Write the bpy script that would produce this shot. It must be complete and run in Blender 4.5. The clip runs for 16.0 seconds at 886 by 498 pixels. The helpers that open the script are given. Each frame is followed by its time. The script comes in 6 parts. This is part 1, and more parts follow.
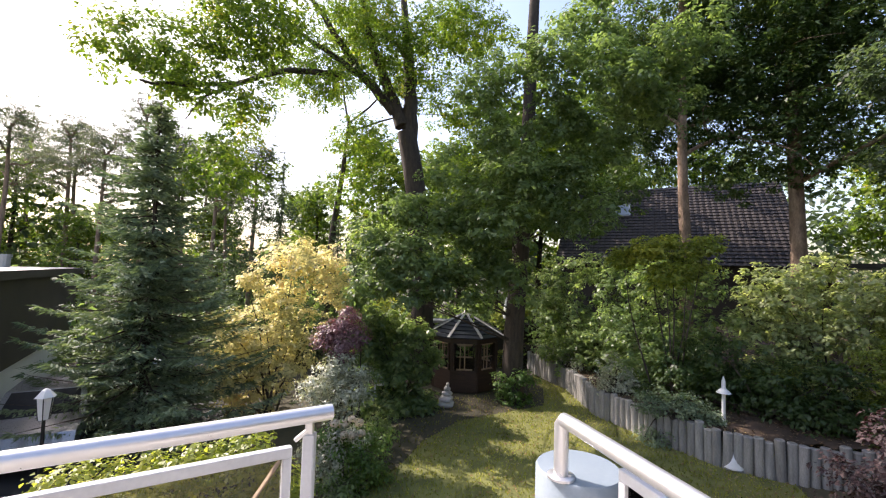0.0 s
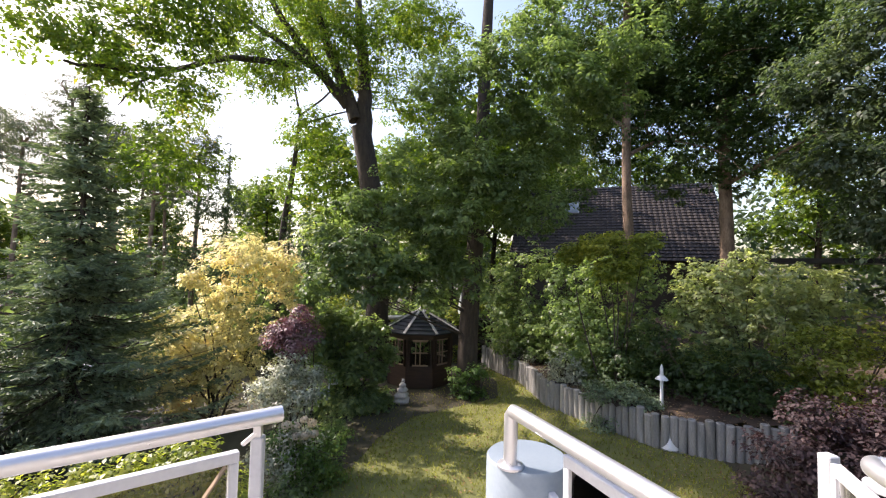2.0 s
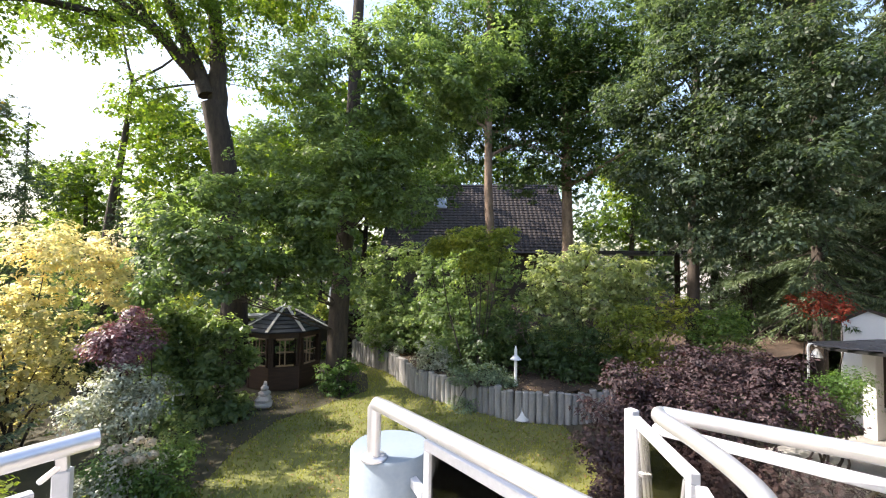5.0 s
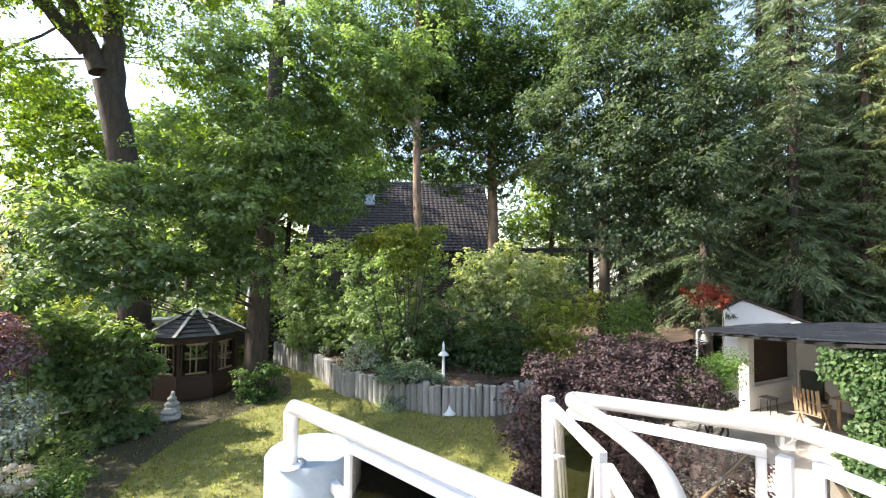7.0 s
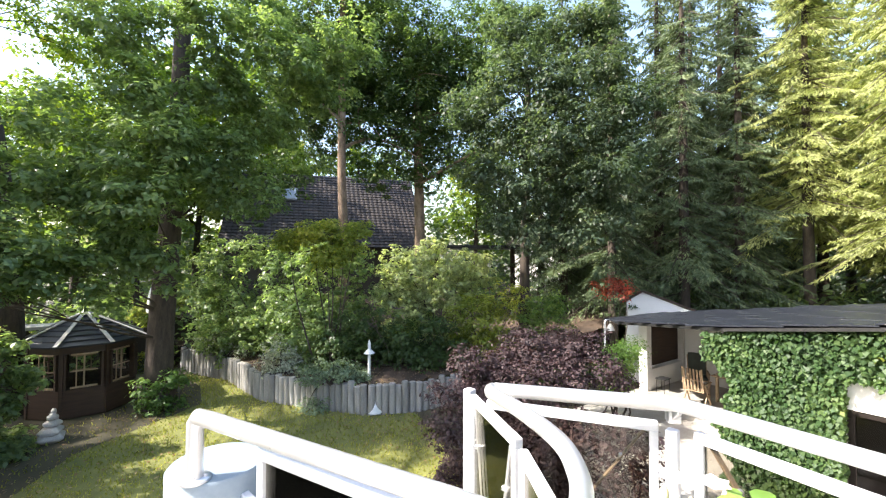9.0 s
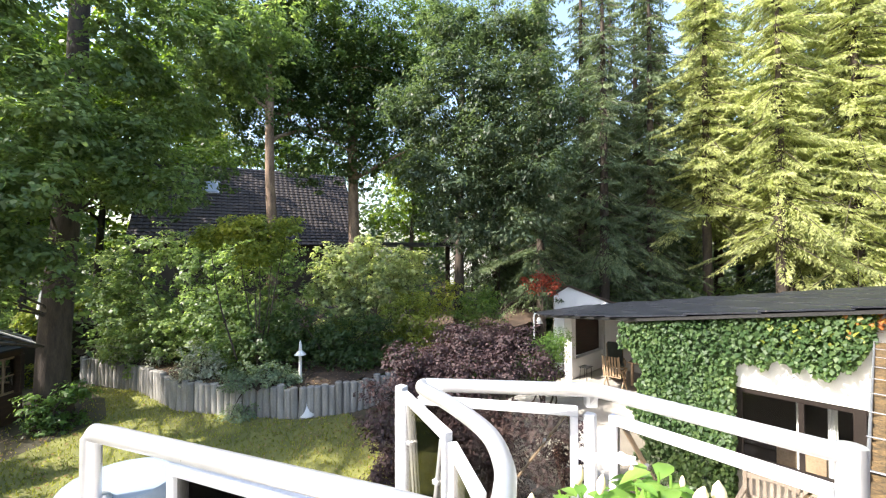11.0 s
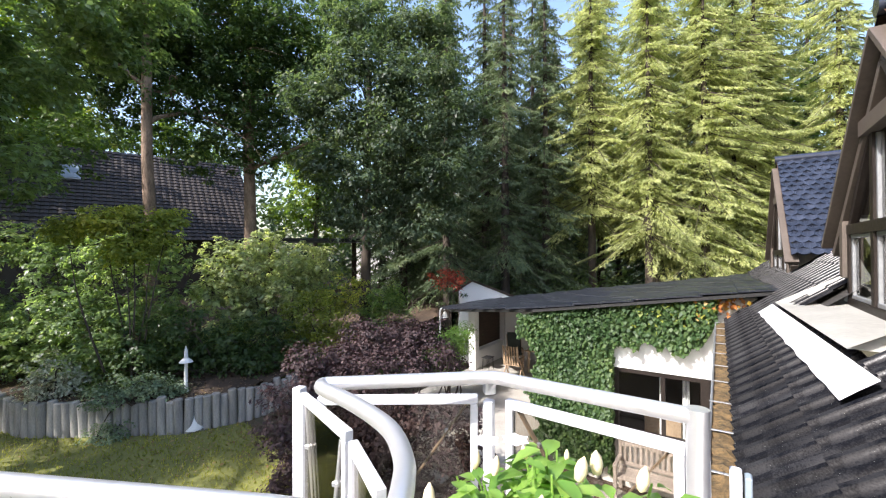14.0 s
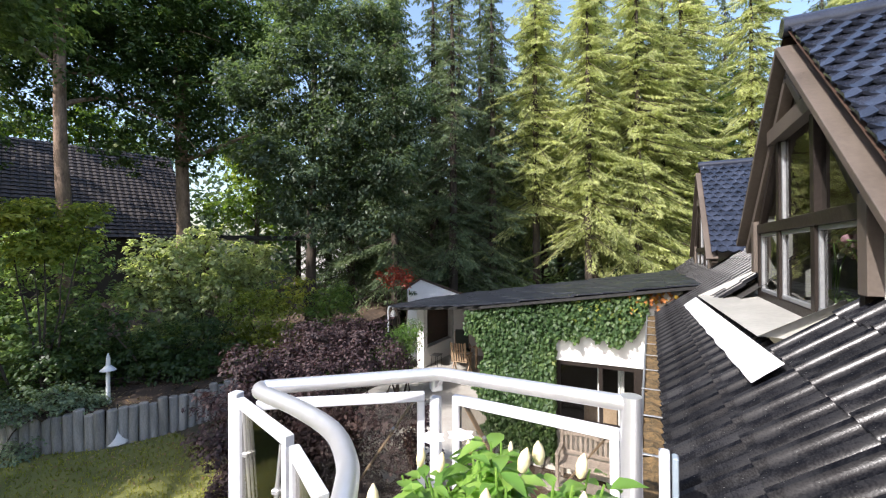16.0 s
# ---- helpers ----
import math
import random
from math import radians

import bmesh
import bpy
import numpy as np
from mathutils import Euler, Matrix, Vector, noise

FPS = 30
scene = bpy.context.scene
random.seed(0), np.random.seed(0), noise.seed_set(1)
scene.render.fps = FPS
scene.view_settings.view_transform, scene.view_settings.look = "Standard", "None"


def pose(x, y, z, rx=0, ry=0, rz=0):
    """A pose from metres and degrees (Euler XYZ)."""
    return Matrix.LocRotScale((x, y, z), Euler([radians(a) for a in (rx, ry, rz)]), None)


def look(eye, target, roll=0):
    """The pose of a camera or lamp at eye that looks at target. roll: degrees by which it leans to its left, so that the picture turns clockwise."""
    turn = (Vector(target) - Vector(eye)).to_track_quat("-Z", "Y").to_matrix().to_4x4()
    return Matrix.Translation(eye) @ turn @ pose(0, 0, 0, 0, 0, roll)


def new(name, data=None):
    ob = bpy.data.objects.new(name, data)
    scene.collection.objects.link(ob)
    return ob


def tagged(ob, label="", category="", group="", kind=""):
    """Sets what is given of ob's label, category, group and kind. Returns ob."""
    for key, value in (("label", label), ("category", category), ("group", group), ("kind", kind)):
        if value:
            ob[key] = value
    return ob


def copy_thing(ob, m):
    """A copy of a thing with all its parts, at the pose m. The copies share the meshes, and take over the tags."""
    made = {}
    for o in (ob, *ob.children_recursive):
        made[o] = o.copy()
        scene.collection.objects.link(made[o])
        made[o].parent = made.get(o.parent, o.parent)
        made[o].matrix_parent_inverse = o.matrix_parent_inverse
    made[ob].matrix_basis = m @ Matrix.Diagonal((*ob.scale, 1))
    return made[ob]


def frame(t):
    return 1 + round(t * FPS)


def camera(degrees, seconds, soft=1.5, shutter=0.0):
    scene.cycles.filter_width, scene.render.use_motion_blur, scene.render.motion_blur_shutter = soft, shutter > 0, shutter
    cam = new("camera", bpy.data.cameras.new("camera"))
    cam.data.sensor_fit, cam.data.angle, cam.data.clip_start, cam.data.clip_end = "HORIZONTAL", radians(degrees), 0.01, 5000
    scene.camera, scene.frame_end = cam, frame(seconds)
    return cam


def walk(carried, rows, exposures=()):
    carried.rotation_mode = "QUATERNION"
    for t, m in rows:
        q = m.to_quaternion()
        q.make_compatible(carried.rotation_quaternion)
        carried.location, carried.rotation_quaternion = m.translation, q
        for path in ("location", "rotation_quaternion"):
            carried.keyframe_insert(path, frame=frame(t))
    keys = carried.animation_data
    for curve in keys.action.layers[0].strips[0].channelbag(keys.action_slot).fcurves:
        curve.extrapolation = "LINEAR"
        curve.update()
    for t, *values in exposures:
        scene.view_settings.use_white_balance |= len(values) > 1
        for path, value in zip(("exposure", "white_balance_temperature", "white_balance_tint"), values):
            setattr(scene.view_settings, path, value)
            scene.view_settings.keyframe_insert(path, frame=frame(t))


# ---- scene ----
cam = camera(94.06, 16.0, soft=1.2)
ROWS = [
    (0.0, 0.000, 0.000, 4.500, -1.44, 3.13, -1.72),
    (0.5, -0.000, -0.000, 4.500, -1.88, 3.03, -1.75),
    (1.0, 0.001, -0.003, 4.502, -2.55, 2.93, -1.68),
    (1.5, 0.005, -0.009, 4.503, -4.25, 2.87, -1.58),
    (2.0, 0.011, -0.017, 4.506, -7.58, 2.76, -1.32),
    (2.5, 0.019, -0.017, 4.507, -12.25, 2.58, -1.15),
    (3.0, 0.022, -0.017, 4.508, -15.43, 2.46, -1.03),
    (3.5, 0.025, -0.018, 4.508, -17.38, 2.34, -0.90),
    (4.0, 0.030, -0.021, 4.510, -20.19, 2.24, -0.84),
    (6.5, 0.070, -0.009, 4.495, -32.32, 1.93, -0.46),
    (7.0, 0.078, -0.008, 4.493, -35.07, 1.87, -0.38),
    (7.5, 0.083, -0.009, 4.493, -37.29, 1.78, -0.30),
    (8.0, 0.087, -0.009, 4.492, -39.72, 1.69, -0.22),
    (8.5, 0.093, -0.013, 4.491, -42.66, 1.58, -0.14),
    (9.0, 0.099, -0.015, 4.490, -45.17, 1.48, -0.11),
    (11.5, 0.124, -0.030, 4.481, -56.70, 1.00, 0.18),
    (12.0, 0.131, -0.031, 4.477, -59.35, 0.89, 0.17),
    (12.5, 0.134, -0.032, 4.477, -61.03, 0.80, 0.20),
    (13.0, 0.141, -0.031, 4.474, -63.30, 0.72, 0.23),
    (13.5, 0.144, -0.033, 4.472, -64.95, 0.66, 0.27),
    (14.0, 0.146, -0.036, 4.471, -66.80, 0.58, 0.28),
    (14.5, 0.148, -0.038, 4.469, -68.37, 0.54, 0.34),
    (15.0, 0.154, -0.037, 4.467, -70.66, 0.42, 0.31),
    (15.5, 0.160, -0.038, 4.465, -72.82, 0.34, 0.31),
    (16.0, 0.163, -0.039, 4.464, -73.91, 0.29, 0.33),
]
walk(cam, [(t, pose(x, y, z, 90 + pitch, roll, yaw)) for t, x, y, z, yaw, pitch, roll in ROWS],
     exposures=[(0.0, 1.15, 6600, 22), (2.5, 1.15, 6600, 22), (4.2, 1.35, 6550, 20), (6.3, 1.85, 6450, 13), (9.0, 1.95, 6450, 13), (11.5, 1.80, 6350, 14), (13.5, 1.45, 6150, 16), (16.0, 1.12, 6100, 16)])

# ---- light ----
SUN_AZ, SUN_EL = radians(148), radians(40)  # direction towards the sun, from +x towards +y
world = bpy.data.worlds.new("sky")
scene.world = world
world.use_nodes = True
wn = world.node_tree.nodes
sky = wn.new("ShaderNodeTexSky")
sky.sky_type, sky.sun_disc = "NISHITA", False
sky.sun_elevation, sky.sun_rotation = SUN_EL, radians(90) - SUN_AZ
sky.air_density, sky.dust_density, sky.ozone_density = 1.3, 2.5, 1.0
world.node_tree.links.new(sky.outputs[0], wn["Background"].inputs[0])
wn["Background"].inputs[1].default_value = 0.15
sun = new("sun", bpy.data.lights.new("sun", "SUN"))
sun.data.energy, sun.data.angle, sun.data.color = 4.2, radians(0.6), (1.0, 0.94, 0.84)
sun.matrix_world = look((0, 0, 40), Vector((0, 0, 40)) - Vector((math.cos(SUN_AZ) * math.cos(SUN_EL), math.sin(SUN_AZ) * math.cos(SUN_EL), math.sin(SUN_EL))))


# ---- materials ----
def node_mat(name):
    m = bpy.data.materials.new(name)
    m.use_nodes = True
    return m, m.node_tree.nodes, m.node_tree.links, m.node_tree.nodes["Principled BSDF"]


def ramp(n, stops):
    r = n.new("ShaderNodeValToRGB")
    while len(r.color_ramp.elements) < len(stops):
        r.color_ramp.elements.new(0.5)
    for e, (p, c) in zip(r.color_ramp.elements, stops):
        e.position, e.color = p, (*c, 1)
    return r


def tex(n, l, kind, scale, detail=4.0, stretch=None):
    co = n.new("ShaderNodeTexCoord")
    t = n.new(kind)
    t.inputs["Scale"].default_value = scale
    if kind == "ShaderNodeTexNoise":
        t.inputs["Detail"].default_value = detail
    if stretch:
        mp = n.new("ShaderNodeMapping")
        mp.inputs["Scale"].default_value = stretch
        l.new(co.outputs["Object"], mp.inputs[0])
        l.new(mp.outputs[0], t.inputs["Vector"])
    else:
        l.new(co.outputs["Object"], t.inputs["Vector"])
    return t


def surface(name, dark, light, rough=0.6, metal=0.0, big=1.5, fine=30.0, bump=0.2, stretch=None, per_object=0.0, spread=(0.3, 0.7), island=0.0, coat=0.0, spec=0.5):
    """A surface with stains at one scale, grain at another, fine relief and uneven gloss."""
    m, n, l, p = node_mat(name)
    a = tex(n, l, "ShaderNodeTexNoise", big, 5, stretch)
    b = tex(n, l, "ShaderNodeTexNoise", fine, 6, stretch)
    mix = n.new("ShaderNodeMath")
    mix.operation = "MULTIPLY_ADD"
    mix.inputs[1].default_value = 0.45
    l.new(b.outputs[0], mix.inputs[0])
    half = n.new("ShaderNodeMath")
    half.operation = "MULTIPLY"
    half.inputs[1].default_value = 0.55
    l.new(a.outputs[0], half.inputs[0])
    l.new(half.outputs[0], mix.inputs[2])
    r = ramp(n, [(spread[0], dark), (spread[1], light)])
    l.new(mix.outputs[0], r.inputs[0])
    colour = r.outputs[0]
    if per_object or island:
        info = n.new("ShaderNodeObjectInfo" if per_object else "ShaderNodeNewGeometry")
        rnd = info.outputs["Random" if per_object else "Random Per Island"]
        mr = n.new("ShaderNodeMapRange")
        amount = per_object or island
        mr.inputs["To Min"].default_value, mr.inputs["To Max"].default_value = 1 - amount, 1 + amount
        l.new(rnd, mr.inputs[0])
        hsv = n.new("ShaderNodeHueSaturation")
        l.new(mr.outputs[0], hsv.inputs["Value"])
        l.new(colour, hsv.inputs["Color"])
        colour = hsv.outputs[0]
    l.new(colour, p.inputs["Base Color"])
    rr = n.new("ShaderNodeMapRange")
    rr.inputs["To Min"].default_value, rr.inputs["To Max"].default_value = max(rough - 0.12, 0.02), min(rough + 0.12, 1)
    l.new(b.outputs[0], rr.inputs[0])
    l.new(rr.outputs[0], p.inputs["Roughness"])
    p.inputs["Metallic"].default_value = metal
    p.inputs["Coat Weight"].default_value = coat
    p.inputs["Specular IOR Level"].default_value = spec
    if bump:
        bn = n.new("ShaderNodeBump")
        bn.inputs["Strength"].default_value = bump
        bn.inputs["Distance"].default_value = 0.02
        l.new(mix.outputs[0], bn.inputs["Height"])
        l.new(bn.outputs[0], p.inputs["Normal"])
    return m


def foliage_mat(name, stops, gloss=0.45, through_light=0.45, through_tint=(0.97, 1.0, 0.48)):
    """Leaves: each leaf takes its own shade, lets light through and has a waxy top."""
    m, n, l, p = node_mat(name)
    g = n.new("ShaderNodeNewGeometry")
    noise_big = tex(n, l, "ShaderNodeTexNoise", 0.55, 3)
    add = n.new("ShaderNodeMath")
    add.operation = "MULTIPLY_ADD"
    add.inputs[1].default_value = 0.5
    l.new(g.outputs["Random Per Island"], add.inputs[0])
    sub = n.new("ShaderNodeMath")
    sub.operation = "MULTIPLY_ADD"
    sub.inputs[1].default_value, sub.inputs[2].default_value = 1.3, -0.4
    l.new(noise_big.outputs[0], sub.inputs[0])
    l.new(sub.outputs[0], add.inputs[2])
    r = ramp(n, stops)
    l.new(add.outputs[0], r.inputs[0])
    l.new(r.outputs[0], p.inputs["Base Color"])
    p.inputs["Roughness"].default_value = gloss
    p.inputs["Specular IOR Level"].default_value = 0.45
    tr = n.new("ShaderNodeBsdfTranslucent")
    mul = n.new("ShaderNodeMix")
    mul.data_type, mul.blend_type = "RGBA", "MULTIPLY"
    mul.inputs[0].default_value = 1.0
    l.new(r.outputs[0], mul.inputs[6])
    mul.inputs[7].default_value = (2.2 * through_tint[0], 2.2 * through_tint[1], 2.2 * through_tint[2], 1)
    l.new(mul.outputs[2], tr.inputs[0])
    mx = n.new("ShaderNodeMixShader")
    mx.inputs[0].default_value = through_light
    l.new(p.outputs[0], mx.inputs[1])
    l.new(tr.outputs[0], mx.inputs[2])
    l.new(mx.outputs[0], n["Material Output"].inputs[0])
    return m


def glass_mat(name, tint, rough=0.0):
    m, n, l, p = node_mat(name)
    gl = n.new("ShaderNodeBsdfGlossy")
    gl.inputs["Roughness"].default_value = 0.02
    tb = n.new("ShaderNodeBsdfTransparent")
    tb.inputs[0].default_value = (*tint, 1)
    fr = n.new("ShaderNodeFresnel")
    fr.inputs[0].default_value = 1.4
    mx = n.new("ShaderNodeMixShader")
    l.new(fr.outputs[0], mx.inputs[0])
    l.new(tb.outputs[0], mx.inputs[1])
    l.new(gl.outputs[0], mx.inputs[2])
    l.new(mx.outputs[0], n["Material Output"].inputs[0])
    return m


M = {
    "steel": surface("brushed_steel", (0.68, 0.68, 0.69), (0.76, 0.76, 0.77), 0.33, 0.75, 2, 40, 0.0),
    "frame": surface("white_painted_steel", (0.50, 0.51, 0.53), (0.62, 0.63, 0.65), 0.38, 0.0, 4, 60, 0.03),
    "column": surface("blue_grey_paint", (0.20, 0.25, 0.29), (0.26, 0.31, 0.35), 0.4, 0.0, 3, 60, 0.03),
    "brace": surface("tan_bar", (0.30, 0.22, 0.14), (0.42, 0.32, 0.22), 0.45, 0.0, 6, 80, 0.05),
    "tinted": glass_mat("tinted_glass", (0.76, 0.74, 0.70)),
    "glass": glass_mat("window_glass", (0.85, 0.88, 0.88)),
    "lawn": surface("lawn", (0.075, 0.085, 0.026), (0.25, 0.25, 0.065), 0.85, 0, 0.9, 40, 0.6),
    "soil": surface("leaf_litter", (0.028, 0.020, 0.014), (0.12, 0.078, 0.05), 0.9, 0, 1.2, 18, 0.8),
    "ground": surface("garden_earth", (0.03, 0.03, 0.016), (0.09, 0.075, 0.04), 0.9, 0, 0.6, 12, 0.8),
    "paving": surface("stone_paving", (0.26, 0.24, 0.21), (0.42, 0.40, 0.36), 0.7, 0, 2, 30, 0.3, None, 0.12),
    "asphalt": surface("asphalt", (0.022, 0.022, 0.024), (0.05, 0.05, 0.05), 0.85, 0, 1, 60, 0.4),
    "log": surface("weathered_log", (0.16, 0.155, 0.145), (0.40, 0.38, 0.35), 0.8, 0, 2.5, 24, 0.5, (4, 4, 0.6), 0.22),
    "bark": surface("oak_bark", (0.018, 0.013, 0.010), (0.085, 0.064, 0.047), 0.9, 0, 3, 14, 1.0, (3, 3, 0.7)),
    "pinebark": surface("pine_bark", (0.07, 0.045, 0.03), (0.34, 0.24, 0.17), 0.9, 0, 2, 10, 1.0, (3, 3, 0.9)),
    # Room walls greyed so that the colour gives the dimness indoors.
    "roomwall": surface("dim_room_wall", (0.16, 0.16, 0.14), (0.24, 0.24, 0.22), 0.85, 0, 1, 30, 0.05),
    "plaster": surface("white_plaster", (0.70, 0.69, 0.66), (0.82, 0.81, 0.79), 0.85, 0, 1, 50, 0.15),
    "greyplaster": surface("grey_plaster", (0.50, 0.49, 0.46), (0.70, 0.69, 0.66), 0.85, 0, 1, 40, 0.2),
    "tile": surface("black_glazed_tile", (0.004, 0.004, 0.005), (0.022, 0.022, 0.023), 0.20, 0, 9, 140, 0.05, None, 0.35, (0.42, 0.62), spec=0.08),
    "bluetile": surface("glazed_slate_tile", (0.012, 0.014, 0.022), (0.032, 0.038, 0.055), 0.16, 0, 5, 60, 0.05, island=0.35),
    # Tile brown halved to carry the trees' shade on the neighbour's roof.
    "browntile": surface("brown_tile", (0.020, 0.016, 0.014), (0.046, 0.036, 0.031), 0.6, 0, 3, 40, 0.2),
    "roofing": surface("bitumen_roofing", (0.010, 0.012, 0.017), (0.030, 0.034, 0.044), 0.38, 0, 1.2, 30, 0.15, spec=0.25),
    "darkwood": surface("dark_wood", (0.02, 0.011, 0.007), (0.065, 0.034, 0.019), 0.6, 0, 2, 20, 0.3, (1, 1, 8)),
    "brownpaint": surface("brown_timber_paint", (0.062, 0.049, 0.038), (0.118, 0.095, 0.077), 0.55, 0, 2, 30, 0.15),
    "winframe": surface("dark_window_frame", (0.012, 0.009, 0.008), (0.028, 0.022, 0.018), 0.45, 0, 3, 40, 0.05, spec=0.2),
    "teak": surface("weathered_teak", (0.22, 0.15, 0.09), (0.42, 0.30, 0.19), 0.6, 0, 3, 30, 0.25, (8, 1, 1), 0.12),
    "greyteak": surface("grey_weathered_teak", (0.26, 0.22, 0.19), (0.46, 0.41, 0.37), 0.7, 0, 3, 30, 0.25, (8, 1, 1), 0.12),
    "lead": surface("pale_lead_sheet", (0.55, 0.55, 0.54), (0.78, 0.78, 0.77), 0.5, 0.0, 4, 40, 0.2),
    "zinc": surface("stained_sheet", (0.24, 0.235, 0.21), (0.44, 0.43, 0.39), 0.5, 0.0, 2, 20, 0.15),
    "gutter": surface("aged_zinc", (0.26, 0.27, 0.28), (0.42, 0.43, 0.44), 0.45, 0.6, 4, 40, 0.1),
    "moss": surface("moss_and_needles", (0.02, 0.018, 0.008), (0.17, 0.105, 0.04), 0.95, 0, 22, 70, 1.0),
    "whitemetal": surface("white_lacquer", (0.70, 0.70, 0.68), (0.82, 0.82, 0.80), 0.4, 0, 4, 50, 0.03),
    "stone": surface("pale_stone", (0.30, 0.29, 0.27), (0.55, 0.53, 0.50), 0.85, 0, 5, 40, 0.4),
    "cloth": surface("dark_green_cloth", (0.02, 0.025, 0.02), (0.05, 0.06, 0.05), 0.9, 0, 4, 60, 0.1),
    "black": surface("black_metal", (0.012, 0.012, 0.012), (0.03, 0.03, 0.03), 0.5, 0.3, 4, 50, 0.05),
    "dark": surface("dark_interior", (0.02, 0.018, 0.016), (0.05, 0.045, 0.04), 0.8, 0, 1, 10, 0.0),
    "brownboard": surface("dark_brown_cladding", (0.028, 0.02, 0.016), (0.06, 0.045, 0.036), 0.7, 0, 1, 20, 0.2),
    "paint_car": surface("silver_car_paint", (0.35, 0.36, 0.37), (0.42, 0.43, 0.44), 0.3, 0.6, 2, 80, 0.0, coat=0.6),
    "rubber": surface("rubber", (0.012, 0.012, 0.012), (0.03, 0.03, 0.03), 0.8, 0, 4, 50, 0.1),
    "terracotta": surface("terracotta", (0.25, 0.10, 0.05), (0.40, 0.19, 0.11), 0.75, 0, 4, 40, 0.2),
    "bud": surface("cream_bud", (0.62, 0.48, 0.22), (0.82, 0.74, 0.52), 0.5, 0, 20, 90, 0.05),
    "petal": surface("white_petal", (0.78, 0.72, 0.70), (0.86, 0.83, 0.82), 0.55, 0, 20, 90, 0.05),
    # One oak leaf in plain, shaded and sunlit tones; light is in the colour.
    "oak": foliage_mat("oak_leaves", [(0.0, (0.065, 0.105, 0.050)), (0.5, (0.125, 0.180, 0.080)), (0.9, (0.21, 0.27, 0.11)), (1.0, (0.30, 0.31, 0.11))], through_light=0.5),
    "oakshade": foliage_mat("shaded_oak_leaves", [(0.0, (0.028, 0.055, 0.020)), (0.5, (0.058, 0.100, 0.034)), (0.9, (0.115, 0.160, 0.048)), (1.0, (0.20, 0.20, 0.05))], through_light=0.42),
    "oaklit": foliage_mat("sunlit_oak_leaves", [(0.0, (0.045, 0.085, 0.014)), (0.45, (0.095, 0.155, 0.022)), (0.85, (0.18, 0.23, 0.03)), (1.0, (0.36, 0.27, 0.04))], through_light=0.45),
    "dull": foliage_mat("grey_green_leaves", [(0.0, (0.026, 0.042, 0.027)), (0.5, (0.060, 0.090, 0.054)), (1.0, (0.14, 0.175, 0.11))]),
    "dark_leaf": foliage_mat("dark_evergreen_leaves", [(0.0, (0.070, 0.110, 0.052)), (0.5, (0.150, 0.215, 0.095)), (1.0, (0.33, 0.38, 0.16))], gloss=0.38, through_light=0.5),
    "rhodo": foliage_mat("rhododendron_leaves", [(0.0, (0.11, 0.145, 0.075)), (0.5, (0.29, 0.33, 0.18)), (1.0, (0.56, 0.58, 0.36))], gloss=0.38, through_light=0.45),
    "yellow": foliage_mat("yellow_autumn_leaves", [(0.0, (0.20, 0.23, 0.07)), (0.3, (0.46, 0.44, 0.22)), (0.75, (0.70, 0.65, 0.38)), (1.0, (0.66, 0.44, 0.20))], through_light=0.5, through_tint=(0.74, 0.72, 0.56)),
    "lime": foliage_mat("yellow_green_leaves", [(0.0, (0.08, 0.12, 0.025)), (0.5, (0.21, 0.25, 0.05)), (1.0, (0.44, 0.42, 0.09))]),
    "green": foliage_mat("fresh_green_leaves", [(0.0, (0.04, 0.09, 0.022)), (0.5, (0.11, 0.19, 0.05)), (1.0, (0.26, 0.32, 0.09))]),
    "purple": foliage_mat("purple_leaves", [(0.0, (0.018, 0.011, 0.012)), (0.5, (0.040, 0.024, 0.026)), (1.0, (0.105, 0.065, 0.060))], gloss=0.65, through_light=0.15, through_tint=(1, 0.5, 0.5)),
    "pinkish": foliage_mat("pink_purple_leaves", [(0.0, (0.06, 0.03, 0.038)), (0.5, (0.17, 0.10, 0.11)), (1.0, (0.44, 0.34, 0.33))], through_light=0.25, through_tint=(1, 0.5, 0.5)),
    "silver": foliage_mat("silver_leaves", [(0.0, (0.12, 0.14, 0.09)), (0.5, (0.34, 0.36, 0.28)), (1.0, (0.60, 0.60, 0.52))], through_light=0.2),
    "red": foliage_mat("red_leaves", [(0.0, (0.12, 0.02, 0.015)), (0.5, (0.26, 0.055, 0.03)), (1.0, (0.42, 0.14, 0.06))], through_tint=(1, 0.4, 0.3)),
    # Shaded and sunlit needles: the light on the spruces is in these two colours.
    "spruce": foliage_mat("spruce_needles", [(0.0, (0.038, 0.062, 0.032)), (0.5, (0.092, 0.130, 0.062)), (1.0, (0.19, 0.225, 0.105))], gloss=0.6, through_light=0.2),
    "sprucelit": foliage_mat("sunlit_spruce_needles", [(0.0, (0.12, 0.14, 0.055)), (0.5, (0.31, 0.33, 0.135)), (1.0, (0.54, 0.54, 0.26))], gloss=0.55, through_light=0.45, through_tint=(0.86, 0.92, 0.62)),
    "bluespruce": foliage_mat("blue_green_needles", [(0.0, (0.055, 0.09, 0.055)), (0.5, (0.14, 0.195, 0.12)), (1.0, (0.31, 0.37, 0.22))], gloss=0.6, through_light=0.2),
    "pine": foliage_mat("pine_needles", [(0.0, (0.05, 0.065, 0.045)), (0.5, (0.10, 0.12, 0.085)), (1.0, (0.18, 0.20, 0.14))], gloss=0.6, through_light=0.25),
    "ivy": foliage_mat("vine_leaves", [(0.0, (0.016, 0.042, 0.015)), (0.5, (0.046, 0.092, 0.030)), (0.9, (0.10, 0.155, 0.048)), (1.0, (0.22, 0.24, 0.07))], gloss=0.55, through_light=0.35),
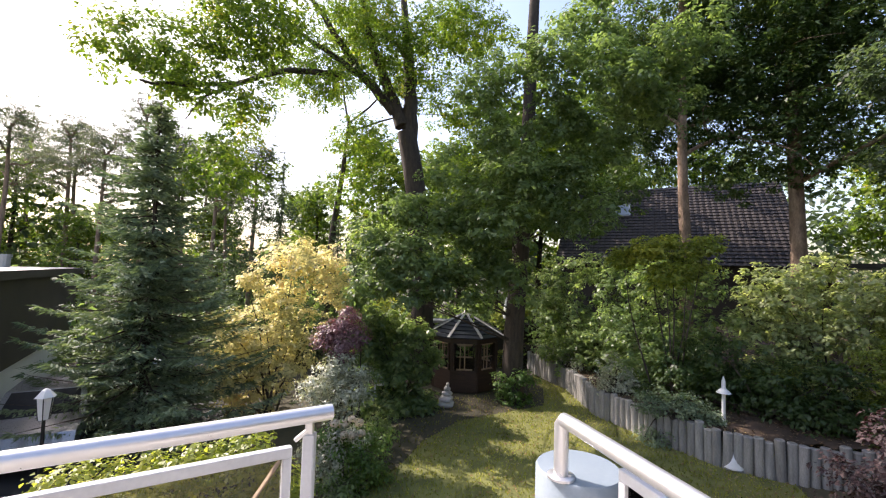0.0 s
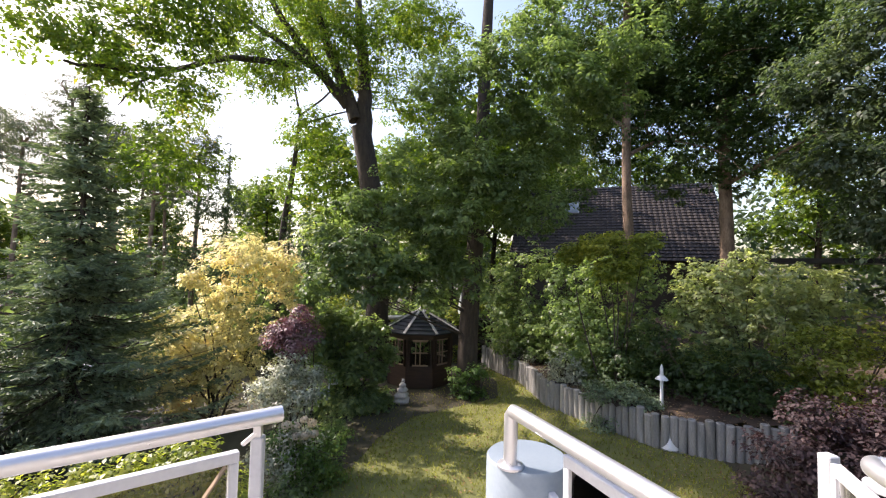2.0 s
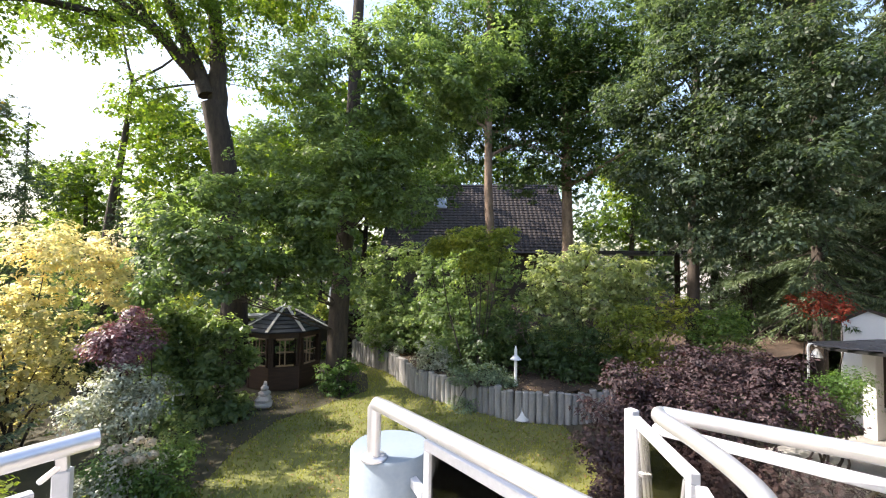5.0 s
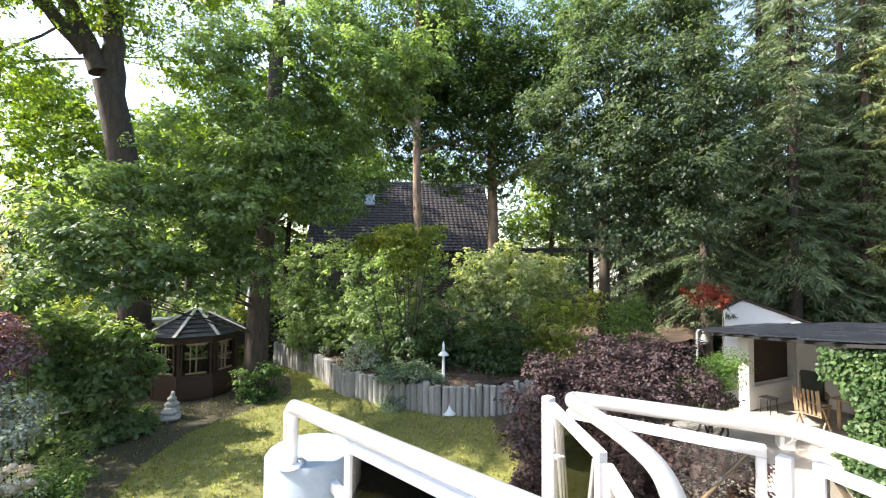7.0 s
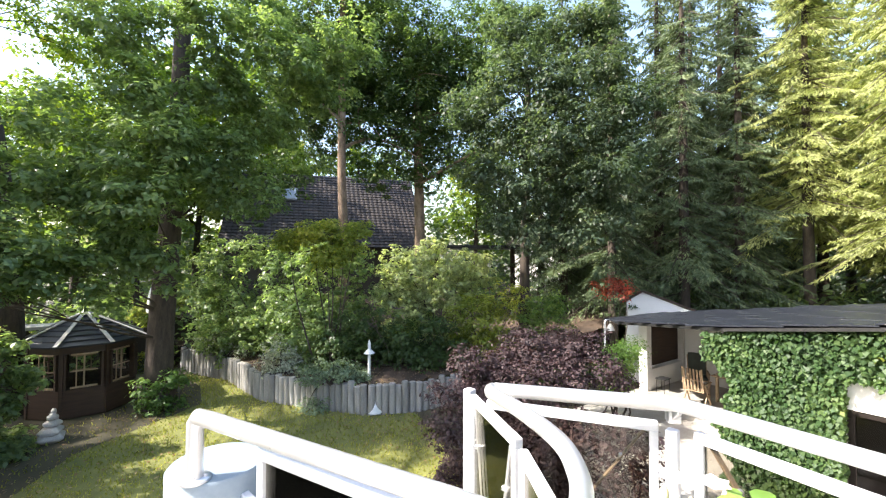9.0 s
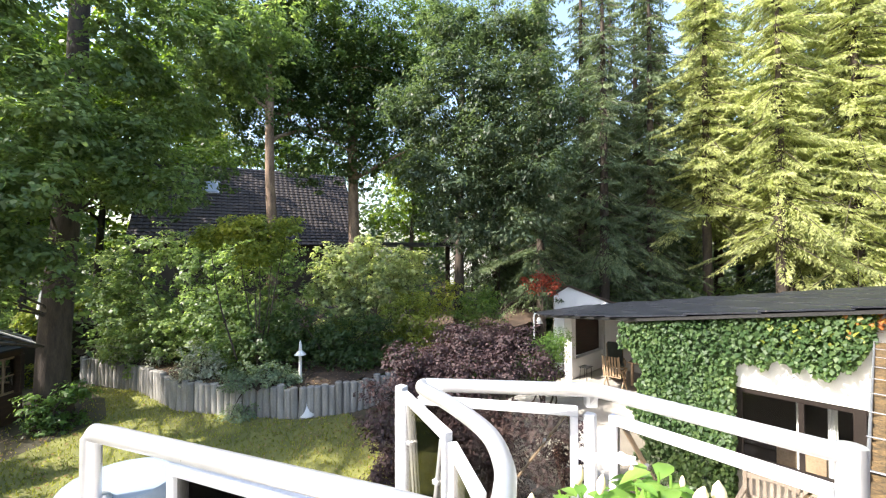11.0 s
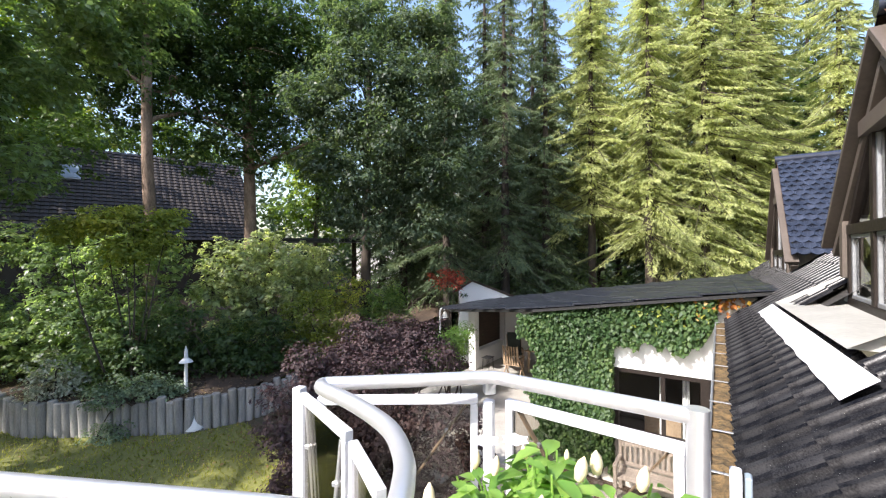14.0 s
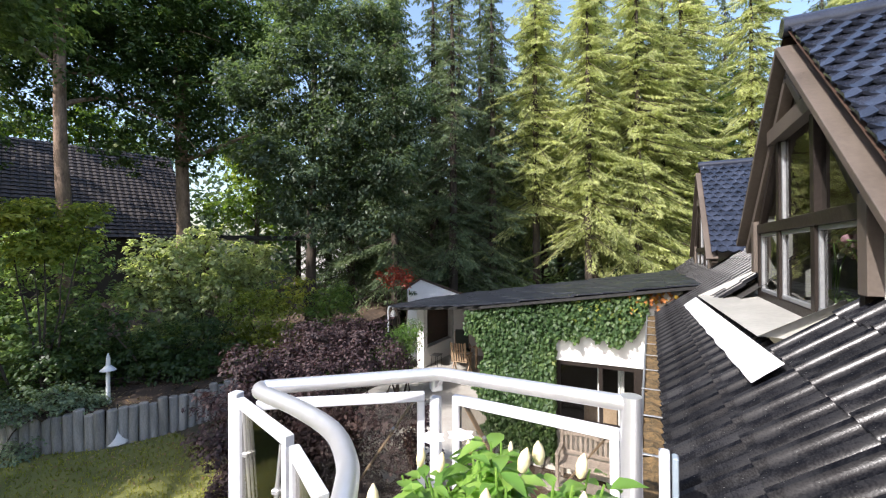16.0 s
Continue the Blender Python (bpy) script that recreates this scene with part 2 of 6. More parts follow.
    "redivy": foliage_mat("autumn_vine_leaves", [(0.0, (0.16, 0.04, 0.02)), (0.5, (0.36, 0.14, 0.04)), (1.0, (0.45, 0.36, 0.05))], gloss=0.4, through_light=0.25),
    "potleaf": foliage_mat("glossy_green_leaves", [(0.0, (0.05, 0.12, 0.022)), (0.5, (0.125, 0.24, 0.045)), (1.0, (0.26, 0.38, 0.09))], gloss=0.28, through_light=0.4),
    "bloom": foliage_mat("fading_petals", [(0.0, (0.36, 0.30, 0.22)), (0.5, (0.52, 0.47, 0.36)), (1.0, (0.58, 0.44, 0.36))], gloss=0.7, through_light=0.2, through_tint=(0.8, 0.75, 0.6)),
    "litter": foliage_mat("fallen_leaves", [(0.0, (0.10, 0.05, 0.02)), (0.5, (0.22, 0.13, 0.05)), (1.0, (0.42, 0.34, 0.16))], through_light=0.0),
    "grass": foliage_mat("grass_blades", [(0.0, (0.08, 0.095, 0.022)), (0.5, (0.205, 0.215, 0.045)), (1.0, (0.38, 0.35, 0.10))], gloss=0.7),
}


def lichen(m, scale, size, colour):
    """Scattered pale specks of lichen and old lime on a surface."""
    n, l = m.node_tree.nodes, m.node_tree.links
    p = n["Principled BSDF"]
    v = tex(n, l, "ShaderNodeTexVoronoi", scale)
    patch = tex(n, l, "ShaderNodeTexNoise", 7, 3)
    grow = n.new("ShaderNodeMath")
    grow.operation = "MULTIPLY"
    grow.inputs[1].default_value = size * 2
    l.new(patch.outputs[0], grow.inputs[0])
    less = n.new("ShaderNodeMath")
    less.operation = "LESS_THAN"
    l.new(v.outputs["Distance"], less.inputs[0])
    l.new(grow.outputs[0], less.inputs[1])
    mx = n.new("ShaderNodeMix")
    mx.data_type = "RGBA"
    l.new(less.outputs[0], mx.inputs[0])
    l.new(p.inputs["Base Color"].links[0].from_socket, mx.inputs[6])
    mx.inputs[7].default_value = (*colour, 1)
    l.new(mx.outputs[2], p.inputs["Base Color"])


lichen(M["tile"], 48, 0.040, (0.26, 0.26, 0.24))
lichen(M["roofing"], 9, 0.08, (0.20, 0.19, 0.17))

# ---- geometry helpers ----
class Geo:
    """Gathers vertices and faces of one mesh."""

    def __init__(self):
        self.v, self.f = [], []

    def add(self, verts, faces):
        k = len(self.v)
        self.v += [tuple(p) for p in verts]
        self.f += [tuple(i + k for i in f) for f in faces]
        return self

    def box(self, size, m=Matrix(), c=0.0):
        """A box with its middle at the origin of m; c: chamfer on the upright and lying edges."""
        x, y, z = (s / 2 for s in size)
        if not c:
            vs = [Vector((i, j, k)) for k in (-z, z) for i, j in ((-x, -y), (x, -y), (x, y), (-x, y))]
            fs = [(3, 2, 1, 0), (4, 5, 6, 7), (0, 1, 5, 4), (1, 2, 6, 5), (2, 3, 7, 6), (3, 0, 4, 7)]
        else:
            c = min(c, x * 0.9, y * 0.9, z * 0.9)
            rings = [(-z, c), (-z + c, 0), (z - c, 0), (z, c)]
            vs, fs = [], []
            for h, s in rings:
                a, b = x - s, y - s
                vs += [Vector(p) for p in ((-a, -b + c, h), (-a + c, -b, h), (a - c, -b, h), (a, -b + c, h), (a, b - c, h), (a - c, b, h), (-a + c, b, h), (-a, b - c, h))]
            for r in range(3):
                fs += [(r * 8 + i, r * 8 + (i + 1) % 8, r * 8 + 8 + (i + 1) % 8, r * 8 + 8 + i) for i in range(8)]
            fs += [tuple(range(7, -1, -1)), tuple(range(24, 32))]
        return self.add([m @ p for p in vs], fs)

    def bar(self, a, b, w, h, up=(0, 0, 1), c=0.003):
        """A straight bar of section w x h from a to b."""
        a, b = Vector(a), Vector(b)
        d = (b - a).normalized()
        side = d.cross(Vector(up))
        if side.length < 1e-4:
            side = d.cross(Vector((1, 0, 0)))
        side.normalize()
        top = side.cross(d)
        m = Matrix((side, d, top)).transposed().to_4x4()
        m.translation = (a + b) / 2
        return self.box((w, (b - a).length, h), m, c)

    def tube(self, pts, radii, seg=12, caps=True):
        """A round tube along the points; one radius, or one for each point."""
        pts = [Vector(p) for p in pts]
        if not isinstance(radii, (list, tuple)):
            radii = [radii] * len(pts)
        vs, fs, ref = [], [], None
        for i, p in enumerate(pts):
            d = (pts[min(i + 1, len(pts) - 1)] - pts[max(i - 1, 0)]).normalized()
            if ref is None:
                ref = d.orthogonal().normalized()
            ref = (ref - d * ref.dot(d)).normalized()
            s = d.cross(ref)
            vs += [p + (ref * math.cos(q) + s * math.sin(q)) * radii[i] for q in (2 * math.pi * j / seg for j in range(seg))]
        for i in range(len(pts) - 1):
            fs += [(i * seg + j, i * seg + (j + 1) % seg, (i + 1) * seg + (j + 1) % seg, (i + 1) * seg + j) for j in range(seg)]
        if caps:
            fs += [tuple(range(seg - 1, -1, -1)), tuple(range((len(pts) - 1) * seg, len(pts) * seg))]
        return self.add(vs, fs)

    def lathe(self, profile, m=Matrix(), seg=20):
        """A body turned round z from (radius, height) pairs."""
        vs = [m @ Vector((r * math.cos(2 * math.pi * j / seg), r * math.sin(2 * math.pi * j / seg), h)) for r, h in profile for j in range(seg)]
        fs = [(i * seg + j, i * seg + (j + 1) % seg, (i + 1) * seg + (j + 1) % seg, (i + 1) * seg + j) for i in range(len(profile) - 1) for j in range(seg)]
        fs += [tuple(range(seg - 1, -1, -1)), tuple(range((len(profile) - 1) * seg, len(profile) * seg))]
        return self.add(vs, fs)

    def mesh(self, name, mat, smooth=False):
        me = bpy.data.meshes.new(name)
        me.from_pydata(self.v, [], self.f)
        me.materials.append(M[mat] if isinstance(mat, str) else mat)
        if smooth:
            me.shade_smooth()
            me.set_sharp_from_angle(angle=radians(40))
        me.update()
        return me


def part(name, geo, mat, parent=None, label="", smooth=False, m=None):
    me = geo.mesh(name, mat, smooth) if isinstance(geo, Geo) else geo
    ob = new(name, me)
    if m is not None:
        ob.matrix_basis = m
    ob.parent = parent
    return tagged(ob, label)


def thing(name, label, category, m=Matrix(), group="", kind=""):
    ob = new(name)
    ob.empty_display_size = 0.1
    ob.matrix_basis = m
    return tagged(ob, label, category, group, kind)


def quads_mesh(name, verts, mat):
    """A mesh of loose quads from an array (n, 4, 3)."""
    n = len(verts)
    me = bpy.data.meshes.new(name)
    me.vertices.add(n * 4)
    me.vertices.foreach_set("co", verts.astype(np.float32).ravel())
    me.loops.add(n * 4)
    me.loops.foreach_set("vertex_index", np.arange(n * 4, dtype=np.int32))
    me.polygons.add(n)
    me.polygons.foreach_set("loop_start", np.arange(0, n * 4, 4, dtype=np.int32))
    me.materials.append(M[mat])
    me.update(calc_edges=True)
    return me


def unit(a):
    return a / np.maximum(np.linalg.norm(a, axis=-1, keepdims=True), 1e-9)


def leaf_quads(rng, pos, size, up=0.6, droop=0.3, width=0.55, out=None, facing=None):
    """Pointed leaves at the positions, facing up or the given way, hanging a little."""
    n = len(pos)
    if facing is None:
        normal = unit(rng.normal(size=(n, 3)) + np.array([0, 0, up * 2]))
    else:
        normal = unit(facing + rng.normal(size=(n, 3)) * 0.45 + np.array([0, 0, up * 2.0]))
    axis = rng.normal(size=(n, 3))
    if out is not None:
        axis = axis * 0.7 + out
    axis[:, 2] -= droop
    axis = unit(axis - normal * np.sum(axis * normal, 1, keepdims=True))
    side = np.cross(normal, axis)
    s = (size * rng.uniform(0.55, 1.35, n))[:, None]
    a = pos - axis * s * 0.5
    c = pos + axis * s * 0.5 - normal * s * 0.10
    mid = pos - axis * s * 0.05 + normal * s * 0.08
    return np.stack([a, mid + side * s * width * 0.5, c, mid - side * s * width * 0.5], 1)


def crown_quads(seed, blobs, count, size, clump=26, spread=0.33, flat=0.55, inner=0.42, **kw):
    """Leaves on the skin of twig-end clumps that fill a set of round masses (x, y, z, r), denser at their skin."""
    rng = np.random.default_rng(seed)
    b = np.array(blobs, float)
    w = b[:, 3] ** 2
    k = rng.choice(len(b), size=max(count // clump, 1), p=w / w.sum())
    d = unit(rng.normal(size=(len(k), 3)))
    r = rng.uniform(0, 1, len(k)) ** inner * rng.uniform(0.8, 1.22, len(k))
    centre = b[k, :3] + d * (b[k, 3] * r)[:, None] * np.array([1, 1, 0.85])
    cs = spread * rng.uniform(0.45, 1.35, len(k))
    way = unit(rng.normal(size=(len(k), clump, 3)) + d[:, None] * 0.35 + np.array([0, 0, 0.25]))
    off = way * np.array([1, 1, flat]) * (cs[:, None] * rng.uniform(0.35, 1.1, (len(k), clump)))[:, :, None]
    pos = (centre[:, None] + off).reshape(-1, 3)
    face = (way * 0.8 + d[:, None] * 0.45).reshape(-1, 3)
    return leaf_quads(rng, pos, size, out=way.reshape(-1, 3) * 0.6, facing=face, **kw)


def limbs(geo, root, targets, r0, rng, wob=0.25, seg=7):
    """Tapered, slightly crooked limbs from a root point to each target."""
    root = Vector(root)
    for t in targets:
        t = Vector(t)
        pts, n = [], 7
        bow = Vector((rng.normal(), rng.normal(), abs(rng.normal()))) * wob
        for i in range(n):
            q = i / (n - 1)
            pts.append(root.lerp(t, q) + bow * math.sin(q * math.pi) + Vector(rng.normal(size=3)) * 0.07 * wob * 2)
        pts[0] = root
        geo.tube(pts, [r0 * (1 - 0.85 * i / (n - 1)) for i in range(n)], seg)


def trunk_tube(geo, pts, r0, r1, rng, seg=14, flare=1.35):
    n = len(pts)
    rad = [(r0 + (r1 - r0) * i / (n - 1)) * (flare if i == 0 else 1) for i in range(n)]
    geo.tube(pts, rad, seg)


def smooth_path(pts, n=24):
    """A rounded line through the points (Catmull-Rom)."""
    p = [Vector(q) for q in pts]
    p = [p[0] * 2 - p[1], *p, p[-1] * 2 - p[-2]]
    out, spans = [], len(p) - 3
    for i in range(n + 1):
        u = min(i / n * spans, spans - 1e-6)
        k = int(u)
        t = u - k
        a, b, c, d = p[k:k + 4]
        out.append(0.5 * ((2 * b) + (c - a) * t + (2 * a - 5 * b + 4 * c - d) * t * t + (3 * b - a - 3 * c + d) * t ** 3))
    return out


# ---- ground ----
PALISADE = [(4.7, 19.5), (5.5, 16.4), (5.45, 13.5), (6.2, 11.8), (7.15, 10.0), (8.4, 9.3), (10.0, 8.9)]
HOUSE = Matrix.Translation((2.0, -0.456, 0)) @ pose(0, 0, 0, 0, 0, -10.6)  # x along the eaves, y towards the garden


def bed_height(x, y):
    """Height of the planted bank behind the log wall."""
    best = 1e9
    inside = False
    for (ax, ay), (bx, by) in zip(PALISADE, PALISADE[1:]):
        ux, uy = bx - ax, by - ay
        q = max(0, min(1, ((x - ax) * ux + (y - ay) * uy) / (ux * ux + uy * uy)))
        d = math.hypot(x - ax - q * ux, y - ay - q * uy)
        if d < best:
            best, inside = d, (ux * (y - ay) - uy * (x - ax)) > 0
    if not inside:
        return -0.3
    return 0.78 + min(best, 12) * 0.13 + 0.08 * noise.noise((x * 0.7, y * 0.7, 0))


g = Geo()
edge = [-400, -120, -60] + [-40 + i * 2.5 for i in range(33)] + [60, 120, 400]
for y in edge:
    for x in edge:
        g.v.append((x, y, -0.03 + (0.12 * noise.noise((x * 0.13, y * 0.13, 3)) - 0.1 if max(abs(x), abs(y)) > 20 else 0)))
n = len(edge)
g.f = [(j * n + i, j * n + i + 1, (j + 1) * n + i + 1, (j + 1) * n + i) for j in range(n - 1) for i in range(n - 1)]
ground = tagged(part("ground", g, "ground"), "dark garden earth under the trees", "ground", kind="structure")

g = Geo()
xs = [4.4 + i * 0.22 for i in range(120)]
ys = [7.0 + i * 0.22 for i in range(120)]
keep = {}
for j, y in enumerate(ys):
    for i, x in enumerate(xs):
        h = bed_height(x, y)
        keep[i, j] = len(g.v)
        g.v.append((x, y, h))
for j in range(len(ys) - 1):
    for i in range(len(xs) - 1):
        c = [keep[i, j], keep[i + 1, j], keep[i + 1, j + 1], keep[i, j + 1]]
        if min(g.v[q][2] for q in c) > 0:
            g.f.append(tuple(c))
tagged(part("ground_bank", g, "soil", smooth=True), "raised planted bank covered in brown leaf litter", "ground", kind="structure")

LAWN = [(-1.5, 2.5), (-1.25, 8.9), (-0.9, 12.4), (0.1, 14.6), (2.2, 15.6), (4.6, 18.5), (5.5, 16.3), (5.42, 13.4), (6.15, 11.7), (7.1, 9.95), (8.2, 9.2), (7.6, 7.6), (6.6, 6.0), (5.2, 2.5)]


BARE_SHADE = [(-1.22, 9.2), (-0.7, 9.6), (-0.1, 11.2), (0.9, 12.7), (2.3, 13.5), (4.0, 14.4), (4.5, 16.5), (4.4, 17.9), (2.2, 15.6), (0.1, 14.6), (-0.88, 12.4)]


def in_lawn(x, y, area=LAWN):
    c = False
    for (ax, ay), (bx, by) in zip(area, area[1:] + area[:1]):
        if (ay > y) != (by > y) and x < (bx - ax) * (y - ay) / (by - ay) + ax:
            c = not c
    return c


g = Geo().add([(x, y, 0.0) for x, y in LAWN], [tuple(range(len(LAWN)))])
tagged(part("lawn", g, "lawn"), "short green lawn, patchy and strewn with fallen leaves", "lawn", kind="structure")

# One dark patch stands for both bare earth and the shade on the lawn.
g = Geo().add([(x, y, 0.005) for x, y in BARE_SHADE], [tuple(range(len(BARE_SHADE)))])
tagged(part("ground_bare", g, "ground"), "dark patch along the lawn edge for bare trodden earth and shade", "ground", kind="structure")

# log wall
wall = thing("log_palisade", "curved retaining wall of upright weathered round logs", "retaining wall")
rng = np.random.default_rng(3)
log_meshes = []
for h in (1.02, 1.05, 1.08):
    r = 0.105
    log_meshes.append(Geo().lathe([(r, -0.2), (r, h - 0.22), (r * 0.82, h - 0.2)], seg=12).mesh("log", "log", True))
acc = 0.0
for (ax, ay), (bx, by) in zip(PALISADE, PALISADE[1:]):
    ln = math.hypot(bx - ax, by - ay)
    while acc < ln:
        q = acc / ln
        part("log", log_meshes[rng.integers(3)], None, wall, m=pose(ax + (bx - ax) * q + rng.normal() * 0.012, ay + (by - ay) * q, rng.normal() * 0.02, rng.normal() * 1.2, rng.normal() * 1.2, rng.uniform(0, 360)))
        acc += 0.205
    acc -= ln

# ---- balcony ----
RAIL = 3.92
R = 0.029


def glass_panel(parent, a, b, top, bottom, braces=(True, True), base=0.04):
    """A framed tinted glass panel between two points of the plan, with slanting corner braces."""
    a, b = Vector((*a, 0)), Vector((*b, 0))
    d = (b - a).normalized()
    up = Vector((0, 0, 1))
    fr = part("panel_frame", Geo().bar(a + up * top, b + up * top, 0.035, base).bar(a + up * bottom, b + up * bottom, 0.035, base)
              .bar(a + up * (top - base / 2) + d * 0.018, a + up * (bottom + base / 2) + d * 0.018, 0.036, 0.034, up=d)
              .bar(b + up * (top - base / 2) - d * 0.018, b + up * (bottom + base / 2) - d * 0.018, 0.036, 0.034, up=d), "frame", parent, "white painted steel frame")
    ins = d * 0.036
    side = d.cross(up) * 0.004
    a2, b2 = a + ins, b - ins
    lo, hi = up * (bottom + base / 2), up * (top - base / 2)
    g = Geo()
    g.add([a2 + lo + side, b2 + lo + side, b2 + hi + side, a2 + hi + side, a2 + lo - side, b2 + lo - side, b2 + hi - side, a2 + hi - side],
          [(0, 1, 2, 3), (7, 6, 5, 4), (0, 4, 5, 1), (1, 5, 6, 2), (2, 6, 7, 3), (3, 7, 4, 0)])
    pane = part("pane", g, "tinted", parent, "smoke-tinted glass pane")
    pane.visible_shadow = False
    ln = (b2 - a2).length
    for k, (s, o) in enumerate(((1, a2), (-1, b2))):
        if braces[k]:
            p0 = o + hi + d * s * 0.01
            p1 = p0 + d * s * min(0.30, ln * 0.6) - up * 0.42
            off = d.cross(up) * -0.02
            br = part("brace", Geo().bar(p0 + off, p1 + off, 0.006, 0.03, up=d.cross(up)), "brace", parent, "slanting flat bar")
            mid = p0.lerp(p1, 0.33) + off
            q = d.cross(up).to_track_quat("Z", "Y").to_matrix().to_4x4()
            q.translation = mid
            part("bolt", Geo().lathe([(0.012, -0.012), (0.014, 0.0), (0.010, 0.010)], q, 12), "steel", br, "round steel bolt", True)


def square_post(parent, x, y, top, w=0.045, bottom=2.86):
    return part("post", Geo().box((w, w, top - bottom), pose(x, y, (top + bottom) / 2), 0.004), "frame", parent, "white square steel post")


rail_a = thing("balcony_railing", "steel balcony railing with round handrail, white frames and tinted glass", "railing", group="balcony railings")
part("handrail", Geo().tube([(-0.39, 1.715, RAIL), (-0.87, 1.43, RAIL), (-1.24, 1.22, RAIL), (-2.6, 0.45, RAIL)], 0.031, 20), "steel", rail_a, "brushed round steel handrail", True)
square_post(rail_a, -0.47, 1.70, 3.84)
square_post(rail_a, -2.35, 0.62, 3.84)
part("bracket", Geo().bar((-0.47, 1.70, 3.83), (-0.47, 1.69, 3.90), 0.03, 0.03).bar((-0.52, 1.67, 3.82), (-0.47, 1.69, 3.86), 0.016, 0.016), "steel", rail_a)
glass_panel(rail_a, (-0.535, 1.685), (-2.3, 0.66), 3.775, 2.98, (True, False))

column = thing("round_column", "blue-grey painted round column with a flat top", "column")
part("shaft", Geo().lathe([(0.178, 0.0), (0.178, 3.68), (0.17, 3.69)], pose(0.645, 1.785, 0), 40), "column", column, smooth=True)
part("collar", Geo().lathe([(0.184, 3.42), (0.184, 3.425), (0.184, 3.43)], pose(0.645, 1.785, 0), 40), "column", column, smooth=True)

rail_b = thing("balcony_railing", "round steel handrail on a column top, with white framed glass below", "railing", group="balcony railings")
part("handrail", Geo().tube([(0.54, 1.69, 3.70), (0.54, 1.69, RAIL - 0.02), (0.545, 1.675, RAIL), (0.57, 1.60, RAIL), (0.82, 0.67, RAIL), (0.93, 0.15, RAIL)], R, 20), "steel", rail_b, "brushed round steel handrail", True)
part("flange", Geo().lathe([(0.055, 3.691), (0.055, 3.70), (0.05, 3.703)], pose(0.54, 1.69, 0), 24), "steel", rail_b, "round steel foot plate", True)
part("screw", Geo().lathe([(0.009, 3.703), (0.009, 3.712)], pose(0.572, 1.672, 0), 8), "steel", rail_b)
glass_panel(rail_b, (0.70, 1.50), (0.95, 0.50), 3.80, 2.98)
part("bracket", Geo().bar((0.69, 1.64, 3.60), (0.69, 1.50, 3.60), 0.03, 0.04), "frame", rail_b)

rail_c = thing("balcony_railing", "corner railing with curved round steel handrail and white framed tinted glass", "railing", group="balcony railings")
curve = smooth_path([(1.555, 1.118, RAIL), (1.535, 1.115, RAIL), (1.50, 1.07, RAIL), (1.41, 0.86, RAIL), (1.28, 0.64, RAIL), (1.13, 0.505, RAIL), (1.01, 0.44, RAIL), (0.90, 0.40, RAIL - 0.01), (0.82, 0.375, RAIL - 0.06), (0.79, 0.365, RAIL - 0.20), (0.79, 0.365, 2.9)], 50)
part("handrail", Geo().tube(curve, R, 20), "steel", rail_c, "curved round steel handrail", True)
part("handrail", Geo().tube([(1.56, 1.115, RAIL), (1.90, 0.52, RAIL), (1.915, 0.49, RAIL), (1.915, 0.455, RAIL), (1.755, -0.245, RAIL), (1.75, -0.27, RAIL - 0.004)], R, 20), "steel", rail_c, "round steel handrail with an elbow", True)
part("end_post", Geo().tube([(1.75, -0.27, RAIL + 0.028), (1.75, -0.27, 2.86)], 0.036, 20), "steel", rail_c, "upright round steel post", True)
square_post(rail_c, 1.965, 0.52, 3.80)
part("bracket", Geo().box((0.05, 0.05, 0.05), pose(1.94, 0.51, 3.865, 0, 0, 30), 0.004).bar((1.93, 0.51, 3.86), (1.915, 0.48, 3.90), 0.025, 0.025), "steel", rail_c, "steel clamp")
glass_panel(rail_c, (1.70, 1.27), (2.0, 0.585), 3.785, 2.98, (False, True))
glass_panel(rail_c, (2.0, 0.445), (1.80, -0.24), 3.785, 2.98)

gate = thing("stair_gate", "white framed glass gate standing at the stair head", "gate")
square_post(gate, 1.73, 1.41, 3.82, 0.05)
glass_panel(gate, (1.70, 1.36), (1.43, 0.90), 3.79, 2.98, (False, False))
glass_panel(gate, (1.40, 0.86), (1.17, 0.60), 3.775, 2.98, (False, False))
for (ax, ay, az), (bx, by, bz) in (((1.685, 1.33, 3.77), (1.62, 1.2, 3.0)), ((1.45, 0.95, 3.76), (1.56, 1.12, 3.0)), ((1.43, 0.89, 3.77), (1.40, 0.84, 3.0))):
    rod = part("tie_rod", Geo().tube([(ax, ay, az), (bx, by, bz)], 0.008, 10), "steel", gate, "thin steel rod", True)
    mx, my, mz = ax + (bx - ax) * 0.25, ay + (by - ay) * 0.25, az + (bz - az) * 0.25
    part("clamp", Geo().box((0.03, 0.03, 0.02), pose(mx, my, mz), 0.003), "steel", rod)

g = Geo()
FLOOR = [(-2.7, 0.42), (-0.42, 1.78), (0.5, 1.74), (0.74, 1.62), (1.0, 0.62), (1.45, 0.93), (1.72, 1.40), (2.02, 0.5), (1.82, -0.32), (1.70, -0.75), (1.4, -2.6), (-2.7, -2.6)]
g.add([(x, y, 2.86) for x, y in FLOOR] + [(x, y, 2.64) for x, y in FLOOR], [tuple(range(len(FLOOR))), tuple(range(2 * len(FLOOR) - 1, len(FLOOR) - 1, -1))] + [(i, i + len(FLOOR), (i + 1) % len(FLOOR) + len(FLOOR), (i + 1) % len(FLOOR)) for i in range(len(FLOOR))])
tagged(part("floor", g, "paving"), "pale stone balcony floor slab", "floor", kind="structure")
g = Geo()
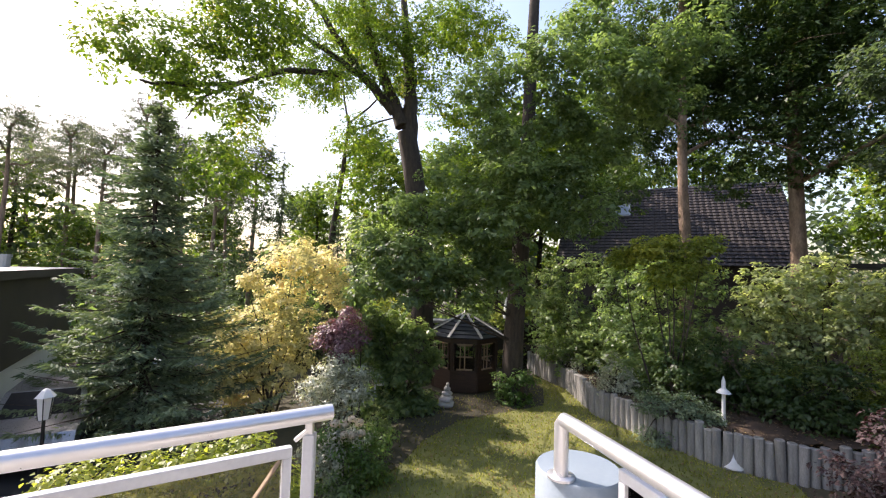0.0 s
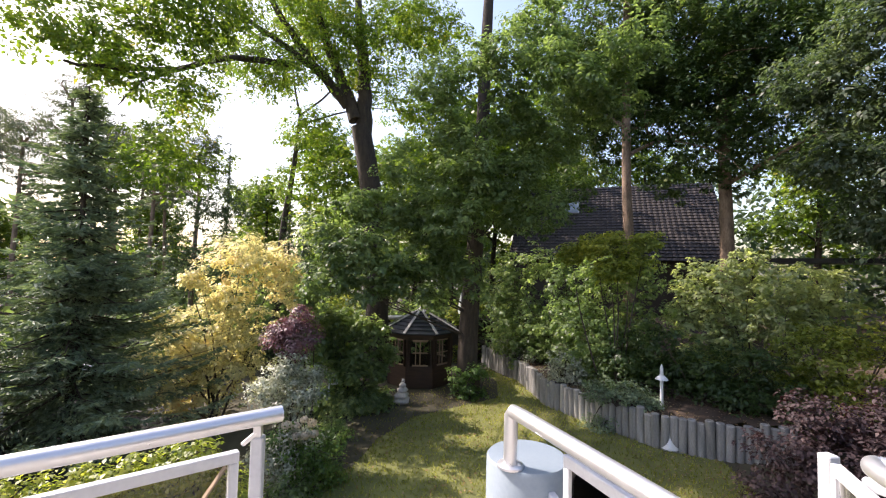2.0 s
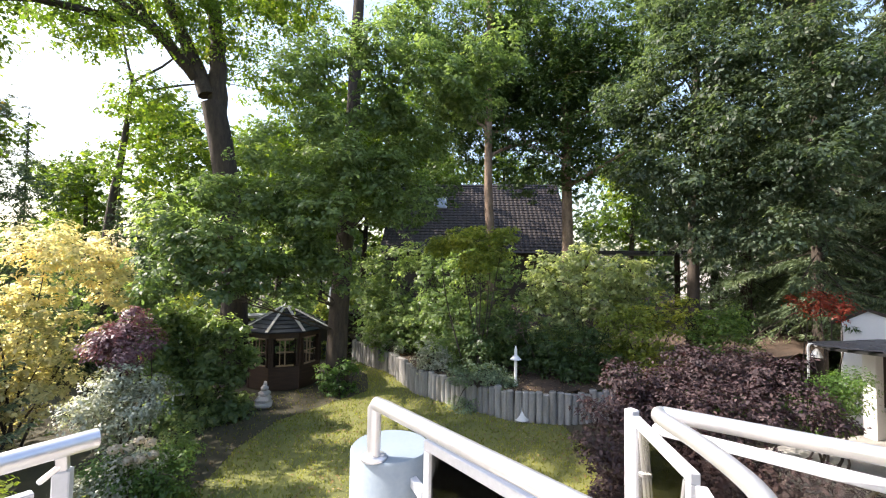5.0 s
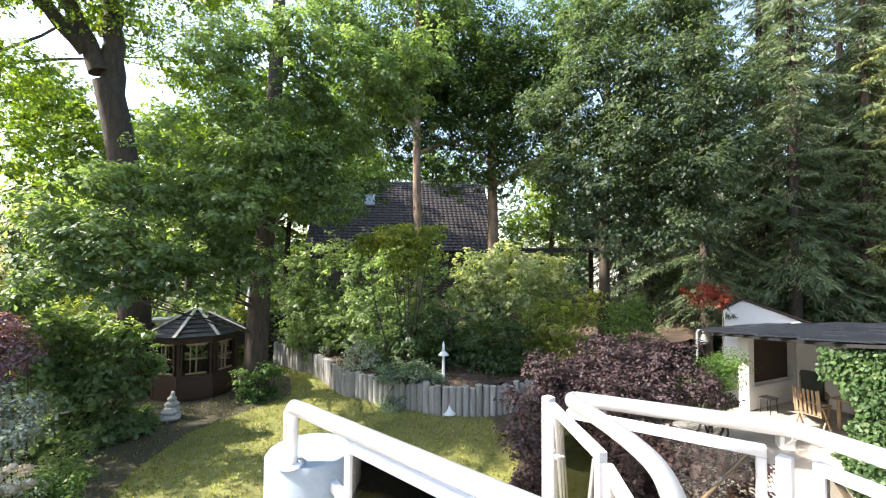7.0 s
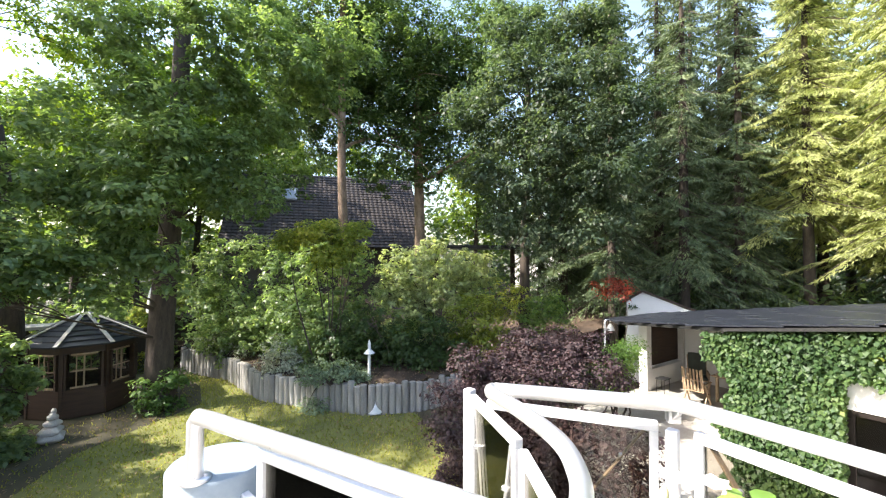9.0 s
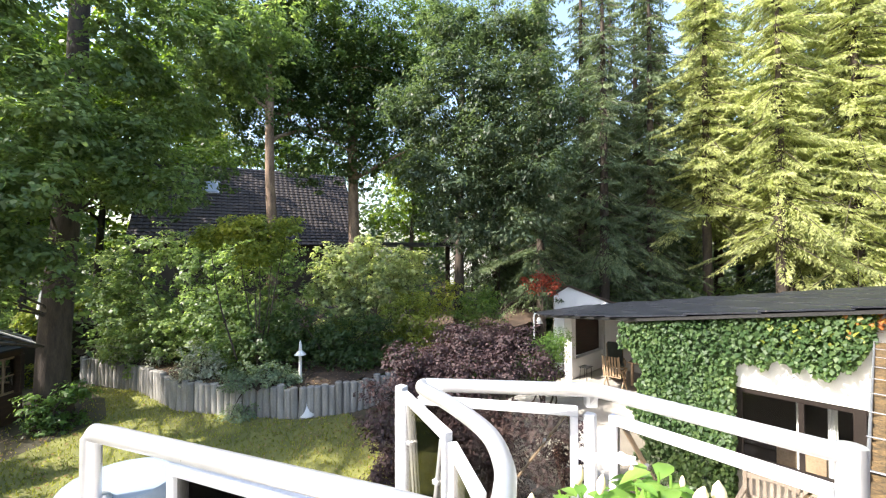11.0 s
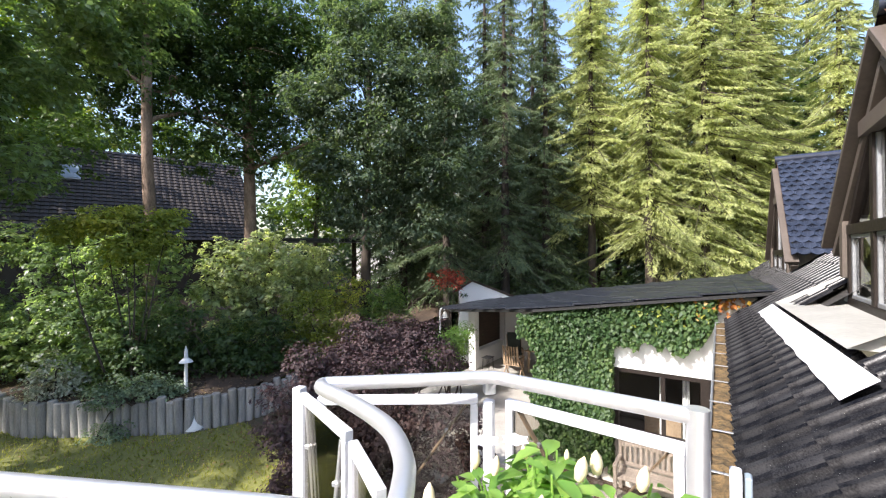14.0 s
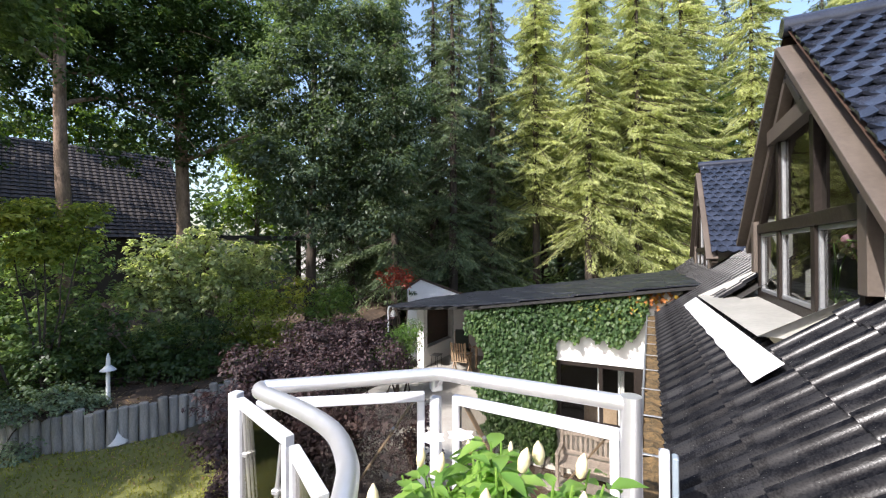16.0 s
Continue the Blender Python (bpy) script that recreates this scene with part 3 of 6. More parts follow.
g.box((9.0, 0.3, 6.0), pose(-2.6, -2.85, 3.0, 0, 0, -10.6)).box((0.3, 3.0, 2.64), pose(-2.6, -1.2, 1.32)).box((3.0, 0.3, 2.6), pose(-1.2, -0.6, 1.3, 0, 0, -10.6))
tagged(part("wall_house", g, "plaster"), "white plastered house wall behind the balcony", "wall", kind="structure")

# plant in the pot
pot = thing("potted_plant", "bushy potted plant with glossy green leaves and cream buds", "plant")
part("pot", Geo().lathe([(0.13, 2.865), (0.17, 3.15), (0.185, 3.15), (0.185, 3.19), (0.165, 3.19), (0.15, 3.12), (0.01, 3.12)], pose(1.17, 0.10, 0), 28), "terracotta", pot, smooth=True)
rng = np.random.default_rng(11)
g, stems, tops = Geo(), [], []
PX, PY = 1.18, 0.10
for i in range(60):
    a, r = rng.uniform(0, 6.28), 0.27 * math.sqrt(rng.uniform())
    tops.append((PX + r * math.cos(a) * 0.8, PY + r * math.sin(a) * 1.1, 3.985 - 0.40 * r + rng.uniform(-0.12, 0.02)))
for t in tops:
    g.tube([(PX + rng.normal() * 0.03, PY + rng.normal() * 0.03, 3.12), ((PX + t[0]) / 2 + 0.02, (PY + t[1]) / 2, 3.5), t], [0.006, 0.005, 0.003], 6)
part("stem", g, "potleaf", pot)


def big_leaves(rng, tops, per, size):
    """Folded oval leaves with two halves, round stem tops."""
    vs, fs = [], []
    for t in tops:
        for k in range(per):
            a = rng.uniform(0, 6.28)
            d = Vector((math.cos(a), math.sin(a), rng.uniform(-0.35, 0.5))).normalized()
            s = size * rng.uniform(0.55, 1.25)
            base = Vector(t) + Vector((0, 0, -rng.uniform(0.0, 0.20))) + d * 0.015
            side = d.cross(Vector((0, 0, 1))).normalized()
            up = side.cross(d)
            k0 = len(vs)
            prof = [(0, 0.0), (0.15, 0.5), (0.4, 1.0), (0.7, 0.75), (1.0, 0.0)]
            for q, w in prof:
                c = base + d * q * s - up * (q * q * s * 0.35)
                vs += [c - side * w * s * 0.29 + up * w * s * 0.10, c, c + side * w * s * 0.29 + up * w * s * 0.10]
            for j in range(4):
                o = k0 + j * 3
                fs += [(o, o + 1, o + 4, o + 3), (o + 1, o + 2, o + 5, o + 4)]
    return vs, fs


g = Geo()
g.add(*big_leaves(rng, tops, 15, 0.072))
part("foliage", g, "potleaf", pot, "glossy green leaves", True)


def bud_geo(x, y, z, h, lean):
    m = pose(x, y, z, lean[0], lean[1], 0)
    return Geo().lathe([(0.003, 0), (0.010 * h / 0.06, 0.1 * h), (0.0145 * h / 0.06, 0.45 * h), (0.011 * h / 0.06, 0.75 * h), (0.002, h)], m, 10)


for x, y, z, h in ((0.98, 0.36, 3.925, 0.06), (1.12, 0.25, 3.96, 0.045), (1.18, 0.06, 3.955, 0.066), (1.22, 0.02, 3.96, 0.066), (1.20, -0.075, 3.95, 0.06), (1.05, 0.13, 3.91, 0.066), (1.02, 0.20, 3.90, 0.05), (1.12, -0.08, 3.90, 0.06), (1.25, 0.20, 3.95, 0.04), (1.3, 0.1, 3.94, 0.03), (1.06, 0.05, 3.90, 0.06), (1.15, 0.31, 3.95, 0.05)):
    part("bud", bud_geo(x, y, z - 0.03, h, (rng.normal() * 10, rng.normal() * 10)), "bud", pot, "cream flower bud", True)
for fx, fy, fz in ((1.30, 0.24, 3.93), (1.24, 0.31, 3.94)):
    g = Geo()
    for k in range(6):
        a = k * 1.047 + 0.3
        d = Vector((math.cos(a), math.sin(a), 0.55)).normalized()
        s = Vector((-math.sin(a), math.cos(a), 0))
        o = Vector((fx, fy, fz))
        g.add([o, o + d * 0.028 - s * 0.018, o + d * 0.048 - Vector((0, 0, 0.008)), o + d * 0.028 + s * 0.018], [(0, 1, 2, 3)])
    part("blossom", g, "petal", pot, "white open blossom")

# ---- house roof and dormers ----
PITCH = math.tan(radians(38))
EAVE = 3.3
roof = thing("house_roof", "steep roof of glossy black pantiles with a gutter", "roof", HOUSE)
g = Geo()
# boards under the tiles, from the eaves to the ridge, left open where the near dormer's sill lies
for u0, u1, v0, v1 in ((-0.62, 0.95, 0.0, 6.0), (3.85, 7.7, 0.0, 6.0), (10.4, 14.0, 0.0, 6.0), (7.7, 10.4, 0.0, 1.0), (0.95, 1.55, 0.0, 1.0), (1.55, 3.85, 0.0, 0.58)):
    g.add([(u0, -v0, EAVE - 0.06 + v0 * PITCH), (u1, -v0, EAVE - 0.06 + v0 * PITCH), (u1, -v1, EAVE - 0.06 + v1 * PITCH), (u0, -v1, EAVE - 0.06 + v1 * PITCH)], [(0, 1, 2, 3)])
part("deck", g, "dark", roof)
TW, TL = 0.240, 0.395


def pantile():
    """One glazed pantile: a flat pan with a raised rounded roll at its side and a thick lower lip."""
    prof = [(0.0, 0.026), (0.010, 0.048), (0.028, 0.056), (0.046, 0.048), (0.060, 0.016), (0.085, 0.002), (0.112, 0.004), (0.128, 0.034), (0.146, 0.042), (0.164, 0.032), (0.180, 0.005), (0.215, 0.008), (0.247, 0.026)]
    g = Geo()
    ln = TL + 0.05
    for s, lift in ((0.0, 0.018), (ln, 0.0)):
        g.v += [(x, s, h + lift) for x, h in prof]
    n = len(prof)
    g.v += [(x, 0.0, h + 0.018 - 0.016) for x, h in prof]
    g.f = [(i, i + 1, n + i + 1, n + i) for i in range(n - 1)] + [(2 * n + i, 2 * n + i + 1, i + 1, i) for i in range(n - 1)]
    return g


tile_mesh = pantile().mesh("roof_tile", "tile", True)
cosp = math.cos(radians(38))
flat = Matrix.Rotation(math.pi, 4, "Z")


def tile_pose(u, v):
    """A tile whose lower edge lies at (u, v) on the roof, running up the slope."""
    m = Matrix.Translation((u, -v, EAVE + v * PITCH - 0.02)) @ flat @ Matrix.Rotation(radians(38), 4, "X")
    return m


rest = Geo()
for row in range(0, 13):
    v = row * TL * cosp + 0.02
    for col in range(-2, 57):
        u = col * TW
        if 1.60 < u < 4.3 and 0.55 < v < 1.05:
            continue
        if v >= 1.0 and (abs(u - 2.64) < 1.42 or abs(u - 9.05) < 1.4):
            continue
        if row < 4 and -0.9 < u < 9.5:
            part("roof_tile", tile_mesh, None, roof, m=tile_pose(u, v))
        else:
            m = tile_pose(u, v)
            rest.add([m @ p.co for p in tile_mesh.vertices], [tuple(p.vertices) for p in tile_mesh.polygons])
tagged(part("tile_field", rest, "tile", roof, smooth=True), kind="stuff")
gut = part("gutter", Geo(), "gutter", roof, "aged zinc gutter")
g = Geo()
seg = 10
for u in (-0.62, 6.45):
    g.v += [(u, 0.065 + 0.07 * math.cos(math.pi + math.pi * j / seg), EAVE - 0.02 + 0.07 * math.sin(math.pi + math.pi * j / seg)) for j in range(seg + 1)]
g.f = [(j, j + 1, seg + 2 + j, seg + 1 + j) for j in range(seg)]
gut.data = g.mesh("gutter", "gutter", True)
part("gutter_edge", Geo().tube([(-0.62, 0.135, EAVE - 0.015), (6.45, 0.135, EAVE - 0.015)], 0.010, 8), "gutter", gut)
g = Geo()
rng = np.random.default_rng(5)
for i in range(160):
    u = -0.6 + i * 0.0442
    g.v += [(u, 0.005, EAVE - 0.04 + rng.uniform(0, 0.035)), (u, 0.065, EAVE - 0.035 + rng.uniform(0, 0.04)), (u, 0.125, EAVE - 0.045 + rng.uniform(0, 0.03))]
for i in range(159):
    g.f += [(i * 3, i * 3 + 1, i * 3 + 4, i * 3 + 3), (i * 3 + 1, i * 3 + 2, i * 3 + 5, i * 3 + 4)]
part("moss", g, "moss", gut, "moss and needles lying in the gutter")
for i in range(12):
    part("gutter_bracket", Geo().bar((-0.5 + i * 0.62, -0.02, EAVE + 0.0), (-0.5 + i * 0.62, 0.15, EAVE + 0.0), 0.022, 0.006), "gutter", gut)
g = Geo()
g.add([(-2.0, -0.25, 0), (6.6, -0.25, 0), (6.6, -0.25, EAVE), (-2.0, -0.25, EAVE), (-2.0, -0.45, 0), (6.6, -0.45, 0), (6.6, -0.45, EAVE), (-2.0, -0.45, EAVE)], [(3, 2, 1, 0), (4, 5, 6, 7), (0, 1, 5, 4), (1, 2, 6, 5), (2, 3, 7, 6), (3, 0, 4, 7)])
w = tagged(part("wall_eaves", g, "plaster"), "white plastered wall under the eaves", "wall", kind="structure")
w.matrix_basis = HOUSE


def dormer(u0, v0, apex, base, half, label):
    """A steep gabled dormer: barge boards, a king frame, panes, a tiled roof with a ridge; u0 is its middle."""
    d = thing("dormer", label, "dormer", HOUSE, group="dormers")
    sl = (apex - base) / half
    depth = (apex - EAVE) / PITCH - v0 + 0.6

    def P(u, z, v=v0):
        return Vector((u0 + u, -v, z))
    # barge boards
    for s in (-1, 1):
        part("barge_board", Geo().bar(P(0, apex - 0.12, v0 - 0.05), P(s * half, base - 0.12, v0 - 0.05), 0.05, 0.19, up=(0, 1, 0)).bar(P(0, apex - 0.28, v0 - 0.01), P(s * half * 0.96, base - 0.20, v0 - 0.01), 0.08, 0.10, up=(0, 1, 0)), "brownpaint", d, "brown painted barge board")
    zt, zs, zc = base + 0.05, base - 0.70, apex - 0.76
    ww, wm = half * 0.68, half * 0.25
    wc = (apex - 0.30 - zc) / sl
    part("collar_beam", Geo().bar(P(-wc - 0.1, zc, v0 - 0.035), P(wc + 0.1, zc, v0 - 0.035), 0.10, 0.14), "brownpaint", d, "brown collar beam")
    for s in (-1, 1):
        part("strut", Geo().bar(P(s * 0.36, zc + 0.06, v0 - 0.04), P(s * 0.02, zc + 0.38, v0 - 0.04), 0.07, 0.08, up=(0, 1, 0)), "brownpaint", d)
    part("gable_board", Geo().add([P(-wc - 0.1, zc, v0 + 0.03), P(wc + 0.1, zc, v0 + 0.03), P(0, apex - 0.2, v0 + 0.03)], [(2, 1, 0)]), "brownboard", d, "dark boarding in the gable tip")
    fr = part("window_frame", Geo().bar(P(-ww, zs), P(ww, zs), 0.08, 0.10).bar(P(-ww, zt), P(ww, zt), 0.09, 0.10)
              .bar(P(-ww, zs), P(-ww, zt), 0.07, 0.07, up=(0, 1, 0)).bar(P(ww, zs), P(ww, zt), 0.07, 0.07, up=(0, 1, 0))
              .bar(P(-wm, zs), P(-wm, zc), 0.09, 0.075, up=(0, 1, 0)).bar(P(wm, zs), P(wm, zc), 0.09, 0.075, up=(0, 1, 0))
              .bar(P(-ww, zt), P(-wc + 0.02, zc), 0.07, 0.065, up=(0, 1, 0)).bar(P(ww, zt), P(wc - 0.02, zc), 0.07, 0.065, up=(0, 1, 0)), "winframe", d, "dark brown window frame")
    for a, b in ((-ww + 0.05, -wm - 0.05), (-wm + 0.05, wm - 0.05), (wm + 0.05, ww - 0.05)):
        part("sash", Geo().bar(P(a, zs + 0.07), P(b, zs + 0.07), 0.04, 0.035).bar(P(a, zt - 0.07), P(b, zt - 0.07), 0.04, 0.035).bar(P(a, zs + 0.05), P(a, zt - 0.05), 0.04, 0.03, up=(0, 1, 0)).bar(P(b, zs + 0.05), P(b, zt - 0.05), 0.04, 0.03, up=(0, 1, 0)), "gutter", fr, "grey metal sash")
        pn = part("pane", Geo().add([P(a, zs, v0 + 0.01), P(b, zs, v0 + 0.01), P(b, zt, v0 + 0.01), P(a, zt, v0 + 0.01)], [(3, 2, 1, 0)]), "glass", fr)
        pn.visible_shadow = False
    for s in (-1, 1):
        part("sash", Geo().bar(P(s * (wm - 0.055), zt + 0.06), P(s * (wm - 0.055), zc - 0.08), 0.04, 0.03, up=(0, 1, 0)), "gutter", fr, "grey metal sash")
    pn = part("pane", Geo().add([P(-ww, zt, v0 + 0.01), P(ww, zt, v0 + 0.01), P(wc, zc, v0 + 0.01), P(-wc, zc, v0 + 0.01)], [(3, 2, 1, 0)]), "glass", fr)
    pn.visible_shadow = False
    # posts beside the window and cheeks
    for s in (-1, 1):
        part("corner_post", Geo().bar(P(s * (ww + 0.10), base - 0.44), P(s * (ww + 0.10), base + 0.14), 0.12, 0.14, up=(0, 1, 0)), "brownpaint", d)
        part("cheek", Geo().add([P(s * (ww + 0.16), zs - 0.2), P(s * (ww + 0.16), base + 0.1), P(s * (ww + 0.16), base + 0.1, v0 + depth), P(s * (ww + 0.16), zs - 0.2, v0 + depth)], [(0, 1, 2, 3)]), "zinc", d, "sheet metal cheek")
    # room behind the panes, its dimness put into the wall colour
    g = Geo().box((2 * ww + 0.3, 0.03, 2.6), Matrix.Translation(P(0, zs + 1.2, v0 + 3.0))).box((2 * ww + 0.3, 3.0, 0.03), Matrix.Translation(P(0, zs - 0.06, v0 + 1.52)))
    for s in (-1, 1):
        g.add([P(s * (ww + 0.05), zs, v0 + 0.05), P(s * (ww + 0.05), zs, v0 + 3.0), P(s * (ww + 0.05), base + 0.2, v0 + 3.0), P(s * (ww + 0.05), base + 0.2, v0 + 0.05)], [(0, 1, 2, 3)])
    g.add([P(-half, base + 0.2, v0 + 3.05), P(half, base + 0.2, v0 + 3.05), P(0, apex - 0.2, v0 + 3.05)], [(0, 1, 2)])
    part("room", g, "roomwall", d, "plain room behind the panes, its walls coloured dim")
    # roof: shingled slopes
    for s in (-1, 1):
        g, deck = Geo(), Geo()
        ln = math.hypot(half, apex - base)
        rows, cols = 19, int((depth + 0.2) / 0.17)
        nrm = Vector((s * (apex - base) / ln, 0, half / ln))
        along = Vector((s * half / ln, 0, -(apex - base) / ln))
        o = P(0, apex, v0 - 0.07) + nrm * 0.06
        deck.add([o - nrm * 0.02, o + along * ln - nrm * 0.02, o + along * ln + Vector((0, -depth, 0)) - nrm * 0.02, o + Vector((0, -depth, 0)) - nrm * 0.02], [(0, 1, 2, 3)])
        part("roof_deck", deck, "darkwood", d)
        for r in range(rows):
            for c in range(cols + 1):
                a = o + along * (ln * r / rows) + Vector((0, 0.085 - c * 0.17 - (r % 2) * 0.085, 0))
                L = along * (ln / rows * 1.10)
                k0 = len(g.v)
                for q in range(6):  # a dished tile with a rounded lower lip
                    x = q / 5
                    y = min(a.y - 0.17 * x, o.y)
                    dip = nrm * (0.018 * abs(2 * x - 1) ** 1.6)
                    lip = L * (1.0 + 0.22 * (1 - (2 * x - 1) ** 2))
                    base_p = Vector((a.x, y, a.z))
                    g.v += [tuple(base_p + dip), tuple(base_p + lip + dip + nrm * 0.022), tuple(base_p + lip + dip + nrm * 0.002)]
                for q in range(5):
                    k = k0 + q * 3
                    g.f += [(k, k + 1, k + 4, k + 3), (k + 1, k + 2, k + 5, k + 4)]
        tagged(part("shingles", g, "bluetile", d, "glossy blue-black tiles"), kind="stuff")
    part("ridge", Geo().tube([P(0, apex + 0.06, v0 - 0.10), P(0, apex + 0.07, v0 + depth)], 0.085, 10), "bluetile", d, "rounded ridge tiles", True)
    return d


near = dormer(2.64, 1.06, 6.32, 4.64, 1.90, "steep timber dormer with large brown-framed panes and glossy tiles")
far = dormer(9.05, 1.0, 6.30, 4.40, 1.85, "farther timber dormer with blue-black tiles and brown boards")
apron = thing("dormer_apron", "pale lead flashing and stained sheet below the dormer window", "flashing", HOUSE)
g = Geo()
for i in range(25):  # a slightly wavy strip dressed over the tiles
    u = 0.95 + i * 0.17
    v = 0.425 - 0.018 * (u - 0.95)
    g.v += [(u, -v + 0.006 * math.sin(i * 2.1), EAVE + v * PITCH + 0.085 + 0.006 * math.sin(i * 1.7)), (u, -v - 0.07, EAVE + (v + 0.07) * PITCH + 0.090), (u, -v - 0.15, EAVE + (v + 0.15) * PITCH + 0.092)]
g.f = [(i * 3 + k, i * 3 + 3 + k, i * 3 + 4 + k, i * 3 + 1 + k) for i in range(24) for k in (0, 1)]
part("lead_strip", g, "lead", apron, "bright lead strip", True)
g = Geo()
g.add([(1.54, -0.565, 3.880), (4.7, -0.50, 3.835), (4.3, -1.06, 3.93), (1.54, -1.06, 3.91)], [(0, 1, 2, 3)])
g.add([(4.7, -0.50, 3.837), (4.75, -0.62, 3.90), (4.36, -1.08, 4.22), (4.3, -1.06, 3.93)], [(0, 1, 2, 3)])
g.add([(1.54, -0.565, 3.884), (1.54, -1.02, 4.15), (1.54, -1.02, 3.86), (1.47, -0.565, 3.90), (1.47, -1.02, 4.17)], [(0, 1, 2), (0, 3, 4, 1)])
part("sill_sheet", g, "zinc", apron, "stained sheet metal sill")

# ---- annex ----
UA = 6.6
annex = thing("annex", "white plastered annex with low dark roof and vine-covered wall", "house", HOUSE)


def wall_with_hole(g, v0, v1, z0, z1, hv0, hv1, hz0, hz1, u0, u1):
    """A wall across the house axis with one opening."""
    for a, b, c, d in ((v0, hv0, z0, z1), (hv1, v1, z0, z1), (hv0, hv1, z0, hz0), (hv0, hv1, hz1, z1)):
        if b > a and d > c:
            g.box((u1 - u0, b - a, d - c), Matrix.Translation(((u0 + u1) / 2, -(a + b) / 2, (c + d) / 2)))


g = Geo()
wall_with_hole(g, -3.2, 0.45, 0.0, 3.18, -1.80, 0.12, 1.02, 2.26, UA, UA + 0.3)
g.add([(UA, 3.2, 3.18), (UA, -0.45, 3.18), (UA, -0.45, 3.70), (UA, 3.2, 3.19), (UA + 0.3, 3.2, 3.18), (UA + 0.3, -0.45, 3.18), (UA + 0.3, -0.45, 3.70)], [(0, 1, 2, 3), (4, 6, 5)])
part("wall", g, "plaster", annex, "white plaster wall")
win = part("window", Geo().bar((UA + 0.06, 1.80, 2.22), (UA + 0.06, -0.12, 2.22), 0.08, 0.09).bar((UA + 0.06, 1.80, 1.06), (UA + 0.06, -0.12, 1.06), 0.08, 0.09)
           .bar((UA + 0.06, 1.76, 1.0), (UA + 0.06, 1.76, 2.26), 0.08, 0.09, up=(0, 1, 0)).bar((UA + 0.06, 0.95, 1.0), (UA + 0.06, 0.95, 2.26), 0.07, 0.07, up=(0, 1, 0)).bar((UA + 0.06, 0.30, 1.0), (UA + 0.06, 0.30, 2.26), 0.10, 0.14, up=(0, 1, 0)), "winframe", annex, "dark brown window frame")
pn = part("pane", Geo().add([(UA + 0.08, 1.76, 1.06), (UA + 0.08, -0.12, 1.06), (UA + 0.08, -0.12, 2.22), (UA + 0.08, 1.76, 2.22)], [(0, 1, 2, 3)]), "glass", win)
pn.visible_shadow = False
part("sill", Geo().box((0.22, 2.0, 0.05), Matrix.Translation((UA - 0.05, 0.84, 0.99)), 0.006), "lead", win)
part("room", Geo().box((0.05, 4.0, 3.1), Matrix.Translation((UA + 3.4, 1.2, 1.55))).box((3.2, 4.0, 0.05), Matrix.Translation((UA + 1.8, 1.2, 0.05))).box((3.2, 0.05, 3.1), Matrix.Translation((UA + 1.8, -0.8, 1.55))).box((3.2, 0.05, 3.1), Matrix.Translation((UA + 1.8, 3.15, 1.55))), "brownboard", annex, "dim brown room behind the window")


for y, w in ((1.02, 0.10), (0.62, 0.12)):
    g = Geo()
    g.v = [(UA + 0.55 + 0.03 * math.sin(i * 1.3), y - w / 2 + w * i / 12, z) for z in (0.3, 2.4) for i in range(13)]
    g.f = [(i, i + 1, i + 14, i + 13) for i in range(12)]
    part("curtain", g, "plaster", annex, "pale hanging curtain", True)
part("sideboard", Geo().box((0.5, 1.1, 0.9), Matrix.Translation((UA + 1.6, 0.9, 0.52)), 0.01), "teak", annex, "brown sideboard behind the window")


def aroof(v, u=UA + 6.2):
    """Height of the low roof: rising to the house, its front edge a little raised."""
    return 3.72 + 0.142 * v + 0.07 * max(0.0, 1 - (u - UA + 0.35) / 6.5)


ROOF = [(UA - 0.35, -0.75), (UA + 6.2, -0.75), (UA + 6.2, 7.8), (UA + 3.2, 7.8), (UA + 1.9, 6.75), (UA - 0.35, 3.3)]


def roof_edge(y):
    """The front edge of the low roof: straight along the wall, then set back over the porch."""
    return UA - 0.35 if y < 3.3 else UA - 0.35 + (y - 3.3) * 0.655 if y < 6.75 else UA + 1.9 + (y - 6.75) * 1.24


g = Geo()
for r in range(16):
    a, b = -0.75 + r * 0.53, -0.75 + (r + 1) * 0.53 + 0.05
    for c in range(8):
        u0 = roof_edge(a + 0.3) + c * 0.86 - 0.02
        if u0 > UA + 6.0:
            continue
        u1 = u0 + 0.88
        z = 0.010 * ((c + r) % 2)
        za, zb, zc, zd = aroof(-a, u0) + z, aroof(-b, u0) + z, aroof(-a, u1) + z, aroof(-b, u1) + z
        g = Geo().add([(u0, a, za), (u1, a, zc), (u1, b, zd + 0.03), (u0, b, zb + 0.03), (u0, b, zb), (u1, b, zd), (u0, a, za - 0.02)], [(0, 1, 2, 3), (3, 2, 5, 4), (0, 3, 4, 6)])
        part("roof_sheet", g, "roofing", annex)
g = Geo()
n = len(ROOF)
g.add([(x, y, aroof(-y, x) - 0.03) for x, y in ROOF] + [(x, y, aroof(-y, x) - 0.085) for x, y in ROOF], [tuple(range(n)), tuple(range(2 * n - 1, n - 1, -1))] + [(i, i + n, (i + 1) % n + n, (i + 1) % n) for i in range(n)])
part("roof_deck", g, "black", annex, "black roof edge")
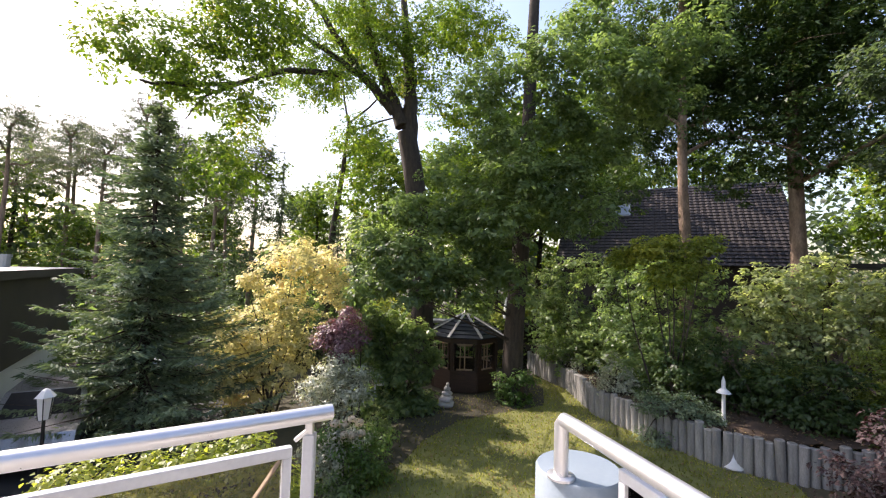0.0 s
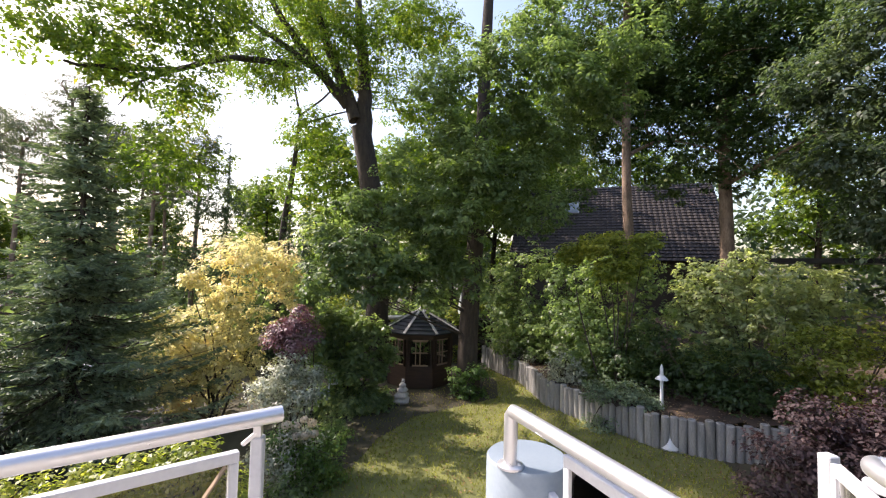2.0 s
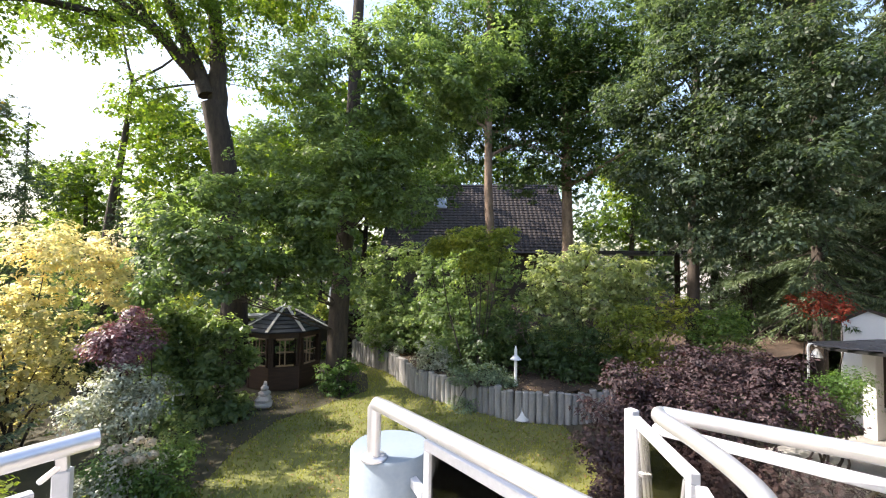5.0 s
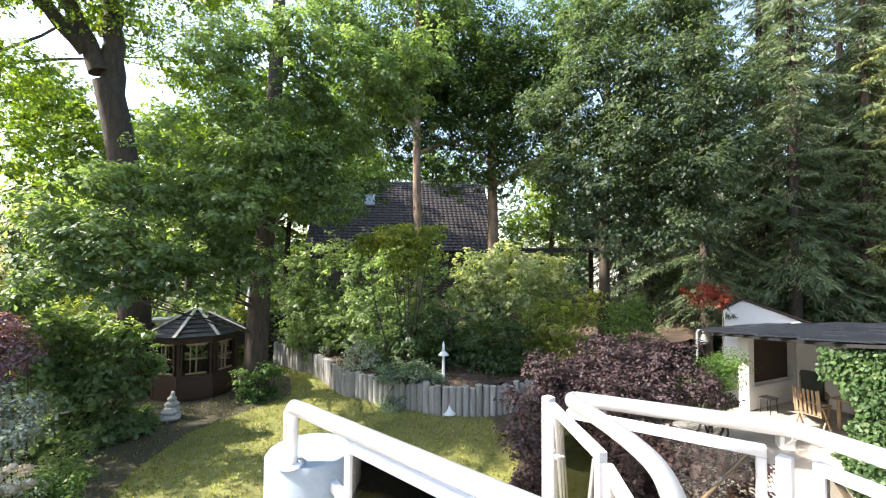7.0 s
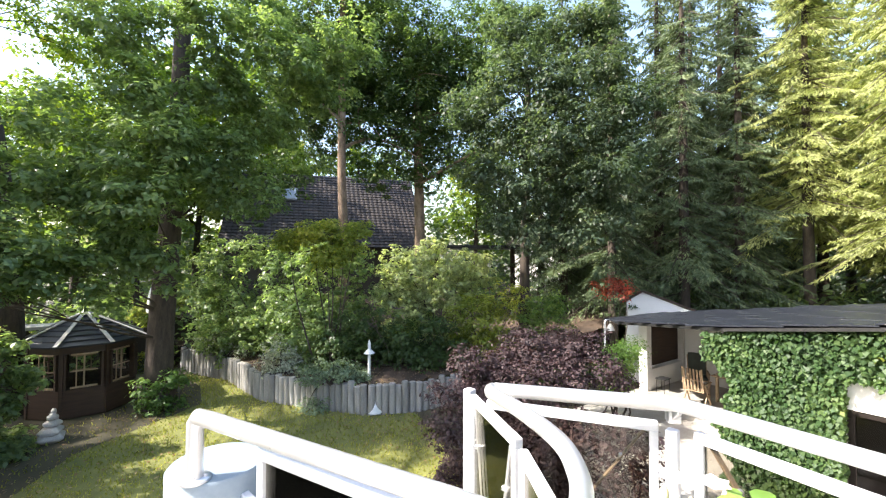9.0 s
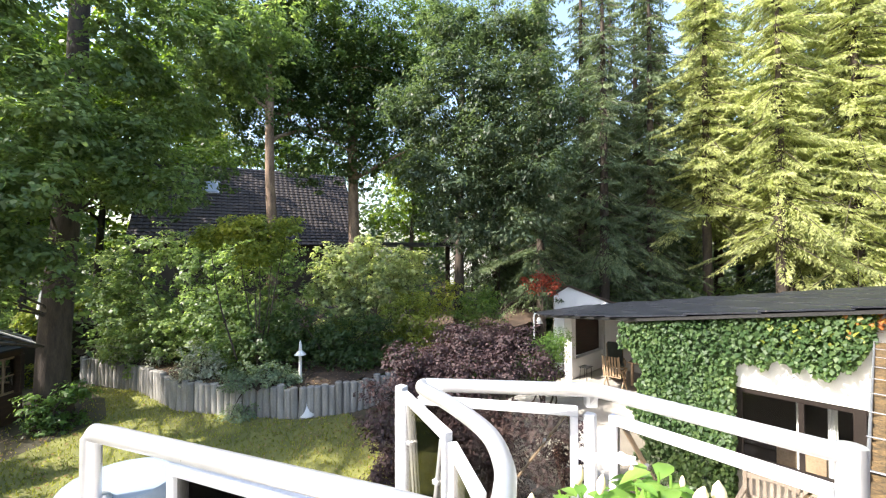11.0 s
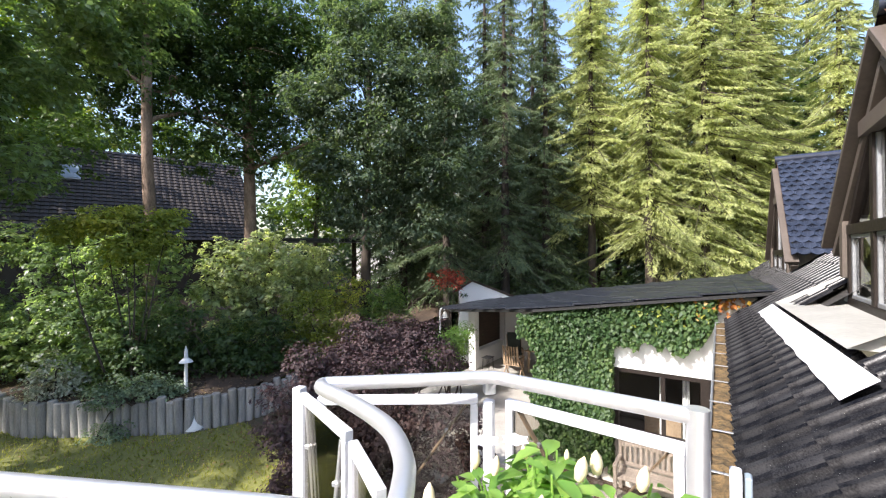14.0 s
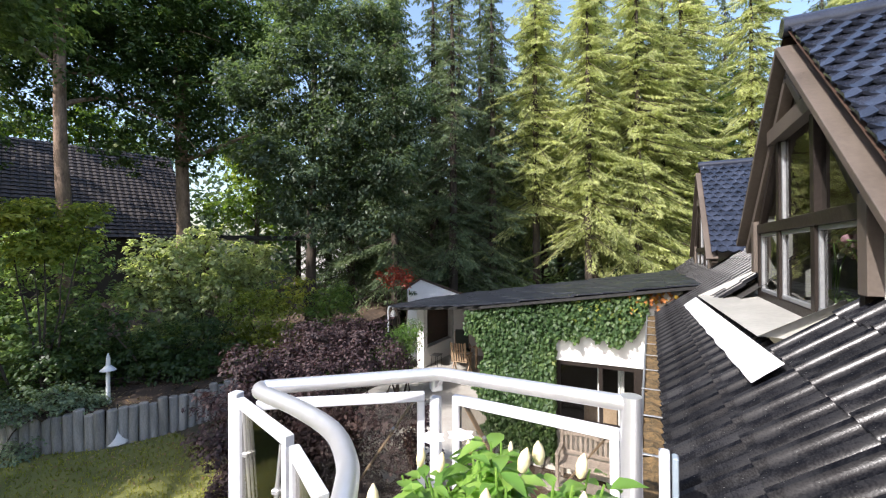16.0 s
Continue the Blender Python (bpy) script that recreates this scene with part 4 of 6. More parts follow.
# porch: post, side wall with a boarded opening, back wall, terrace
TZ = 0.55
part("porch_post", Geo().box((0.26, 0.26, 2.62 - TZ), Matrix.Translation((UA + 3.7, 7.0, (TZ + 2.62) / 2)), 0.01), "plaster", annex, "white square post")
# Inner post in grey plaster: the porch's shade is in its colour.
part("porch_post", Geo().box((0.26, 0.26, 2.62 - TZ), Matrix.Translation((UA + 5.9, 7.0, (TZ + 2.62) / 2)), 0.01), "greyplaster", annex, "post greyed for the porch's shade")
part("parapet", Geo().box((2.0, 0.22, 0.62), Matrix.Translation((UA + 4.8, 7.0, TZ + 0.31)), 0.01), "plaster", annex, "low white wall")
part("porch_wall", Geo().box((0.2, 4.0, 2.3), Matrix.Translation((UA + 6.0, 5.0, TZ + 1.1))).box((5.8, 0.2, 2.6), Matrix.Translation((UA + 3.0, 3.1, TZ + 1.2))), "plaster", annex, "white plaster wall")
sh = part("shutter", Geo().box((1.9, 0.03, 1.25), Matrix.Translation((UA + 4.82, 7.06, TZ + 1.28))), "darkwood", annex, "dark slatted shutter")
slat = Geo().box((0.125, 0.03, 1.2)).mesh("slat", "darkwood")
for i in range(13):
    part("slat", slat, None, sh, m=Matrix.Translation((UA + 3.98 + i * 0.14, 7.09, TZ + 1.28)))
tagged(part("terrace", Geo().box((9.0, 4.1, TZ + 0.1), Matrix.Translation((UA + 3.0, 5.15, (TZ - 0.1) / 2))), "paving", annex, "pale paved terrace"))

# ---- trees and shrubs ----
OAK_A = [(-5.7, 11.4, 11.0, 1.49), (-7.0, 10.7, 10.0, 1.23), (-4.8, 15.8, 12.3, 1.81), (-1.8, 16.4, 13.4, 2.03), (-7.9, 10.1, 9.8, 0.88), (-3.2, 16.2, 15.1, 1.81), (-5.5, 11.6, 9.0, 0.88), (0.9, 16.5, 14.5, 1.81), (-6.7, 10.9, 9.3, 0.79), (-3.0, 16.2, 9.8, 1.02), (-5.8, 11.4, 7.1, 1.05), (-5.1, 11.7, 11.9, 1.40)]
OAK_B = [(-1.2, 12.5, 5.0, 0.87), (-0.2, 12.6, 4.8, 1.0), (1.0, 13.5, 5.5, 1.2), (2.0, 12.1, 6.0, 1.08), (3.5, 12.7, 6.8, 1.29), (4.5, 12.6, 6.3, 1.05), (-1.7, 12.3, 4.2, 0.74), (-0.7, 12.2, 3.8, 0.63), (0.7, 12.6, 4.2, 0.79), (2.1, 13.1, 4.7, 0.84), (4.1, 12.5, 7.7, 1.08), (2.4, 12.1, 7.3, 1.01), (1.4, 12.8, 7.0, 1.0), (0.1, 13.3, 6.3, 0.97), (-1.0, 12.8, 6.3, 0.81), (-2.0, 13.1, 5.5, 0.71), (5.3, 12.8, 8.9, 1.17), (3.8, 12.8, 9.3, 1.13), (2.0, 12.6, 8.7, 1.03), (5.1, 11.4, 10.3, 1.13), (3.3, 12.3, 10.9, 1.18), (1.6, 12.9, 10.4, 1.07), (6.6, 12.1, 9.9, 1.06), (4.8, 12.6, 12.4, 1.14), (2.8, 12.4, 4.0, 0.41), (1.6, 13.7, 3.5, 0.53), (6.8, 11.0, 11.2, 1.01), (0.4, 13.3, 7.9, 0.83), (-0.0, 12.3, 4.0, 0.53), (-2.2, 12.1, 3.8, 0.53)]
OAK_E = [(-5.0, 25.7, 19.5, 2.5), (0.0, 26.2, 20.0, 2.24), (0.9, 25.0, 15.0, 2.12), (-4.4, 23.7, 11.9, 1.78), (-4.7, 22.7, 8.7, 1.55), (-14.1, 23.0, 14.5, 1.37), (-11.2, 23.0, 12.7, 1.58), (-11.3, 21.1, 10.2, 1.25), (-9.4, 22.9, 15.7, 1.58), (-3.0, 26.7, 9.9, 2.23), (1.1, 26.6, 11.2, 2.23), (-0.3, 26.4, 8.1, 2.04), (-3.9, 24.3, 6.4, 1.65), (-9.5, 23.1, 9.9, 1.23), (3.7, 25.4, 18.3, 2.17), (-1.8, 23.2, 15.1, 1.75), (3.0, 25.0, 13.0, 1.89), (-12.4, 20.6, 9.2, 1.03), (-6.3, 25.8, 16.2, 1.39)]
OAK_C = [(9.4, 17.7, 15.4, 3.01), (12.0, 16.0, 14.1, 3.01), (11.5, 16.4, 11.1, 2.05), (8.8, 18.0, 12.1, 1.64), (12.9, 15.2, 10.5, 2.33), (11.0, 16.7, 16.4, 2.47), (13.6, 14.7, 14.5, 2.47), (14.4, 13.8, 13.3, 2.47), (14.2, 14.1, 11.0, 2.19), (10.1, 17.2, 12.9, 1.92), (12.4, 15.7, 12.3, 2.05), (13.3, 14.9, 12.4, 2.05)]
OAK_D = [(13.0, 15.3, 14.1, 3.01), (15.1, 13.2, 12.7, 2.47), (15.9, 12.2, 9.9, 1.92), (14.0, 14.4, 9.8, 1.92), (15.1, 13.2, 15.5, 2.47), (15.9, 12.2, 7.8, 1.37), (11.9, 16.1, 16.6, 2.47), (9.6, 17.6, 13.2, 2.47), (7.6, 18.5, 14.9, 2.47), (16.4, 11.6, 15.7, 2.19)]
HANG = [(11.5, 8.1, 10.8, 1.16), (12.5, 6.9, 10.4, 1.27), (13.7, 5.9, 11.0, 1.14), (11.9, 8.6, 9.1, 1.2), (12.3, 7.0, 8.5, 1.25), (13.3, 5.8, 8.8, 1.19), (13.8, 4.9, 9.6, 0.89), (11.8, 7.8, 7.0, 1.17), (13.2, 6.8, 6.9, 1.23), (13.1, 5.4, 7.2, 0.95), (11.2, 9.1, 7.4, 0.96), (12.4, 7.7, 5.5, 0.99), (13.1, 6.3, 5.3, 0.89), (11.3, 9.4, 9.8, 0.98), (14.0, 5.0, 8.1, 0.69), (13.3, 7.3, 12.6, 1.17), (11.7, 8.2, 12.5, 1.1), (13.6, 5.9, 12.6, 0.91), (13.8, 5.4, 6.1, 0.61), (11.5, 8.6, 5.7, 0.79)]
YELLOW = [(-4.4, 13.3, 4.7, 0.94), (-3.6, 14.0, 4.5, 0.86), (-5.3, 12.6, 4.1, 0.51), (-5.6, 13.3, 2.2, 1.39), (-6.0, 12.4, 1.7, 0.93), (-4.7, 13.1, 1.6, 1.1), (-5.6, 13.2, 0.6, 0.95), (-4.2, 13.2, 2.6, 0.87), (-6.4, 12.5, 2.9, 0.36), (-5.5, 12.4, 4.1, 0.32), (-3.1, 13.9, 3.7, 0.71), (-4.7, 13.2, 3.5, 0.77)]
PURPLE = [(-2.4, 10.4, 2.9, 0.33), (-2.1, 10.6, 3.1, 0.29), (-2.2, 10.4, 2.6, 0.38), (-2.6, 10.5, 2.7, 0.24), (-1.8, 10.5, 2.8, 0.24), (-2.1, 10.5, 3.4, 0.15)]
SILVER = [(-2.3, 10.0, 1.9, 0.52), (-2.7, 10.0, 1.6, 0.38), (-1.8, 9.9, 1.7, 0.4), (-2.2, 10.2, 2.2, 0.35), (-2.1, 9.9, 1.3, 0.46), (-1.6, 10.0, 2.0, 0.26)]
RHODO_A = [(-2.0, 13.4, 2.8, 0.61), (-1.3, 13.9, 2.7, 0.65), (-0.5, 13.3, 2.5, 0.56), (-1.6, 13.8, 2.0, 0.7), (-0.7, 13.4, 1.8, 0.65), (-2.1, 13.3, 2.0, 0.6), (0.0, 13.9, 1.7, 0.5), (-0.2, 13.5, 1.1, 0.43), (-1.8, 13.5, 1.3, 0.55), (-1.1, 13.2, 1.2, 0.56)]
BORDER = [(-1.4, 8.8, 0.8, 0.42), (-1.0, 9.0, 0.9, 0.3), (-1.8, 8.6, 0.8, 0.41), (-1.6, 8.9, 0.3, 0.42), (-2.0, 8.6, 1.1, 0.32), (-1.2, 8.8, 0.5, 0.35)]
HEDGE = [(-2.4, 5.7, 1.7, 0.51), (-3.0, 5.4, 1.8, 0.51), (-3.5, 5.1, 1.8, 0.51), (-2.0, 5.9, 1.4, 0.42), (-3.9, 4.8, 1.9, 0.42), (-2.5, 5.7, 2.0, 0.34)]
BED_A = [(5.5, 17.8, 4.3, 1.2), (6.5, 16.9, 4.9, 0.93), (5.7, 17.3, 2.4, 1.38), (7.1, 15.8, 4.1, 1.25), (6.6, 15.8, 1.9, 1.32), (7.5, 13.6, 4.4, 1.04), (7.6, 13.8, 2.5, 1.29), (8.4, 13.0, 2.9, 1.18), (8.6, 13.0, 4.4, 0.92), (7.0, 13.5, 1.7, 0.88), (6.3, 16.6, 1.7, 0.88), (5.2, 18.3, 3.2, 0.9), (7.0, 14.8, 2.8, 1.07)]
BED_Y = [(6.7, 12.6, 5.3, 0.54), (7.6, 12.2, 5.0, 0.64), (7.0, 12.2, 4.5, 0.54), (6.1, 13.1, 5.1, 0.42), (7.9, 11.8, 5.5, 0.38), (7.2, 12.3, 5.6, 0.29)]
RHODO_L = [(10.5, 12.4, 4.2, 1.0), (11.7, 12.0, 4.6, 0.92), (11.8, 10.6, 4.2, 0.87), (11.3, 12.3, 3.2, 1.12), (11.8, 10.9, 3.2, 0.97), (10.1, 12.6, 3.3, 0.81), (12.8, 10.5, 3.8, 0.66), (12.6, 10.2, 4.4, 0.46), (10.7, 12.3, 2.6, 0.81)]
LIGHT = [(11.2, 9.8, 2.7, 0.72), (12.1, 9.3, 2.9, 0.77), (11.3, 9.1, 2.2, 0.74), (12.5, 8.9, 2.7, 0.55), (10.8, 9.9, 2.0, 0.55), (12.2, 8.3, 3.3, 0.37)]
FERNY = [(13.2, 8.1, 2.7, 0.75), (13.9, 7.8, 2.9, 0.57), (12.8, 8.1, 2.2, 0.55), (13.9, 7.7, 2.3, 0.52)]
DARKLOW = [(9.0, 10.8, 1.9, 0.86), (8.4, 11.7, 1.5, 0.8), (9.4, 10.1, 1.3, 0.72), (9.2, 11.1, 1.2, 0.71), (7.2, 11.9, 1.9, 0.77), (10.2, 9.6, 1.4, 0.64), (10.0, 10.2, 2.1, 0.72), (8.0, 11.4, 2.5, 0.72), (6.6, 12.4, 1.2, 0.49), (10.3, 9.0, 1.2, 0.47)]
PALE = [(6.0, 13.3, 1.6, 0.56), (5.8, 13.4, 1.3, 0.44), (6.3, 13.2, 1.2, 0.44)]
PALE_B = [(5.3, 17.6, 1.4, 0.50), (5.6, 16.9, 1.3, 0.42), (5.2, 18.4, 1.4, 0.48), (5.7, 15.9, 1.2, 0.34)]
JUNIPER = [(6.3, 11.3, 1.1, 0.46), (6.9, 11.0, 1.1, 0.46), (6.0, 11.5, 1.0, 0.32), (7.3, 10.7, 0.9, 0.32)]
MAPLE = [(7.0, 6.1, 2.1, 0.55), (8.1, 5.9, 2.1, 0.58), (8.6, 5.3, 2.3, 0.57), (9.4, 4.9, 2.3, 0.52), (9.7, 4.4, 2.4, 0.43), (6.4, 5.8, 1.6, 0.59), (7.1, 5.6, 1.6, 0.65), (7.6, 4.9, 1.8, 0.71), (8.4, 4.4, 1.9, 0.64), (5.8, 5.6, 1.2, 0.44), (6.4, 5.3, 1.0, 0.49), (6.7, 4.8, 1.0, 0.47), (9.0, 3.9, 2.0, 0.39), (9.5, 3.7, 1.8, 0.3), (8.8, 5.9, 2.5, 0.37), (9.6, 5.4, 2.5, 0.38), (7.1, 4.3, 1.3, 0.57), (6.2, 3.9, 1.4, 0.45), (6.8, 3.4, 1.5, 0.47), (6.6, 2.6, 1.7, 0.39), (6.7, 3.5, 0.8, 0.47), (6.6, 2.7, 1.1, 0.39), (6.9, 2.3, 1.6, 0.33), (7.1, 2.5, 1.0, 0.34)]
GREENM = [(10.4, 4.4, 1.9, 0.39), (10.7, 4.1, 2.0, 0.4), (10.3, 4.2, 1.5, 0.41), (10.8, 3.9, 2.3, 0.24), (10.2, 4.6, 1.6, 0.24)]
RED = [(13.9, 5.9, 3.5, 0.34), (14.2, 5.5, 3.6, 0.34), (13.6, 6.2, 3.6, 0.18), (14.1, 5.8, 3.8, 0.26), (14.0, 5.3, 3.3, 0.22)]
OAK_FILL = [(10.2, 18.4, 12.5, 2.45), (10.2, 18.4, 10.3, 1.87), (11.3, 17.8, 12.8, 2.16), (10.4, 18.3, 14.5, 2.30), (12.3, 17.1, 11.8, 2.01), (8.4, 18.2, 8.4, 1.51), (12.1, 15.9, 8.9, 1.50), (7.4, 18.8, 6.9, 1.1), (13.6, 14.2, 8.6, 1.3)]
BACKSH = [(-8.9, 19.0, 4.5, 1.73), (-5.5, 20.3, 1.1, 1.44), (-10.2, 18.3, 3.7, 1.44), (-7.7, 19.5, 6.9, 1.73), (-3.6, 20.7, 6.1, 1.44), (3.9, 20.6, 2.4, 0.86), (-10.5, 18.2, 0.8, 1.44)]
OAK_A_BOUGHS = [(0.36, (-1.2, 17.4, 10.2), (-1.2, 17.4, 12.5), (-1.5, 17.3, 14.7), (-1.7, 17.3, 17.2)), (0.3, (-1.5, 17.3, 10.6), (-2.1, 17.3, 12.2), (-2.8, 16.8, 13.8), (-3.3, 16.7, 15.7)), (0.23, (-1.8, 17.3, 11.2), (-3.2, 16.7, 12.6), (-4.2, 15.9, 13.8), (-5.2, 15.2, 15.2)), (0.16, (-2.8, 16.8, 12.1), (-3.8, 16.1, 12.7), (-5.2, 15.1, 13.2), (-5.6, 13.9, 13.3)), (0.15, (-1.4, 17.4, 13.7), (-2.1, 17.3, 14.4), (-2.8, 16.8, 14.3)), (0.12, (-4.0, 16.1, 12.2), (-5.4, 14.0, 11.2), (-6.2, 12.6, 10.1), (-6.9, 11.0, 9.3), (-7.4, 10.2, 9.0)), (0.05, (-6.0, 12.6, 10.2), (-6.7, 11.6, 9.1), (-6.8, 11.1, 8.4))]


def tree(name, label, category, trunk, r0, r1, blobs, mat, count, size, seed, bark="bark", limb_r=0.10, group="", nlimb=None, clump=30, spread=0.46, boughs=(), **kw):
    """A broadleaved tree: crooked trunk, tapered limbs to its leaf masses, crown of single leaves."""
    t = thing(name, label, category, group=group)
    rng = np.random.default_rng(seed)
    g = Geo()
    path = smooth_path(trunk, 16)
    trunk_tube(g, path, r0, r1, rng)
    for bough in boughs:
        line = smooth_path(bough[1:], 14)
        g.tube([p + Vector(rng.normal(size=3)) * 0.03 for p in line], [bough[0] * (1 - 0.72 * i / 14) for i in range(15)], 9)
    for k, b in enumerate(blobs if nlimb is None else blobs[:nlimb]):
        c = Vector(b[:3])
        root = min(path[3:], key=lambda p: abs(p.z - (c.z - 0.45 * (Vector(b[:2]) - p.xy).length)))
        i = path.index(root) / len(path)
        limbs(g, root, [c], min(limb_r, (r0 + (r1 - r0) * i) * 0.75), rng, 0.3)
        for q in range(3):
            e = c + Vector(rng.normal(size=3)) * b[3] * 0.55
            limbs(g, root.lerp(c, 0.6), [e], limb_r * 0.35, rng, 0.15, 5)
    part("trunk", g, bark, t, smooth=True)
    part("crown", quads_mesh("crown", crown_quads(seed, blobs, count, size, clump=clump, spread=spread, **kw), mat), None, t)
    return t


def shrub(name, label, blobs, mat, count, size, seed, group="", clump=22, spread=0.24, category="shrub", skirt=True, **kw):
    """A bush of many stems and single leaves, leafy down to the ground unless skirt is off."""
    t = thing(name, label, category, group=group)
    rng = np.random.default_rng(seed)
    x, y = np.mean([b[0] for b in blobs]), np.mean([b[1] for b in blobs])
    z = max(bed_height(x, y), 0.0) - 0.05
    if skirt:
        low = [b for b in blobs if b[2] < z + 2.9]
        blobs = list(blobs) + [(bx, by, max(bed_height(bx, by), 0.0) + 0.45 * r, r * 0.85) for bx, by, bz, r in low]
    g = Geo()
    for b in blobs:
        limbs(g, (x + rng.normal() * 0.15, y + rng.normal() * 0.15, z), [b[:3]], 0.035, rng, 0.12, 6)
        for q in range(3):
            limbs(g, b[:3], [Vector(b[:3]) + Vector(rng.normal(size=3)) * b[3] * 0.5], 0.012, rng, 0.05, 5)
    part("stem", g, "bark", t)
    part("leaves", quads_mesh("leaves", crown_quads(seed, blobs, count, size, clump=clump, spread=spread, **kw), mat), None, t)
    return t


# Sunlit or shaded leaf tones paint how light falls on these crowns.
tree("oak_tree", "tall oak with a forked dark trunk and leaves coloured as sunlit yellow-green", "tree", [(-0.42, 17.5, 0), (-0.40, 17.4, 3), (-0.8, 17.4, 7.6), (-1.3, 17.4, 10.4)], 0.50, 0.40, OAK_A, "oaklit", 40000, 0.135, 21, nlimb=0, limb_r=0.10, boughs=OAK_A_BOUGHS, clump=24, spread=0.42)
tree("oak_tree", "oak coloured as sunlit yellow-green behind the garden house", "tree", [(-6.0, 23.5, 0), (-5.8, 23.6, 6), (-5.4, 23.8, 10), (-5.2, 23.9, 13)], 0.24, 0.08, OAK_E, "oaklit", 36000, 0.21, 26, nlimb=3, clump=30, spread=0.6, limb_r=0.08)
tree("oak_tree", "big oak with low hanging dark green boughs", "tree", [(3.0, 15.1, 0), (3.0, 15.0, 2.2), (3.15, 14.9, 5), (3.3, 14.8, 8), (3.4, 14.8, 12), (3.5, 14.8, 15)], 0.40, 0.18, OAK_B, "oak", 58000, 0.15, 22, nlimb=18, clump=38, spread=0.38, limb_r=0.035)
tree("oak_tree", "tree with pale peeling trunk and crown coloured as shaded green on the bank", "tree", [(9.95, 16.0, 1.2), (9.95, 16.0, 5.5), (9.88, 16.1, 9), (9.9, 16.1, 17)], 0.25, 0.14, OAK_C + OAK_FILL, "oakshade", 70000, 0.17, 23, "pinebark", nlimb=6, clump=38, spread=0.5)
tree("oak_tree", "tall tree with reddish trunk and dense crown coloured as shaded", "tree", [(13.4, 14.8, 1.5), (13.4, 14.8, 6), (13.3, 14.9, 12)], 0.30, 0.2, OAK_D, "oakshade", 56000, 0.16, 24, "pinebark", nlimb=5, clump=28, spread=0.5)
tree("oak_tree", "drooping grey-green tree beside the spruces", "tree", [(13.6, 9.0, 1.4), (13.7, 9.0, 6), (13.8, 8.9, 12)], 0.22, 0.1, HANG, "dull", 56000, 0.135, 25, nlimb=8, droop=0.9, clump=34, spread=0.42, limb_r=0.06)

# low things of the border and the bank
shrub("yellow_maple", "autumn-yellow small maple with orange tips", YELLOW, "yellow", 21000, 0.12, 31, category="small tree", skirt=False)
shrub("purple_shrub", "purple-leaved shrub with pink tips", PURPLE, "pinkish", 5200, 0.07, 32, skirt=False)
shrub("silver_shrub", "silvery variegated shrub in the flower border", SILVER, "silver", 11000, 0.07, 33)
shrub("rhododendron", "dark evergreen rhododendron beside the garden house", RHODO_A, "dark_leaf", 18000, 0.15, 34)
shrub("border_shrub", "low green border shrub with pale spots", BORDER, "green", 8000, 0.065, 35)
shrub("hedge", "yellow-green hedge below the balcony", HEDGE, "lime", 14000, 0.075, 36)
shrub("evergreen_bush", "tall dark green evergreen bush on the bank", BED_A, "dark_leaf", 44000, 0.13, 37)
shrub("golden_bush", "bush with yellow-green shoot tips", BED_Y, "lime", 9000, 0.12, 38)
shrub("rhododendron", "pale leathery rhododendron on the bank", RHODO_L, "rhodo", 19000, 0.15, 39)
shrub("lime_bush", "low yellow-green bush on the bank", LIGHT, "lime", 8500, 0.11, 40)
shrub("feathery_bush", "feathery fresh green bush on the bank", FERNY, "green", 8000, 0.095, 41)
shrub("evergreen_bush", "low dark evergreen bush above the log wall", DARKLOW, "oakshade", 18000, 0.115, 42)
shrub("variegated_shrub", "pale variegated shrub behind the log wall", PALE, "silver", 2400, 0.09, 43)
shrub("variegated_shrub", "pale shrub hanging over the end of the log wall", PALE_B, "silver", 2600, 0.08, 44)
shrub("juniper", "spreading grey-green juniper on the log wall", JUNIPER, "bluespruce", 6000, 0.07, 45)
shrub("japanese_maple", "wide dark purple Japanese maple", MAPLE, "purple", 46000, 0.08, 46, category="small tree")
shrub("green_maple", "small fine-leaved green maple beside the terrace", GREENM, "green", 9000, 0.055, 47, category="small tree", skirt=False)
shrub("red_maple", "little maple with orange-red leaves", RED, "red", 1700, 0.075, 48, category="small tree", skirt=False)
shrub("undergrowth", "green undergrowth between the far trunks", BACKSH, "dull", 30000, 0.11, 49)

shrub("ivy_clump", "ivy clump round the oak's foot", [(2.6, 14.5, 0.75, 0.38), (3.2, 14.5, 0.9, 0.35), (2.9, 14.4, 0.5, 0.4), (3.5, 14.7, 0.8, 0.3)], "green", 2600, 0.10, 50)
shrub("hydrangea", "hydrangea with fading greenish-white heads", [(-1.75, 8.7, 1.1, 0.35), (-1.5, 8.9, 0.9, 0.3), (-1.9, 8.4, 0.8, 0.35)], "silver", 2600, 0.07, 51)
shrub("border_shrub", "low white-flecked bush at the lawn's edge", [(-1.5, 9.6, 0.5, 0.4), (-1.35, 10.4, 0.45, 0.4), (-1.6, 8.0, 0.4, 0.4), (-1.3, 11.4, 0.5, 0.4)], "dark_leaf", 4200, 0.075, 52)

heads = thing("hydrangea_blooms", "fading cream and pink hydrangea heads on short stems", "flowers")
rng = np.random.default_rng(54)
